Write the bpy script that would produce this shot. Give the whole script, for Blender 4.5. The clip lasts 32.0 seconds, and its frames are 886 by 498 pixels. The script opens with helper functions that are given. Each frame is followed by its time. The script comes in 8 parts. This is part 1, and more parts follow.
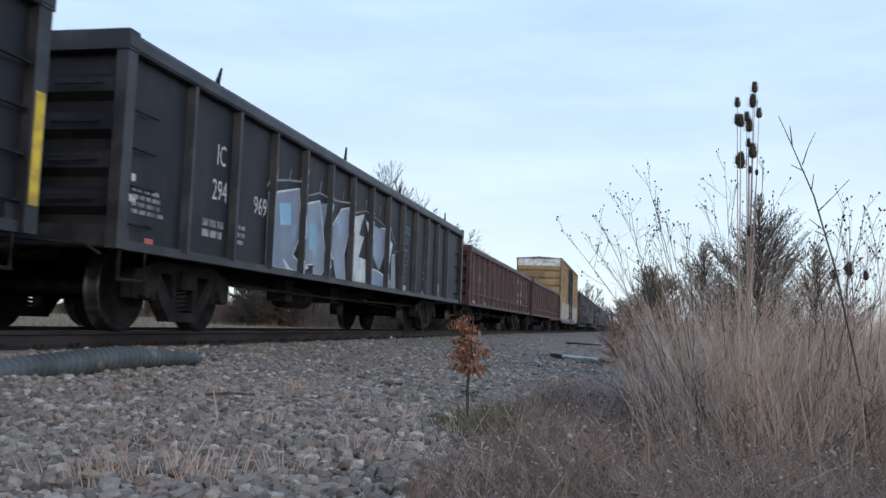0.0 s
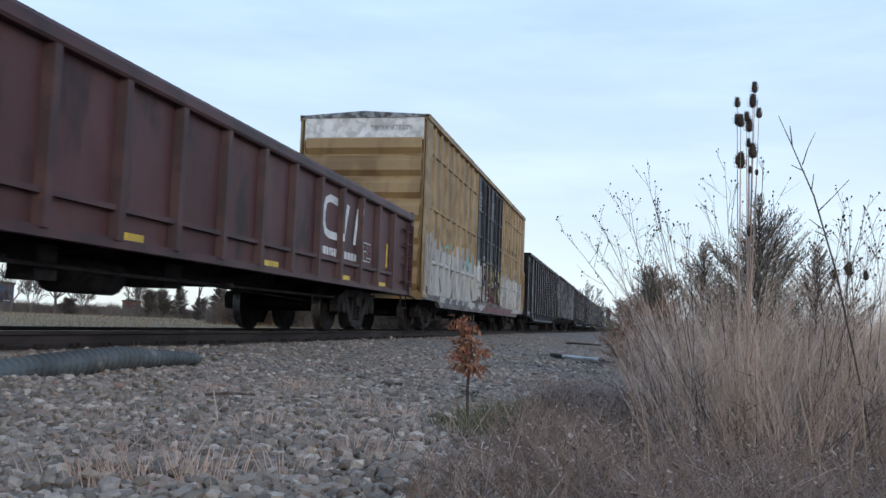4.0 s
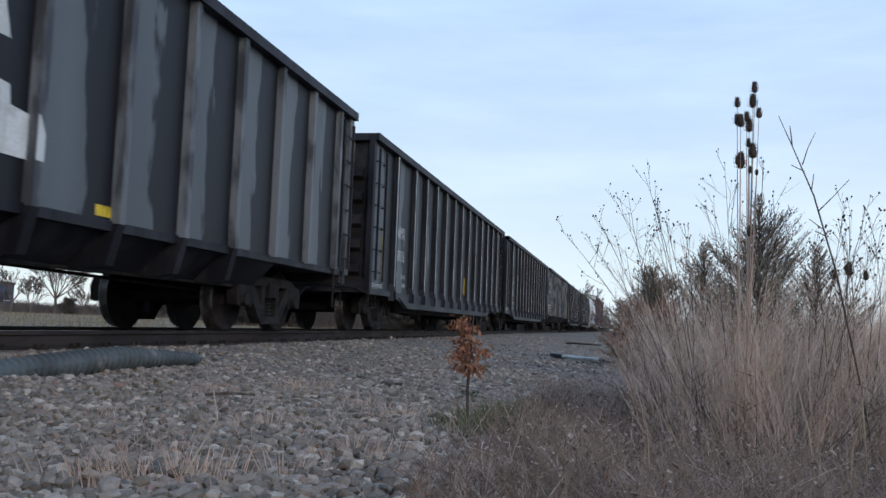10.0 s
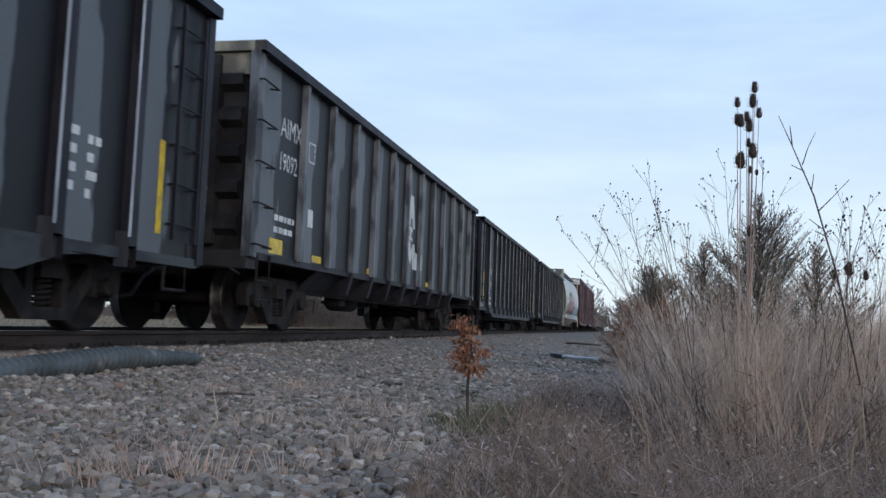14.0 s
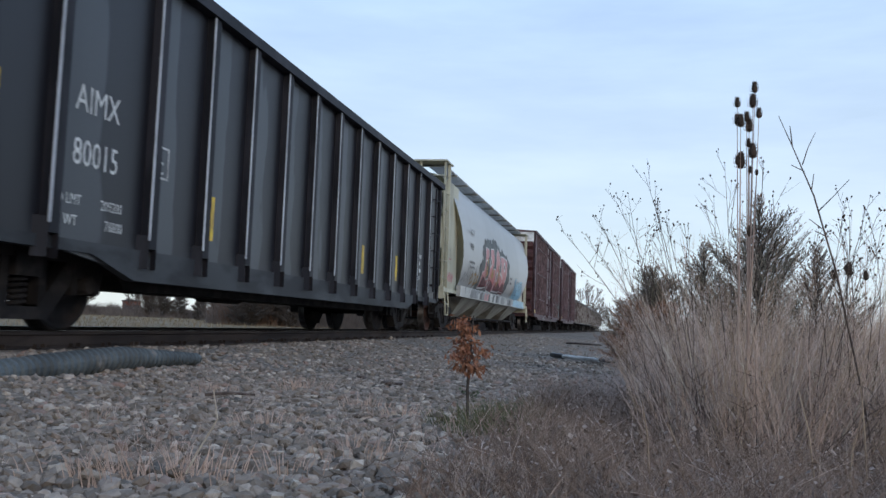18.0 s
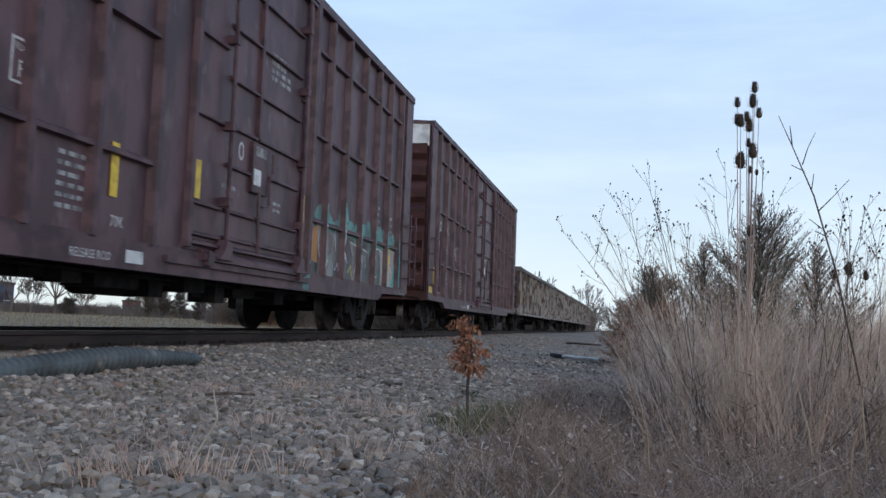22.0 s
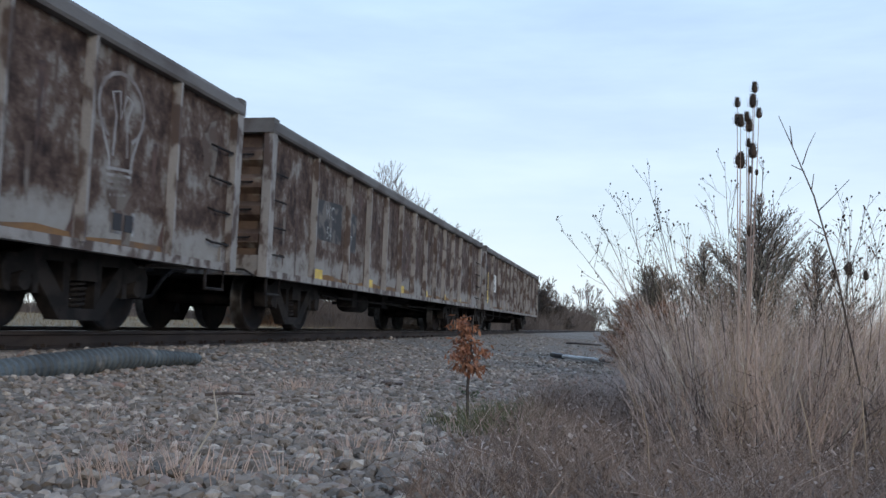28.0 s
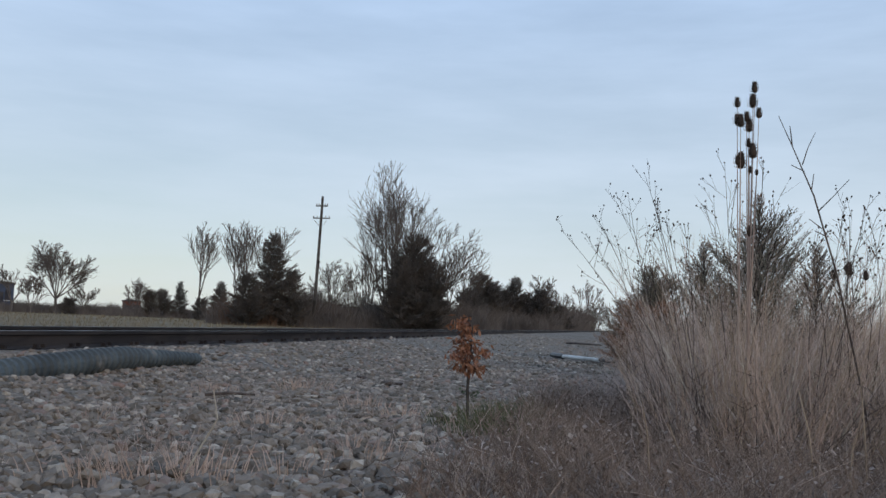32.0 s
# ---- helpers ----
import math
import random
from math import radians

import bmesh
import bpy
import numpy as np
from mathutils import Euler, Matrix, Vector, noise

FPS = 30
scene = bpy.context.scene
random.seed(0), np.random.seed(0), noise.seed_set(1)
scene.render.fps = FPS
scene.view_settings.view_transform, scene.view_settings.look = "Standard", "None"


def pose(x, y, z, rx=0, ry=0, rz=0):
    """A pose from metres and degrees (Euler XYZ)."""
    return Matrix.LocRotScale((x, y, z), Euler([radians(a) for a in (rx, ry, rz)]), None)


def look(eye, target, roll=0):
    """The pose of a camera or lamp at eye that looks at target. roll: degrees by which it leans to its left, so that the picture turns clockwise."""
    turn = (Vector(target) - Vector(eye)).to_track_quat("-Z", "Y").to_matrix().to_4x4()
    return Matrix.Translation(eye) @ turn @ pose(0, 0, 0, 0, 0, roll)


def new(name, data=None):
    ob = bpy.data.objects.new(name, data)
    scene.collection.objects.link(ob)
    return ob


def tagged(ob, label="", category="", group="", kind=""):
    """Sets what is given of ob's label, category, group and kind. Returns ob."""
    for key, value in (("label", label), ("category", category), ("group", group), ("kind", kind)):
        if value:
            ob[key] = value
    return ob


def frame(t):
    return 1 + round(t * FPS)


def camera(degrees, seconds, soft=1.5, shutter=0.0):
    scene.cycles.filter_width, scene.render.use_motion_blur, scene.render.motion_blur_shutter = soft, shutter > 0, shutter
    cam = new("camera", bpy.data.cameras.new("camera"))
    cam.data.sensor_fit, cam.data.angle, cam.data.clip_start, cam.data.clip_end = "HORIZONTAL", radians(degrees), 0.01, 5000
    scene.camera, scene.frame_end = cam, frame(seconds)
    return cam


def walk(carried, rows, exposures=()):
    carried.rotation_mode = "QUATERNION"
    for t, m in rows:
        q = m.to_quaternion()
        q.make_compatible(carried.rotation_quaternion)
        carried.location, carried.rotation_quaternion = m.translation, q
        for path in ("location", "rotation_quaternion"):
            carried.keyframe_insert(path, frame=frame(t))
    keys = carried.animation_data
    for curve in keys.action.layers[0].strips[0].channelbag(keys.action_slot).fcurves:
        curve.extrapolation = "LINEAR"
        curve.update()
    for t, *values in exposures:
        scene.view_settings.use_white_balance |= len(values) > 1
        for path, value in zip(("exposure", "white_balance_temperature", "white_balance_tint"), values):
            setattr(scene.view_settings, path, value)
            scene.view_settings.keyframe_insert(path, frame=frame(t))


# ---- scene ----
# Track frame: x runs along the line away from the camera, y towards the train, z = 0 is the top of the rails.
LENS = 52.9
EYE = (0.0, 0.0, 0.196)
YAW, TILT, ROLL = 11.95, 4.83, 2.09
SIDE = 4.565          # lateral place of the cars' near side
MID = SIDE + 1.56     # centre line of the track
SPEED = 10.356        # metres a second, towards the camera
WHEEL = 0.457         # wheel radius

cam = camera(LENS, 32.0, soft=1.5, shutter=0.12)
AIM = (EYE[0] + math.cos(radians(YAW)) * math.cos(radians(TILT)), EYE[1] + math.sin(radians(YAW)) * math.cos(radians(TILT)), EYE[2] + math.sin(radians(TILT)))
walk(cam, [(0.0, look(EYE, AIM, ROLL)), (32.0, look(EYE, AIM, ROLL))], exposures=[(0.0, 0.2, 6450, 10.5), (6.0, 0.2, 6450, 10.5), (8.0, 0.1, 6400, 11), (25.0, 0.09, 6420, 11), (27.5, 0.18, 6480, 10.5), (30.8, 0.18, 6520, 10.5), (32.0, -0.22, 6700, 10.5)])

# ---- sky and sun ----
SUN_AZ, SUN_EL = 215.0, 14.0     # degrees from +x towards +y, and above the horizon
world = bpy.data.worlds.new("sky")
scene.world = world
world.use_nodes = True
wn = world.node_tree
sky = wn.nodes.new("ShaderNodeTexSky")
sky.sky_type = "NISHITA"
sky.sun_disc = False
sky.sun_elevation, sky.sun_rotation = radians(SUN_EL), radians(90.0 - SUN_AZ)
sky.altitude, sky.air_density, sky.dust_density, sky.ozone_density = 200.0, 1.0, 0.6, 1.5
# thin high cloud, drawn out along the horizon
tc = wn.nodes.new("ShaderNodeTexCoord")
sep = wn.nodes.new("ShaderNodeSeparateXYZ")
wn.links.new(tc.outputs["Generated"], sep.inputs[0])
mp = wn.nodes.new("ShaderNodeMapping")
mp.inputs["Scale"].default_value = (1.1, 1.6, 9.0)
wn.links.new(tc.outputs["Generated"], mp.inputs[0])
cl = wn.nodes.new("ShaderNodeTexNoise")
cl.inputs["Scale"].default_value, cl.inputs["Detail"].default_value, cl.inputs["Roughness"].default_value = 1.6, 7.0, 0.55
wn.links.new(mp.outputs[0], cl.inputs[0])
rp = wn.nodes.new("ShaderNodeValToRGB")
rp.color_ramp.elements[0].position, rp.color_ramp.elements[1].position = 0.25, 0.75
rp.color_ramp.elements[0].color = (0.6, 0.6, 0.6, 1)
wn.links.new(cl.outputs[0], rp.inputs[0])
cloud = wn.nodes.new("ShaderNodeMixRGB")
tone = wn.nodes.new("ShaderNodeMixRGB")
tone.inputs[1].default_value, tone.inputs[2].default_value = (8.0, 9.15, 9.9, 1), (5.6, 8.05, 12.1, 1)
lift = wn.nodes.new("ShaderNodeMapRange")
lift.inputs[1].default_value, lift.inputs[2].default_value = 0.02, 0.45
wn.links.new(sep.outputs[2], lift.inputs[0])
wn.links.new(lift.outputs[0], tone.inputs[0])
wn.links.new(tone.outputs[0], cloud.inputs[2])
wn.links.new(rp.outputs[0], cloud.inputs[0])
wn.links.new(sky.outputs[0], cloud.inputs[1])
wn.links.new(cloud.outputs[0], wn.nodes["Background"].inputs[0])
wn.nodes["Background"].inputs[1].default_value = 0.1
sun = new("sun", bpy.data.lights.new("sun", "SUN"))
sun.data.energy, sun.data.angle, sun.data.color = 0.75, radians(12), (1.0, 0.87, 0.7)
sd = Vector((math.cos(radians(SUN_AZ)) * math.cos(radians(SUN_EL)), math.sin(radians(SUN_AZ)) * math.cos(radians(SUN_EL)), math.sin(radians(SUN_EL))))
sun.matrix_basis = look(sd * 50, (0, 0, 0))


# ---- materials ----
def mat(name, c1, c2=None, scale=3.0, stretch=(1, 1, 1), lo=0.42, hi=0.6, c3=None, scale3=9.0, lo3=0.55, hi3=0.68, rough=0.7, metal=0.0, bump=0.15, fine=60.0, bend=0.2, gx=None, gz=None, spec=0.3):
    """A worn surface of up to three colours. gx, gz: the second colour also gathers towards one end of a panel, or towards its top."""
    m = bpy.data.materials.new(name)
    m.use_nodes = True
    nt = m.node_tree
    N, K = nt.nodes, nt.links
    b = N["Principled BSDF"]
    b.inputs["Roughness"].default_value, b.inputs["Metallic"].default_value = rough, metal
    b.inputs["Specular IOR Level"].default_value = spec
    co, info = N.new("ShaderNodeTexCoord"), N.new("ShaderNodeObjectInfo")
    off = N.new("ShaderNodeVectorMath"); off.operation = "MULTIPLY"
    K.new(info.outputs["Random"], off.inputs[0]); off.inputs[1].default_value = (31.0, 17.0, 23.0)
    add = N.new("ShaderNodeVectorMath"); add.operation = "ADD"
    K.new(co.outputs["Object"], add.inputs[0]); K.new(off.outputs[0], add.inputs[1])
    st = N.new("ShaderNodeVectorMath"); st.operation = "MULTIPLY"
    K.new(add.outputs[0], st.inputs[0]); st.inputs[1].default_value = stretch

    def noisy(sc, detail=5.0, vec=None):
        t = N.new("ShaderNodeTexNoise")
        t.inputs["Scale"].default_value, t.inputs["Detail"].default_value, t.inputs["Distortion"].default_value = sc, detail, bend
        K.new((vec or st).outputs[0], t.inputs["Vector"])
        return t.outputs["Fac"]

    def ramp(src, a, z):
        r = N.new("ShaderNodeMapRange"); r.interpolation_type = "SMOOTHSTEP"
        K.new(src, r.inputs[0]); r.inputs[1].default_value, r.inputs[2].default_value = a, z
        return r.outputs[0]

    def mix(fac, a, z, blend="MIX"):
        x = N.new("ShaderNodeMixRGB"); x.blend_type = blend
        if isinstance(fac, float): x.inputs[0].default_value = fac
        else: K.new(fac, x.inputs[0])
        for i, v in ((1, a), (2, z)):
            if isinstance(v, tuple): x.inputs[i].default_value = (*v, 1)
            else: K.new(v, x.inputs[i])
        return x.outputs[0]

    def calc(op, a, z):
        x = N.new("ShaderNodeMath"); x.operation = op
        for i, v in ((0, a), (1, z)):
            if isinstance(v, float): x.inputs[i].default_value = v
            else: K.new(v, x.inputs[i])
        return x.outputs[0]

    big = noisy(scale)
    col = c1
    if c2:
        f = big
        sp = N.new("ShaderNodeSeparateXYZ"); K.new(co.outputs["Generated"], sp.inputs[0])
        if gx is not None:
            f = calc("ADD", f, calc("MULTIPLY", calc("SUBTRACT", sp.outputs[0], gx), 1.5))
        if gz is not None:
            f = calc("ADD", f, calc("MULTIPLY", calc("SUBTRACT", ramp(sp.outputs[2], gz - 0.15, gz + 0.15), 0.5), 0.13))
        col = mix(ramp(f, lo, hi), c1, c2)
    if c3:
        col = mix(ramp(noisy(scale3), lo3, hi3), col, c3)
    grain = noisy(fine, 3.0, add)
    g = N.new("ShaderNodeMapRange"); K.new(grain, g.inputs[0])
    g.inputs[1].default_value, g.inputs[2].default_value, g.inputs[3].default_value, g.inputs[4].default_value = 0.3, 0.7, 0.87, 1.1
    soft = N.new("ShaderNodeMapRange"); K.new(noisy(scale * 0.31, 2.0), soft.inputs[0])
    soft.inputs[1].default_value, soft.inputs[2].default_value, soft.inputs[3].default_value, soft.inputs[4].default_value = 0.3, 0.7, 0.82, 1.16
    val = calc("MULTIPLY", g.outputs[0], soft.outputs[0])
    cmb = N.new("ShaderNodeCombineXYZ")
    for i in range(3): K.new(val, cmb.inputs[i])
    col = mix(1.0, col, cmb.outputs[0], "MULTIPLY")
    K.new(col, b.inputs["Base Color"])
    rr = N.new("ShaderNodeMapRange"); K.new(grain, rr.inputs[0])
    rr.inputs[3].default_value, rr.inputs[4].default_value = max(0.05, rough - 0.12), min(1.0, rough + 0.12)
    K.new(rr.outputs[0], b.inputs["Roughness"])
    if bump:
        bp = N.new("ShaderNodeBump"); bp.inputs["Strength"].default_value, bp.inputs["Distance"].default_value = bump, 0.02
        K.new(calc("ADD", calc("MULTIPLY", grain, 0.3), big), bp.inputs["Height"]); K.new(bp.outputs[0], b.inputs["Normal"])
    return m


BLACK = mat("black_paint", (0.016, 0.0155, 0.019), (0.028, 0.027, 0.031), 1.5, (1, 1, 0.5), rough=0.55, c3=(0.042, 0.032, 0.028), scale3=3.5, lo3=0.62, hi3=0.8, spec=0.2)
BLACK_RIB = mat("black_rib_paint", (0.02, 0.02, 0.023), (0.042, 0.04, 0.042), 2.5, rough=0.5, spec=0.35)
GREASE = mat("grimy_iron", (0.015, 0.0135, 0.014), (0.03, 0.026, 0.025), 5.0, rough=0.8, bump=0.3, spec=0.15)
STEEL = mat("worn_steel", (0.3, 0.29, 0.28), (0.1, 0.085, 0.075), 6.0, rough=0.38, metal=0.9)
TREAD = mat("worn_tread", (0.09, 0.085, 0.085), (0.04, 0.035, 0.033), 6.0, rough=0.45, metal=0.6)
WHEELFACE = mat("wheel_iron", (0.01, 0.009, 0.01), (0.024, 0.019, 0.018), 4.0, rough=0.75, metal=0.0, spec=0.15)
RUSTWHEEL = mat("rusty_wheel_iron", (0.075, 0.033, 0.024), (0.04, 0.024, 0.02), 4.0, rough=0.8)
MAROON = mat("oxide_paint", (0.078, 0.03, 0.029), (0.094, 0.042, 0.04), 1.6, (1, 1, 0.4), rough=0.55, c3=(0.03, 0.017, 0.017), scale3=2.6, lo3=0.52, hi3=0.72, spec=0.25)
MAROON_RIB = mat("oxide_rib_paint", (0.076, 0.035, 0.034), (0.046, 0.023, 0.023), 2.0, rough=0.55, spec=0.3)
BROWN = mat("boxcar_brown", (0.112, 0.061, 0.067), (0.066, 0.036, 0.041), 2.4, (1, 1, 0.5), rough=0.5, c3=(0.13, 0.094, 0.094), scale3=6.0, lo3=0.58, hi3=0.75, spec=0.3)
BROWN_RIB = mat("boxcar_brown_rib", (0.108, 0.062, 0.068), (0.062, 0.036, 0.041), 3.5, rough=0.55, spec=0.25)
OXIDE = mat("boxcar_red_oxide", (0.075, 0.028, 0.026), (0.05, 0.021, 0.02), 1.2, (1, 1, 2.5), rough=0.65, c3=(0.19, 0.1, 0.06), scale3=1.5, lo3=0.6, hi3=0.8)
YELLOW = mat("boxcar_yellow", (0.31, 0.208, 0.098), (0.215, 0.138, 0.066), 1.5, (1, 1, 0.35), rough=0.5, c3=(0.2, 0.1, 0.045), scale3=2.0, lo3=0.6, hi3=0.8, spec=0.4)
YELLOW_RIB = mat("boxcar_yellow_rib", (0.34, 0.24, 0.125), (0.24, 0.16, 0.08), 2.0, rough=0.6)
SILLGREY = mat("grimy_sill", (0.17, 0.155, 0.145), (0.08, 0.07, 0.068), 2.5, (0.5, 1, 1), rough=0.7)
DOORBLACK = mat("door_black", (0.024, 0.026, 0.032), (0.04, 0.042, 0.05), 2.0, rough=0.5)
WHITE = mat("white_paint", (0.72, 0.71, 0.68), (0.52, 0.5, 0.47), 5.0, rough=0.6, bump=0.05)
LETTER = mat("white_lettering", (0.62, 0.62, 0.6), (0.38, 0.37, 0.36), 6.0, lo=0.5, hi=0.75, rough=0.65, bump=0.0)
DIM = mat("faded_lettering", (0.33, 0.33, 0.32), (0.16, 0.15, 0.15), 8.0, rough=0.7, bump=0.0)
DARKLETTER = mat("dark_lettering", (0.05, 0.045, 0.04), (0.1, 0.08, 0.06), 6.0, rough=0.7, bump=0.0)
TAPE = mat("yellow_reflector", (0.7, 0.48, 0.03), (0.5, 0.32, 0.03), 8.0, rough=0.4, bump=0.02)
REDTAPE = mat("red_sticker", (0.6, 0.12, 0.1), (0.45, 0.1, 0.08), 8.0, rough=0.5, bump=0.02)
COAL = mat("grey_black_panel", (0.115, 0.128, 0.137), (0.011, 0.011, 0.014), 2.2, (1.6, 1, 0.35), lo=0.46, hi=0.53, rough=0.5, gx=0.5, bump=0.06, spec=0.28)
COAL_B = mat("black_grey_panel", (0.056, 0.062, 0.07), (0.012, 0.012, 0.016), 2.2, (1.6, 1, 0.35), lo=0.43, hi=0.52, rough=0.4, gx=0.5, bump=0.06, spec=0.4)
COAL_RIB = mat("grey_black_rib", (0.011, 0.011, 0.015), (0.026, 0.025, 0.031), 3.0, (1, 1, 0.3), rough=0.55, spec=0.18)
COAL_SILL = mat("dusty_grey_sill", (0.05, 0.054, 0.058), (0.026, 0.027, 0.03), 3.0, (0.4, 1, 1), rough=0.6, spec=0.25)
COAL_LIT_EDGE = mat("lit_edge_grey", (0.5, 0.52, 0.55), (0.33, 0.34, 0.36), 3.0, (1, 1, 0.4), rough=0.5)
TUB_RIB = mat("grey_tub_rib", (0.16, 0.168, 0.178), (0.05, 0.052, 0.058), 3.0, (1, 1, 0.4), rough=0.55)
COAL_END = mat("grey_black_end", (0.015, 0.014, 0.016), (0.032, 0.029, 0.03), 2.0, rough=0.6, spec=0.2)
# Cream for the end tops, with the light on them put into the colour.
COAL_TOP = mat("lit_cream", (0.3, 0.27, 0.2), (0.13, 0.118, 0.095), 2.0, rough=0.6)
HOPPER = mat("hopper_white", (0.36, 0.36, 0.345), (0.33, 0.33, 0.315), 0.5, (1, 1, 0.4), rough=0.35, bump=0.0, c3=(0.3, 0.295, 0.28), scale3=1.1, lo3=0.6, hi3=0.95, fine=40, spec=0.5)
HOPPER_END = mat("hopper_cream", (0.52, 0.5, 0.38), (0.4, 0.38, 0.28), 1.2, (1, 1, 0.4), rough=0.55, c3=(0.2, 0.18, 0.14), scale3=2.4, lo3=0.62, hi3=0.8)
HOPPER_BAY = mat("hopper_bay", (0.36, 0.35, 0.3), (0.22, 0.2, 0.17), 1.5, (1, 1, 0.4), rough=0.6)
def rusted(name, stops, scale, band):
    """Peeling grey paint over rust, in patches of all sizes; more of the paint is left along the foot of a panel."""
    m = bpy.data.materials.new(name)
    m.use_nodes = True
    N, K = m.node_tree.nodes, m.node_tree.links
    b = N["Principled BSDF"]
    b.inputs["Roughness"].default_value, b.inputs["Specular IOR Level"].default_value = 0.85, 0.2
    co, info, sp = N.new("ShaderNodeTexCoord"), N.new("ShaderNodeObjectInfo"), N.new("ShaderNodeSeparateXYZ")
    K.new(co.outputs["Generated"], sp.inputs[0])
    off = N.new("ShaderNodeVectorMath"); off.operation = "MULTIPLY_ADD"
    off.inputs[1].default_value = (41.0, 19.0, 27.0)
    K.new(info.outputs["Random"], off.inputs[0]); K.new(co.outputs["Object"], off.inputs[2])
    t = N.new("ShaderNodeTexNoise")
    for k, v in (("Scale", scale), ("Detail", 10.0), ("Roughness", 0.75), ("Distortion", 0.12)): t.inputs[k].default_value = v
    tall = N.new("ShaderNodeVectorMath"); tall.operation = "MULTIPLY"
    K.new(off.outputs[0], tall.inputs[0]); tall.inputs[1].default_value = (1.05, 1.0, 0.9)
    K.new(tall.outputs[0], t.inputs["Vector"])
    foot = N.new("ShaderNodeMapRange"); K.new(sp.outputs[2], foot.inputs[0])
    foot.inputs[1].default_value, foot.inputs[2].default_value, foot.inputs[3].default_value, foot.inputs[4].default_value = 0.14, 0.24, band, -0.01
    add = N.new("ShaderNodeMath"); add.operation = "ADD"; K.new(t.outputs["Fac"], add.inputs[0]); K.new(foot.outputs[0], add.inputs[1])
    cr = N.new("ShaderNodeValToRGB")
    for pos, c in stops:
        e = cr.color_ramp.elements.new(pos); e.color = (*c, 1)
    cr.color_ramp.elements.remove(cr.color_ramp.elements[0]); cr.color_ramp.elements.remove(cr.color_ramp.elements[-1])
    K.new(add.outputs[0], cr.inputs[0]); K.new(cr.outputs[0], b.inputs["Base Color"])
    bp = N.new("ShaderNodeBump"); bp.inputs["Strength"].default_value, bp.inputs["Distance"].default_value = 0.3, 0.02
    K.new(t.outputs["Fac"], bp.inputs["Height"]); K.new(bp.outputs[0], b.inputs["Normal"])
    return m


RUST = rusted("rust_over_grey", ((0.36, (0.026, 0.017, 0.015)), (0.46, (0.075, 0.048, 0.038)), (0.53, (0.12, 0.086, 0.07)), (0.57, (0.18, 0.156, 0.138)), (0.64, (0.25, 0.23, 0.21)), (0.8, (0.29, 0.275, 0.255))), 3.0, 0.16)
RUST_B = rusted("rust_over_brown", ((0.36, (0.032, 0.02, 0.016)), (0.45, (0.085, 0.05, 0.036)), (0.515, (0.13, 0.088, 0.064)), (0.555, (0.2, 0.168, 0.136)), (0.63, (0.27, 0.24, 0.205)), (0.8, (0.32, 0.3, 0.27))), 2.6, 0.16)
RUST_END = mat("rusted_end_sheet", (0.13, 0.09, 0.068), (0.065, 0.042, 0.034), 2.2, rough=0.85, bump=0.25, c3=(0.22, 0.19, 0.16), scale3=3.0, lo3=0.55, hi3=0.7)
RUST_RIB = mat("grey_rib_rust", (0.27, 0.25, 0.232), (0.09, 0.064, 0.054), 6.0, (1, 1, 0.5), lo=0.46, hi=0.6, rough=0.75, bump=0.2)
RUST_RIM = mat("grey_rim", (0.125, 0.115, 0.108), (0.08, 0.066, 0.06), 2.0, (0.4, 1, 1), rough=0.7)
SILVER = mat("silver_spray", (0.252, 0.285, 0.336), (0.192, 0.231, 0.302), 1.4, c3=(0.3, 0.42, 0.58), scale3=1.7, lo3=0.56, hi3=0.74, rough=0.5, bump=0.02)
SPRAYWHITE = mat("white_spray", (0.55, 0.55, 0.52), (0.42, 0.42, 0.4), 2.0, rough=0.4, bump=0.02, spec=0.5)
SPRAYBLACK = mat("black_spray", (0.02, 0.022, 0.024), (0.05, 0.052, 0.05), 3.0, rough=0.38, bump=0.02, spec=0.5)
SPRAYRED = mat("red_spray", (0.42, 0.035, 0.045), (0.3, 0.03, 0.03), 1.3, c3=(0.5, 0.18, 0.2), scale3=1.6, lo3=0.6, hi3=0.8, rough=0.35, bump=0.02, spec=0.55)
SPRAYTEAL = mat("teal_spray", (0.1, 0.42, 0.38), (0.07, 0.3, 0.3), 2.0, rough=0.6, bump=0.02)
SEAGREEN = mat("dusty_green_spray", (0.13, 0.27, 0.24), (0.1, 0.17, 0.16), 2.5, rough=0.65, bump=0.02, c3=(0.16, 0.34, 0.31), scale3=3.0)
SPRAYBLUE = mat("blue_spray", (0.22, 0.45, 0.56), (0.16, 0.36, 0.5), 1.5, rough=0.38, bump=0.02, spec=0.5)
SPRAYGREY = mat("grey_spray", (0.12, 0.115, 0.11), (0.075, 0.07, 0.07), 2.0, rough=0.6, bump=0.02)
SPRAYYEL = mat("yellow_spray", (0.6, 0.5, 0.12), (0.5, 0.36, 0.08), 2.0, rough=0.6, bump=0.02)
SPRAYGREEN = mat("green_black_spray", (0.04, 0.05, 0.048), (0.075, 0.085, 0.08), 2.0, rough=0.5, bump=0.02, c3=(0.12, 0.13, 0.12), scale3=4.0)
OLDGOLD = mat("ochre_spray", (0.4, 0.25, 0.06), (0.3, 0.15, 0.05), 4.0, rough=0.5, bump=0.02)
SPRAYRUST = mat("brown_spray", (0.2, 0.04, 0.04), (0.13, 0.035, 0.035), 2.0, rough=0.6, bump=0.02)
SPRAYPALE = mat("faint_chalk", (0.29, 0.275, 0.265), (0.18, 0.155, 0.145), 2.5, rough=0.8, bump=0.02)


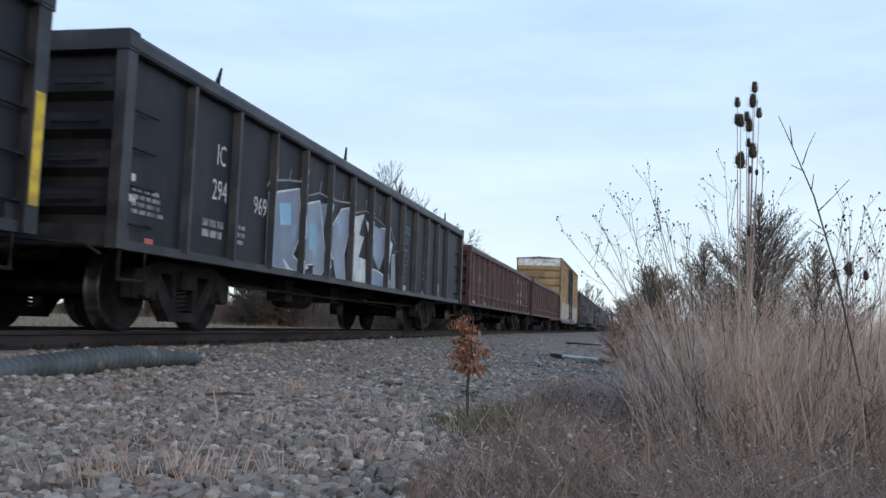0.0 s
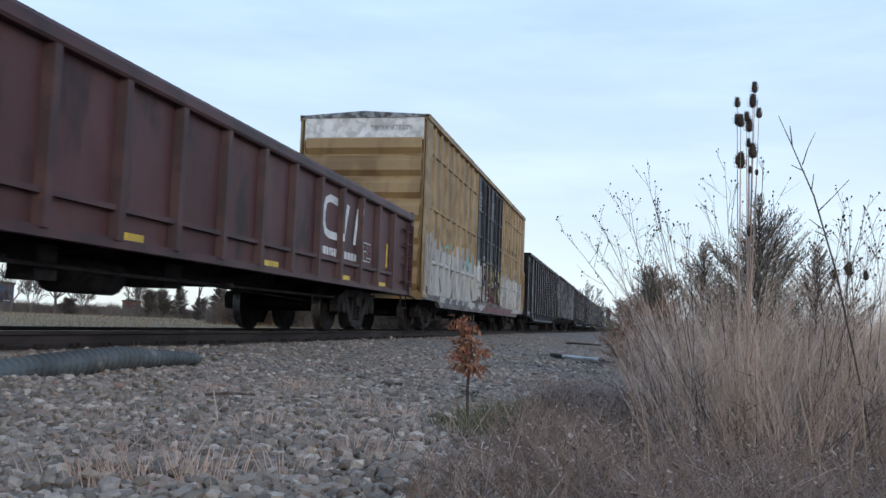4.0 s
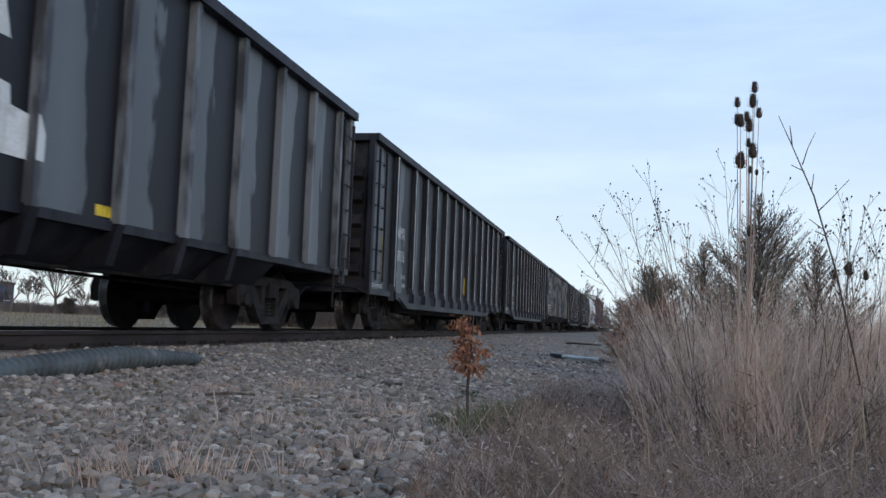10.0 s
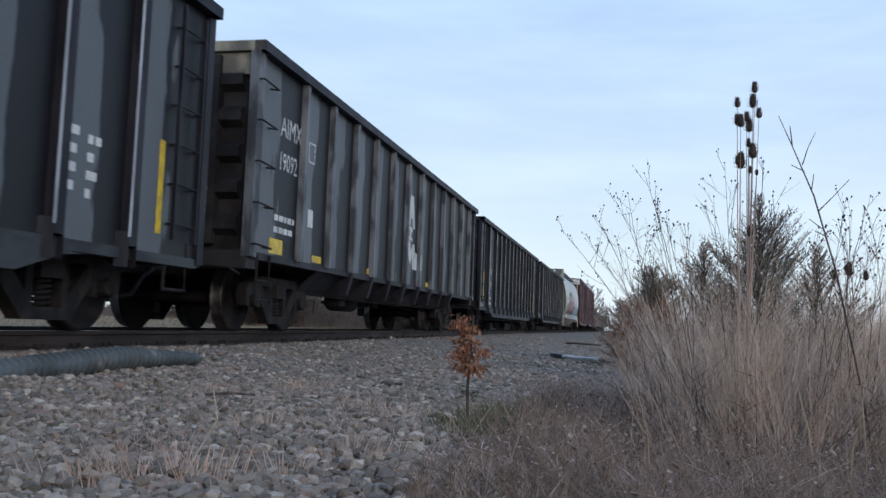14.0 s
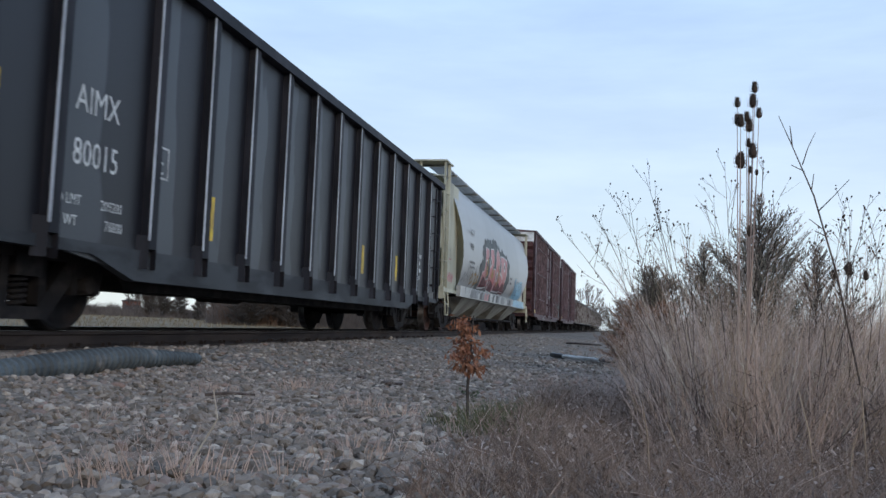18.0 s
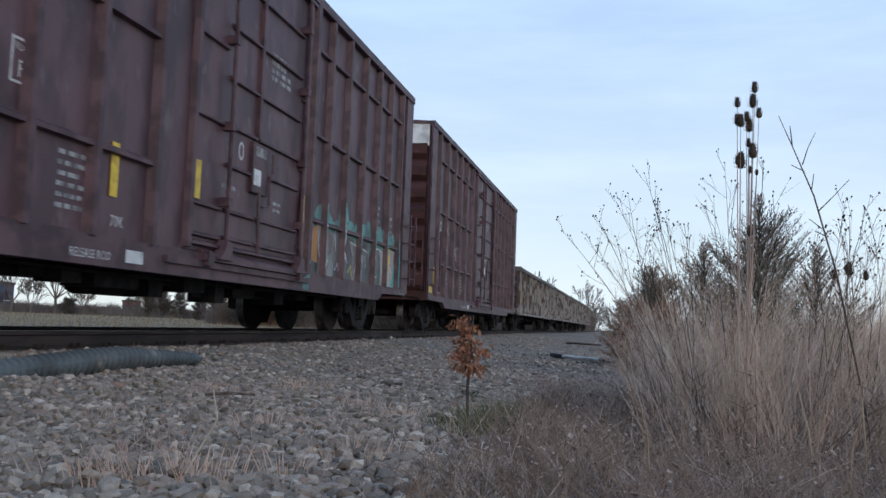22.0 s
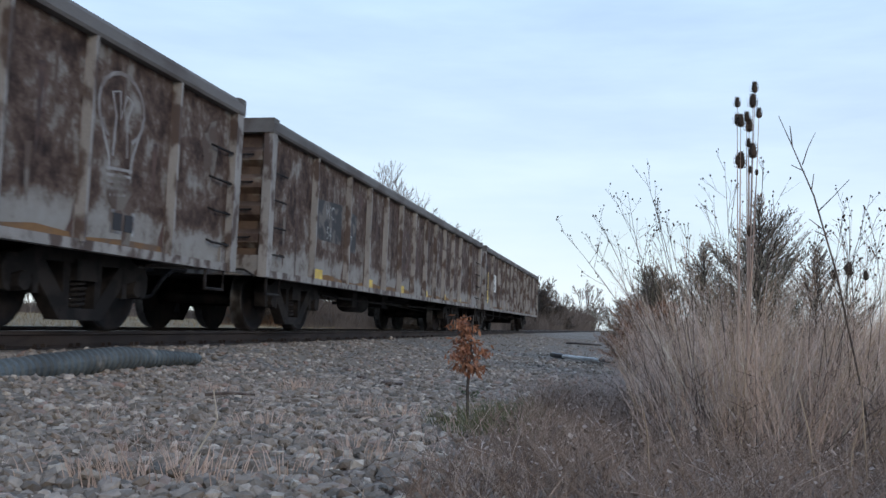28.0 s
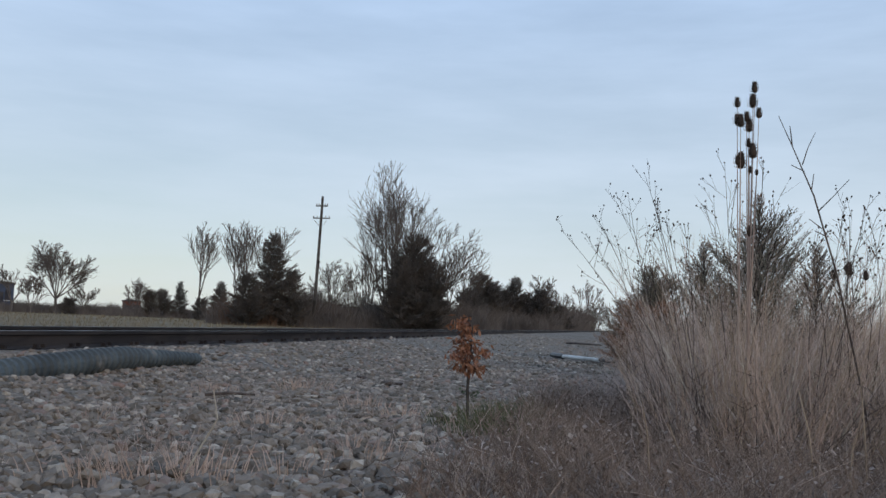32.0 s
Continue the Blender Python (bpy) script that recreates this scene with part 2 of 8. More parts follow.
# ---- mesh tools ----
class Form:
    """Gathers vertices and faces of one part."""

    def __init__(self):
        self.v, self.f = [], []

    def add(self, vs, fs):
        n = len(self.v)
        self.v += [tuple(p) for p in vs]
        self.f += [tuple(i + n for i in f) for f in fs]
        return self

    def box(self, x0, x1, y0, y1, z0, z1):
        return self.add([(x0, y0, z0), (x1, y0, z0), (x1, y1, z0), (x0, y1, z0), (x0, y0, z1), (x1, y0, z1), (x1, y1, z1), (x0, y1, z1)],
                        [(0, 3, 2, 1), (4, 5, 6, 7), (0, 1, 5, 4), (1, 2, 6, 5), (2, 3, 7, 6), (3, 0, 4, 7)])

    def prism(self, poly, axis, a, b):
        """A polygon drawn out along an axis from a to b; its points are the other two coordinates in order."""
        n = len(poly)
        put = {"x": lambda p, k: (k, p[0], p[1]), "y": lambda p, k: (p[0], k, p[1]), "z": lambda p, k: (p[0], p[1], k)}[axis]
        vs = [put(p, a) for p in poly] + [put(p, b) for p in poly]
        fs = [tuple(range(n))[::-1], tuple(range(n, 2 * n))] + [(i, (i + 1) % n, (i + 1) % n + n, i + n) for i in range(n)]
        return self.add(vs, fs)

    def tube(self, pts, r, n=6):
        pts = [Vector(p) for p in pts]
        rings = []
        for i, p in enumerate(pts):
            d = (pts[min(i + 1, len(pts) - 1)] - pts[max(i - 1, 0)]).normalized()
            u = d.cross(Vector((0.31, 0.17, 0.93))).normalized()
            w = d.cross(u)
            rad = r[i] if isinstance(r, (list, tuple)) else r
            rings.append([p + (u * math.cos(6.28319 * k / n) + w * math.sin(6.28319 * k / n)) * rad for k in range(n)])
        fs = [(i * n + k, i * n + (k + 1) % n, (i + 1) * n + (k + 1) % n, (i + 1) * n + k) for i in range(len(pts) - 1) for k in range(n)]
        fs += [tuple(range(n))[::-1], tuple(range((len(pts) - 1) * n, len(pts) * n))]
        return self.add([q for ring in rings for q in ring], fs)

    def lathe(self, prof, n=28, at=(0, 0, 0)):
        """A profile of (y, radius) turned round the y axis."""
        vs = [(at[0] + r * math.cos(6.28319 * k / n), at[1] + y, at[2] + r * math.sin(6.28319 * k / n)) for y, r in prof for k in range(n)]
        m = len(prof)
        fs = [(i * n + k, i * n + (k + 1) % n, (i + 1) * n + (k + 1) % n, (i + 1) * n + k) for i in range(m - 1) for k in range(n)]
        return self.add(vs, fs)

    def mesh(self, name, material, smooth=False):
        me = bpy.data.meshes.new(name)
        me.from_pydata(self.v, [], self.f)
        me.materials.append(material)
        bm = bmesh.new(); bm.from_mesh(me)
        bmesh.ops.recalc_face_normals(bm, faces=bm.faces)
        bm.to_mesh(me); bm.free()
        if smooth:
            for p in me.polygons: p.use_smooth = True
        return me


def part(name, form, material, parent, label="", smooth=False, at=None):
    """One mesh object under a thing or under a part."""
    me = form if isinstance(form, bpy.types.Mesh) else form.mesh(name, material, smooth)
    ob = new(name, me)
    ob.parent = parent
    if at: ob.location = at
    return tagged(ob, label)


def thing(name, label, category, group="", kind=""):
    return tagged(new(name), label, category, group, kind)


def lettering(text, size, width=1.0):
    """The mesh data of a word in the built-in font, lying in x and y from its lower left corner."""
    cu = bpy.data.curves.new("word", "FONT")
    cu.body, cu.size, cu.resolution_u = text, size, 2
    ob = bpy.data.objects.new("word", cu)
    me = bpy.data.meshes.new_from_object(ob)
    bpy.data.objects.remove(ob)
    for v in me.vertices: v.co.x *= width
    return me


def word(text, size, parent, m, material=None, width=0.9, name="lettering", label=""):
    me = lettering(text, size, width)
    me.materials.clear()
    me.materials.append(material or LETTER)
    ob = new(name, me)
    ob.parent, ob.matrix_local = parent, m
    return tagged(ob, label)


ON_SIDE = Matrix(((1, 0, 0, 0), (0, 0, -1, 0), (0, 1, 0, 0), (0, 0, 0, 1)))      # words on the near side
ON_END = Matrix(((0, 0, -1, 0), (-1, 0, 0, 0), (0, 1, 0, 0), (0, 0, 0, 1)))       # words on the leading end


def side_word(text, x, y, z, size, parent, material=None, width=0.9, label=""):
    return word(text, size, parent, Matrix.Translation((x, y, z)) @ ON_SIDE, material, width, "lettering", label)


def bars(x, y, z, w, rows, parent, material=None, step=0.09, h=0.045, seed=1, name="small_print"):
    """Writing too small to read, as bars."""
    rnd = random.Random(seed)
    f = Form()
    for r in range(rows):
        a = x
        while a < x + w * rnd.uniform(0.75, 1.0):
            b = a + rnd.uniform(0.06, 0.16)
            f.box(a, b, y - 0.003, y, z - r * step, z - r * step + h)
            a = b + 0.035
    return tagged(part(name, f, material or DIM, parent), kind="stuff")


def clip(poly, lo, hi):
    for lim, s in ((lo, 1), (hi, -1)):
        out = []
        for i, p in enumerate(poly):
            q = poly[(i + 1) % len(poly)]
            a, b = (p[0] - lim) * s, (q[0] - lim) * s
            if a >= 0: out.append(p)
            if a * b < 0:
                t = a / (a - b)
                out.append((lim, p[1] + t * (q[1] - p[1])))
        poly = out
        if len(poly) < 3: return []
    return poly


def sheet(form, poly, depth):
    """A flat coat of paint over a polygon of x and z, at depth(x, z)."""
    from mathutils.geometry import tessellate_polygon
    pts = [Vector((p[0], p[1], 0)) for p in poly]
    tris = tessellate_polygon([pts])
    form.add([(p[0], depth(p[0], p[1]), p[1]) for p in poly], tris)


def paint(poly, material, parent, face, steps=(), name="painted_shape", lift=0.004):
    """One painted shape on a side. face(x, z): the surface; steps: the ribs (x0, x1, y) that it runs over."""
    f = Form()
    xs = sorted({-99.0, 99.0, *[a for s in steps for a in s[:2]]})
    for a, b in zip(xs, xs[1:]):
        c = clip(poly, a, b)
        if len(c) < 3: continue
        m = (a + b) / 2
        over = [s for s in steps if s[0] < m < s[1]]
        if over: sheet(f, c, lambda x, z, y=over[0][2]: y - lift)
        else: sheet(f, c, lambda x, z: face(x, z) - lift)
    if f.f:
        part(name, f, material, parent)


def blob(cx, cz, w, h, rnd, n=11, rough=0.25, square=2.0):
    pts = []
    for k in range(n):
        a = 6.28319 * k / n
        c, s = math.cos(a), math.sin(a)
        e = (abs(c) ** square + abs(s) ** square) ** (-1 / square)
        r = e * rnd.uniform(1 - rough, 1 + rough * 0.4)
        pts.append((cx + w * c * r, cz + h * s * r))
    return pts


def stroke(pts, w):
    """A band of paint of width w along a line."""
    L, R = [], []
    for i, p in enumerate(pts):
        a, b = pts[max(i - 1, 0)], pts[min(i + 1, len(pts) - 1)]
        d = math.hypot(b[0] - a[0], b[1] - a[1]) or 1
        nx, nz = -(b[1] - a[1]) / d * w / 2, (b[0] - a[0]) / d * w / 2
        L.append((p[0] + nx, p[1] + nz)); R.append((p[0] - nx, p[1] - nz))
    return L + R[::-1]


# ---- running gear shared by all cars ----
def wheel_form(s):
    return [(s * 0.67, 0.49), (s * 0.675, 0.478), (s * 0.70, 0.462), (s * 0.80, WHEEL), (s * 0.82, 0.45), (s * 0.82, 0.40), (s * 0.795, 0.385), (s * 0.765, 0.30), (s * 0.77, 0.2), (s * 0.80, 0.14), (s * 0.83, 0.12), (s * 0.84, 0.05), (s * 0.84, 0.001)]


def wheel_mesh(face):
    me = Form()
    for s in (-1, 1):
        me.lathe(wheel_form(s), 32)
        me.lathe([(s * 0.67, 0.49), (s * 0.665, 0.38), (s * 0.70, 0.2), (s * 0.66, 0.11)], 32)
    me.lathe([(-0.67, 0.085), (0.67, 0.085)], 12)
    for k in range(3):
        a = 2.09 * k
        for s in (-1, 1): me.lathe([(s * 0.845, 0.02), (s * 0.865, 0.02), (s * 0.866, 0.001)], 6, (0.075 * math.cos(a), 0, 0.075 * math.sin(a)))
    m = me.mesh("wheelset", face, True)
    m.materials.append(TREAD)
    for p in m.polygons:
        c = p.center
        r = math.hypot(c.x, c.z)
        if r > 0.447 and abs(c.y) > 0.6: p.material_index = 1
    return m


WHEELS, WHEELS_RED = wheel_mesh(WHEELFACE), wheel_mesh(RUSTWHEEL)


def frame_mesh():
    f = Form()
    for s in (-1, 1):
        f.prism([(s * 0.66, 0.34), (s * 0.74, 0.34), (s * 0.74, 0.5), (s * 1.02, 0.5), (s * 1.02, 0.34), (s * 1.1, 0.36), (s * 1.14, 0.55), (s * 1.08, 0.66), (s * 0.66, 0.7)][::s], "y", -0.08, 0.08)
        f.prism([(s * 0.8, 0.6), (s * 0.34, 0.12), (s * 0.2, 0.12), (s * 0.2, 0.24), (s * 0.62, 0.68)][::s], "y", -0.075, 0.075)
        f.prism([(s * 0.2, 0.2), (s * 0.3, 0.2), (s * 0.3, 0.7), (s * 0.2, 0.7)][::s], "y", -0.07, 0.07)
        f.lathe([(-0.12, 0.001), (-0.12, 0.085), (0.0, 0.1)], 10, (s * 0.889, 0, 0.44))
    f.prism([(-1.0, 0.64), (1.0, 0.64), (0.7, 0.77), (-0.7, 0.77)], "y", -0.085, 0.085)
    f.box(-0.34, 0.34, -0.08, 0.08, 0.11, 0.22)
    return f.mesh("side_frame", GREASE)


def spring_mesh():
    return Form().tube([(0.1 * math.cos(a * 0.7), 0.06 * math.sin(a * 0.7), 0.22 + a * 0.0055) for a in range(48)], 0.016, 5).mesh("spring", GREASE)


SIDE_FRAME, SPRING = frame_mesh(), spring_mesh()
BOLSTER = Form().box(-0.17, 0.17, -1.12, 1.12, 0.48, 0.68).box(-0.3, 0.3, -0.35, 0.35, 0.6, 0.78).mesh("truck", GREASE)
BEAM = Form().box(-0.04, 0.04, -0.9, 0.9, 0.36, 0.46).mesh("brake_beam", GREASE)
COUPLER = Form().box(-0.62, 0.0, -0.08, 0.08, 0.8, 0.97).prism([(-0.72, -0.17), (-0.5, -0.2), (-0.42, 0.0), (-0.5, 0.17), (-0.66, 0.13), (-0.74, 0.02)], "z", 0.74, 1.02).mesh("coupler", GREASE)
HOSE = Form().tube([(0.05, -0.42, 0.78), (-0.25, -0.4, 0.76), (-0.42, -0.34, 0.62), (-0.5, -0.26, 0.42), (-0.62, -0.18, 0.38)], 0.028, 6).mesh("air_hose", GREASE)
LEVER = Form().tube([(-0.02, -1.42, 0.72), (-0.08, -1.3, 0.8), (-0.1, -0.5, 0.86), (-0.35, -0.12, 0.95)], 0.016, 5).mesh("uncoupling_lever", GREASE)
TANK = Form().lathe([(-0.55, 0.001), (-0.55, 0.14), (-0.5, 0.19), (0.5, 0.19), (0.55, 0.14), (0.55, 0.001)], 14).mesh("air_reservoir", GREASE, True)
WHEELSETS, CARS = [], []


def running_gear(car, L, x1, x2, wheels=None, rod=True, tank_x=None, sill=True, rear=None):
    for x in (x1, x2):
        t = part("truck", BOLSTER, None, car, at=(x, 0, 0))
        for y in (-1.0, 1.0):
            part("side_frame", SIDE_FRAME, None, t, at=(0, y, 0))
            part("spring", SPRING, None, t, at=(0, y, 0))
        for dx in (-0.889, 0.889):
            w = part("wheelset", (rear if rear and x == x2 else wheels) or WHEELS, None, t)
            WHEELSETS.append((w, dx))
            part("brake_beam", BEAM, None, t, at=(dx * 0.42, 0, 0))
    for x, turn in ((0, 0), (L, 180)):
        for me, nm in ((COUPLER, "coupler"), (HOSE, "air_hose"), (LEVER, "uncoupling_lever")):
            o = part(nm, me, None, car)
            o.matrix_local = pose(x, 0, 0, 0, 0, turn)
    if not sill:
        for a, b in ((0.0, x1 + 1.2), (x2 - 1.2, L)): part("stub_sill", Form().box(a, b, -0.34, 0.34, 0.72, 1.0), GREASE, car)
    else: part("centre_sill", Form().box(0.0, L, -0.34, 0.34, 0.72, 1.0), GREASE, car)
    if rod:
        part("brake_pipe", Form().tube([(x1 + 1.3, -1.05, 0.6), (L * 0.42, -1.05, 0.58), (x2 - 1.3, -1.05, 0.6)], 0.022, 6), GREASE, car)
        k = tank_x or L * 0.4
        o = part("air_reservoir", TANK, None, car); o.matrix_local = pose(k, -0.6, 0.56, 0, 0, 90)
        part("brake_cylinder", Form().box(k + 1.1, k + 1.5, -0.9, -0.3, 0.5, 0.78).box(k + 1.5, k + 2.3, -0.62, -0.52, 0.6, 0.66), GREASE, car)
        part("brake_valve", Form().box(k - 1.3, k - 1.0, -1.0, -0.7, 0.46, 0.78), GREASE, car)
        part("brake_lever", Form().box(k + 2.2, k + 2.3, -1.2, 0.6, 0.56, 0.62).tube([(k + 2.25, -0.7, 0.6), (x2 - 0.9, -0.55, 0.52)], 0.018, 5), GREASE, car)


def grab(pts, parent, r=0.014, material=None, name="grab_iron"):
    return part(name, Form().tube(pts, r, 5), material or GREASE, parent)


def ladder(x0, x1, y, z0, z1, n, parent, material, name="ladder", rail=0.03, out=0.08):
    """A ladder on a side: two rails and rungs."""
    f = Form()
    for x in (x0, x1): f.box(x - rail / 2, x + rail / 2, y - out - 0.02, y - out + 0.02, z0, z1)
    for k in range(n):
        z = z0 + (z1 - z0) * (k + 0.4) / n
        f.tube([(x0, y - out, z), (x1, y - out, z)], 0.012, 5)
        for x in (x0, x1): f.box(x - 0.012, x + 0.012, y - out, y, z - 0.012, z + 0.012)
    return part(name, f, material, parent)


# ---- cars ----
# In a car's own space x runs from its leading end, y = -1.56 is its near side, z = 0 is the rail.
def place(car, near):
    CARS.append((car, near))
    return car


def panels(car, edges, y, z0, z1, material, name="side_panel", thick=0.03, low=None):
    """Side sheets between the ribs, each a piece of its own."""
    for i, (a, b) in enumerate(zip(edges, edges[1:])):
        za = low(a) if low else z0
        zb = low(b) if low else z0
        f = Form().prism([(0, za - z0), (b - a, zb - z0), (b - a, z1 - z0), (0, z1 - z0)], "y", 0, thick)
        part(name, f, material, car, at=(a, y, z0))


def corrugated(car, zs, depth, half, material, x=0.0, h=0.12, name="end_ridge"):
    me = Form().prism([(0.0, -h), (-depth, -h * 0.45), (-depth, h * 0.45), (0.0, h)], "y", -half, half).mesh(name, material)
    for z in zs: part(name, me, None, car, at=(x, 0, z))


def gondola(label, near, L, H, ribs, body, ribmat, rim, ridge, low=0.78, ribw=0.1, spikes=(), deep=0.09, group="gondola cars of the train"):
    """An open gondola: ribbed sides, a rolled top rim, ridged ends, a floor and two trucks."""
    car = thing("gondola_car", label, "railway car", group)
    top = H - 0.17
    edges = [0.12, *ribs, L - 0.12]
    panels(car, edges, -1.56 + deep, low + 0.05, top, body)
    part("far_side", Form().box(0.12, L - 0.12, 1.44, 1.47, low, top), body, car)
    rib = Form().prism([(-ribw / 2, 0.0), (ribw / 2, 0.0), (ribw * 0.3, -deep), (-ribw * 0.3, -deep)], "z", low + 0.07, top).mesh("rib", ribmat)
    for x in ribs:
        part("rib", rib, None, car, at=(x, -1.56 + deep, 0))
        o = part("rib", rib, None, car); o.matrix_local = pose(x, 1.47, 0, 0, 0, 180)
    for y, s in ((-1.5, -1), (1.5, 1)):
        part("top_rim", Form().prism([(y - 0.06, top), (y + 0.05, top), (y + 0.05, H - 0.02), (y + 0.03, H), (y - 0.05, H), (y - 0.07, H - 0.04), (y - 0.075, top + 0.03)], "x", 0.0, L), rim, car)
        part("side_sill", Form().box(0.1, L - 0.1, y - 0.03, y + 0.09, low, low + 0.09), ribmat, car)
    for x, s in ((0.0, 1), (L, -1)):
        part("end_wall", Form().box(min(x + s * 0.12, x + s * 0.16), max(x + s * 0.12, x + s * 0.16), -1.44, 1.44, 0.95, top), ridge, car)
        part("end_rim", Form().box(min(x - s * 0.02, x + s * 0.16), max(x - s * 0.02, x + s * 0.16), -1.57, 1.57, top, H + 0.02), rim, car)
        part("end_sill", Form().box(min(x + s * 0.02, x + s * 0.3), max(x + s * 0.02, x + s * 0.3), -1.5, 1.5, low + 0.02, 1.0), ribmat, car)
        for y in (-1.5, 1.5):
            part("corner_post", Form().box(min(x, x + s * 0.16), max(x, x + s * 0.16), y - 0.06, y + 0.06, low, top), ribmat, car)
    zs = [1.22 + k * 0.36 for k in range(int((top - 1.2) / 0.36) + 1)]
    corrugated(car, zs, 0.1, 1.42, ridge, 0.12, 0.13)
    part("floor", Form().box(0.15, L - 0.15, -1.45, 1.45, 1.0, 1.06), GREASE, car)
    for x in [0.35 + k * (L - 0.7) / 8 for k in range(9)]:
        part("cross_bearer", Form().prism([(-1.45, 1.0), (1.45, 1.0), (1.3, 0.86), (0.34, 0.74), (-0.34, 0.74), (-1.3, 0.86)], "x", x - 0.05, x + 0.05), GREASE, car)
    for k in range(4):
        z = 1.05 + 0.36 * k
        grab([(0.2, -1.47, z), (0.2, -1.54, z - 0.03), (0.62, -1.54, z - 0.03), (0.62, -1.47, z)], car)
        grab([(0.1, -1.3, z + 0.2), (-0.05, -1.3, z + 0.17), (-0.05, -0.85, z + 0.17), (0.1, -0.85, z + 0.2)], car)
        grab([(L - 0.2, -1.47, z), (L - 0.2, -1.54, z - 0.03), (L - 0.62, -1.54, z - 0.03), (L - 0.62, -1.47, z)], car)
    for x in (0.15, L - 0.65):
        grab([(x, -1.5, low + 0.02), (x, -1.5, 0.5), (x + 0.45, -1.5, 0.5), (x + 0.45, -1.5, low + 0.02)], car, 0.02, None, "stirrup_step")
    for x, h, k in spikes:
        part("rim_stake", Form().prism([(x - 0.04, H - 0.02), (x + 0.05, H - 0.02), (x + 0.02 + k, H + h)], "y", -1.5, -1.47), GREASE, car)
    running_gear(car, L, 2.25, L - 2.25)
    steps = [(x - ribw * 0.3, x + ribw * 0.3, -1.56) for x in ribs]
    return place(car, near), steps


def tape(car, x, z, w, h, y=-1.475, material=None, name="reflector_strip", label=""):
    return part(name, Form().box(x, x + w, y - 0.004, y, z, z + h), material or TAPE, car, label)


def flat(y):
    return lambda x, z: y


P = -1.47        # plane of the gondolas' side sheets

# the black gondola that is already passing
g0, _ = gondola("black steel gondola car with a yellow reflector strip at its end", -12.0, 18.15, 2.75, [1.4 + 1.18 * i for i in range(14)], BLACK, BLACK_RIB, BLACK_RIB, BLACK, group="gondola cars of the train")
tape(g0, 18.02, 1.0, 0.11, 0.9, -1.562)

# black gondola with silver letters
RA = [1.35 + 1.137 * i for i in range(13)]
gA, stA = gondola("black steel gondola car with silver painted letters along its side", 7.26, 17.0, 2.8, RA, BLACK, BLACK_RIB, BLACK_RIB, BLACK,
                  spikes=[(1.9, 0.24, 0.1), (6.6, 0.26, 0.02), (10.2, 0.2, 0.0), (14.75, 0.22, 0.0)])
side_word("IC", 2.05, P - 0.004, 1.93, 0.34, gA, width=0.75)
side_word("294", 1.98, P - 0.004, 1.52, 0.34, gA, width=0.75)
side_word("969", 3.12, P - 0.004, 1.5, 0.33, gA, width=0.85)
SILVERS = ([(3.55, 1.82), (4.65, 2.05), (4.79, 1.4), (4.51, 1.09), (4.92, 0.97), (5.17, 0.97), (4.82, 0.86), (4.45, 0.88), (4.13, 1.03), (4.32, 0.87), (3.57, 0.87)], [(4.88, 1.86), (5.51, 2.0), (5.9, 1.19), (6.09, 1.15), (5.7, 0.87), (5.35, 0.87), (5.37, 1.02), (4.97, 0.98)],
           [(5.55, 1.96), (5.92, 2.0), (5.69, 1.49)], [(6.03, 1.6), (6.56, 2.01), (6.97, 2.09), (7.05, 1.76), (6.79, 1.29), (6.93, 0.87), (6.45, 0.87), (6.27, 1.17), (5.96, 1.25)], [(7.07, 1.92), (7.84, 2.08), (7.56, 1.7), (7.9, 1.69), (7.61, 1.32), (8.04, 1.3), (8.08, 0.87), (7.08, 0.87)],
           [(7.94, 2.0), (8.83, 1.95), (9.53, 2.02), (9.62, 1.89), (9.48, 1.43), (9.21, 1.43), (9.05, 1.26), (8.9, 1.16), (8.4, 1.45)], [(9.64, 1.8), (9.81, 1.75), (9.65, 1.32), (9.53, 1.23), (9.5, 1.3)], [(9.8, 1.5), (9.99, 1.58), (10.15, 0.87), (9.86, 0.87)], [(8.38, 0.87), (8.5, 1.16), (8.91, 1.14), (9.23, 1.09), (9.5, 1.13), (9.58, 1.05), (9.79, 0.97), (9.73, 0.87)])
for q in SILVERS:
    paint(q, SILVER, gA, flat(P), stA, "painted_letter", 0.007)
    paint(stroke(q + q[:1], 0.03), LETTER, gA, flat(P), stA, "letter_edge", 0.009)
for q in ([(3.95, 1.75), (4.35, 1.8), (4.4, 1.5), (4.0, 1.45)], [(5.1, 1.6), (5.4, 1.62), (5.5, 1.25), (5.15, 1.22)]):
    paint(q, SPRAYBLUE, gA, flat(P), stA, "letter_counter", 0.0105)
paint(stroke([(3.5, 1.9), (3.6, 2.0), (4.2, 2.1), (4.7, 2.16), (4.9, 1.98), (5.5, 2.12), (6.0, 2.1), (6.5, 2.13), (7.05, 2.18), (7.2, 2.03), (7.95, 2.17), (8.8, 2.1), (9.2, 2.04), (9.59, 2.09), (9.75, 2.0), (9.82, 1.89), (10.07, 1.78), (9.96, 1.62), (10.28, 1.63), (10.38, 1.4), (10.54, 1.26), (10.58, 0.88)], 0.03), SPRAYPALE, gA, flat(P), stA, "outline_stroke", 0.009)
for x, z in ((3.6, 2.05), (4.25, 2.15), (4.7, 2.22), (5.5, 2.18), (6.6, 2.22), (7.9, 2.25), (8.8, 2.24)):
    paint(stroke([(x, z - 0.05), (x + 0.06, z + 0.13)], 0.035), SPRAYPALE, gA, flat(P), stA, "spray_burst", 0.009)
rr = random.Random(8)
bars(0.02, P, 1.45, 0.36, 3, gA, LETTER, 0.1, 0.07, 3)
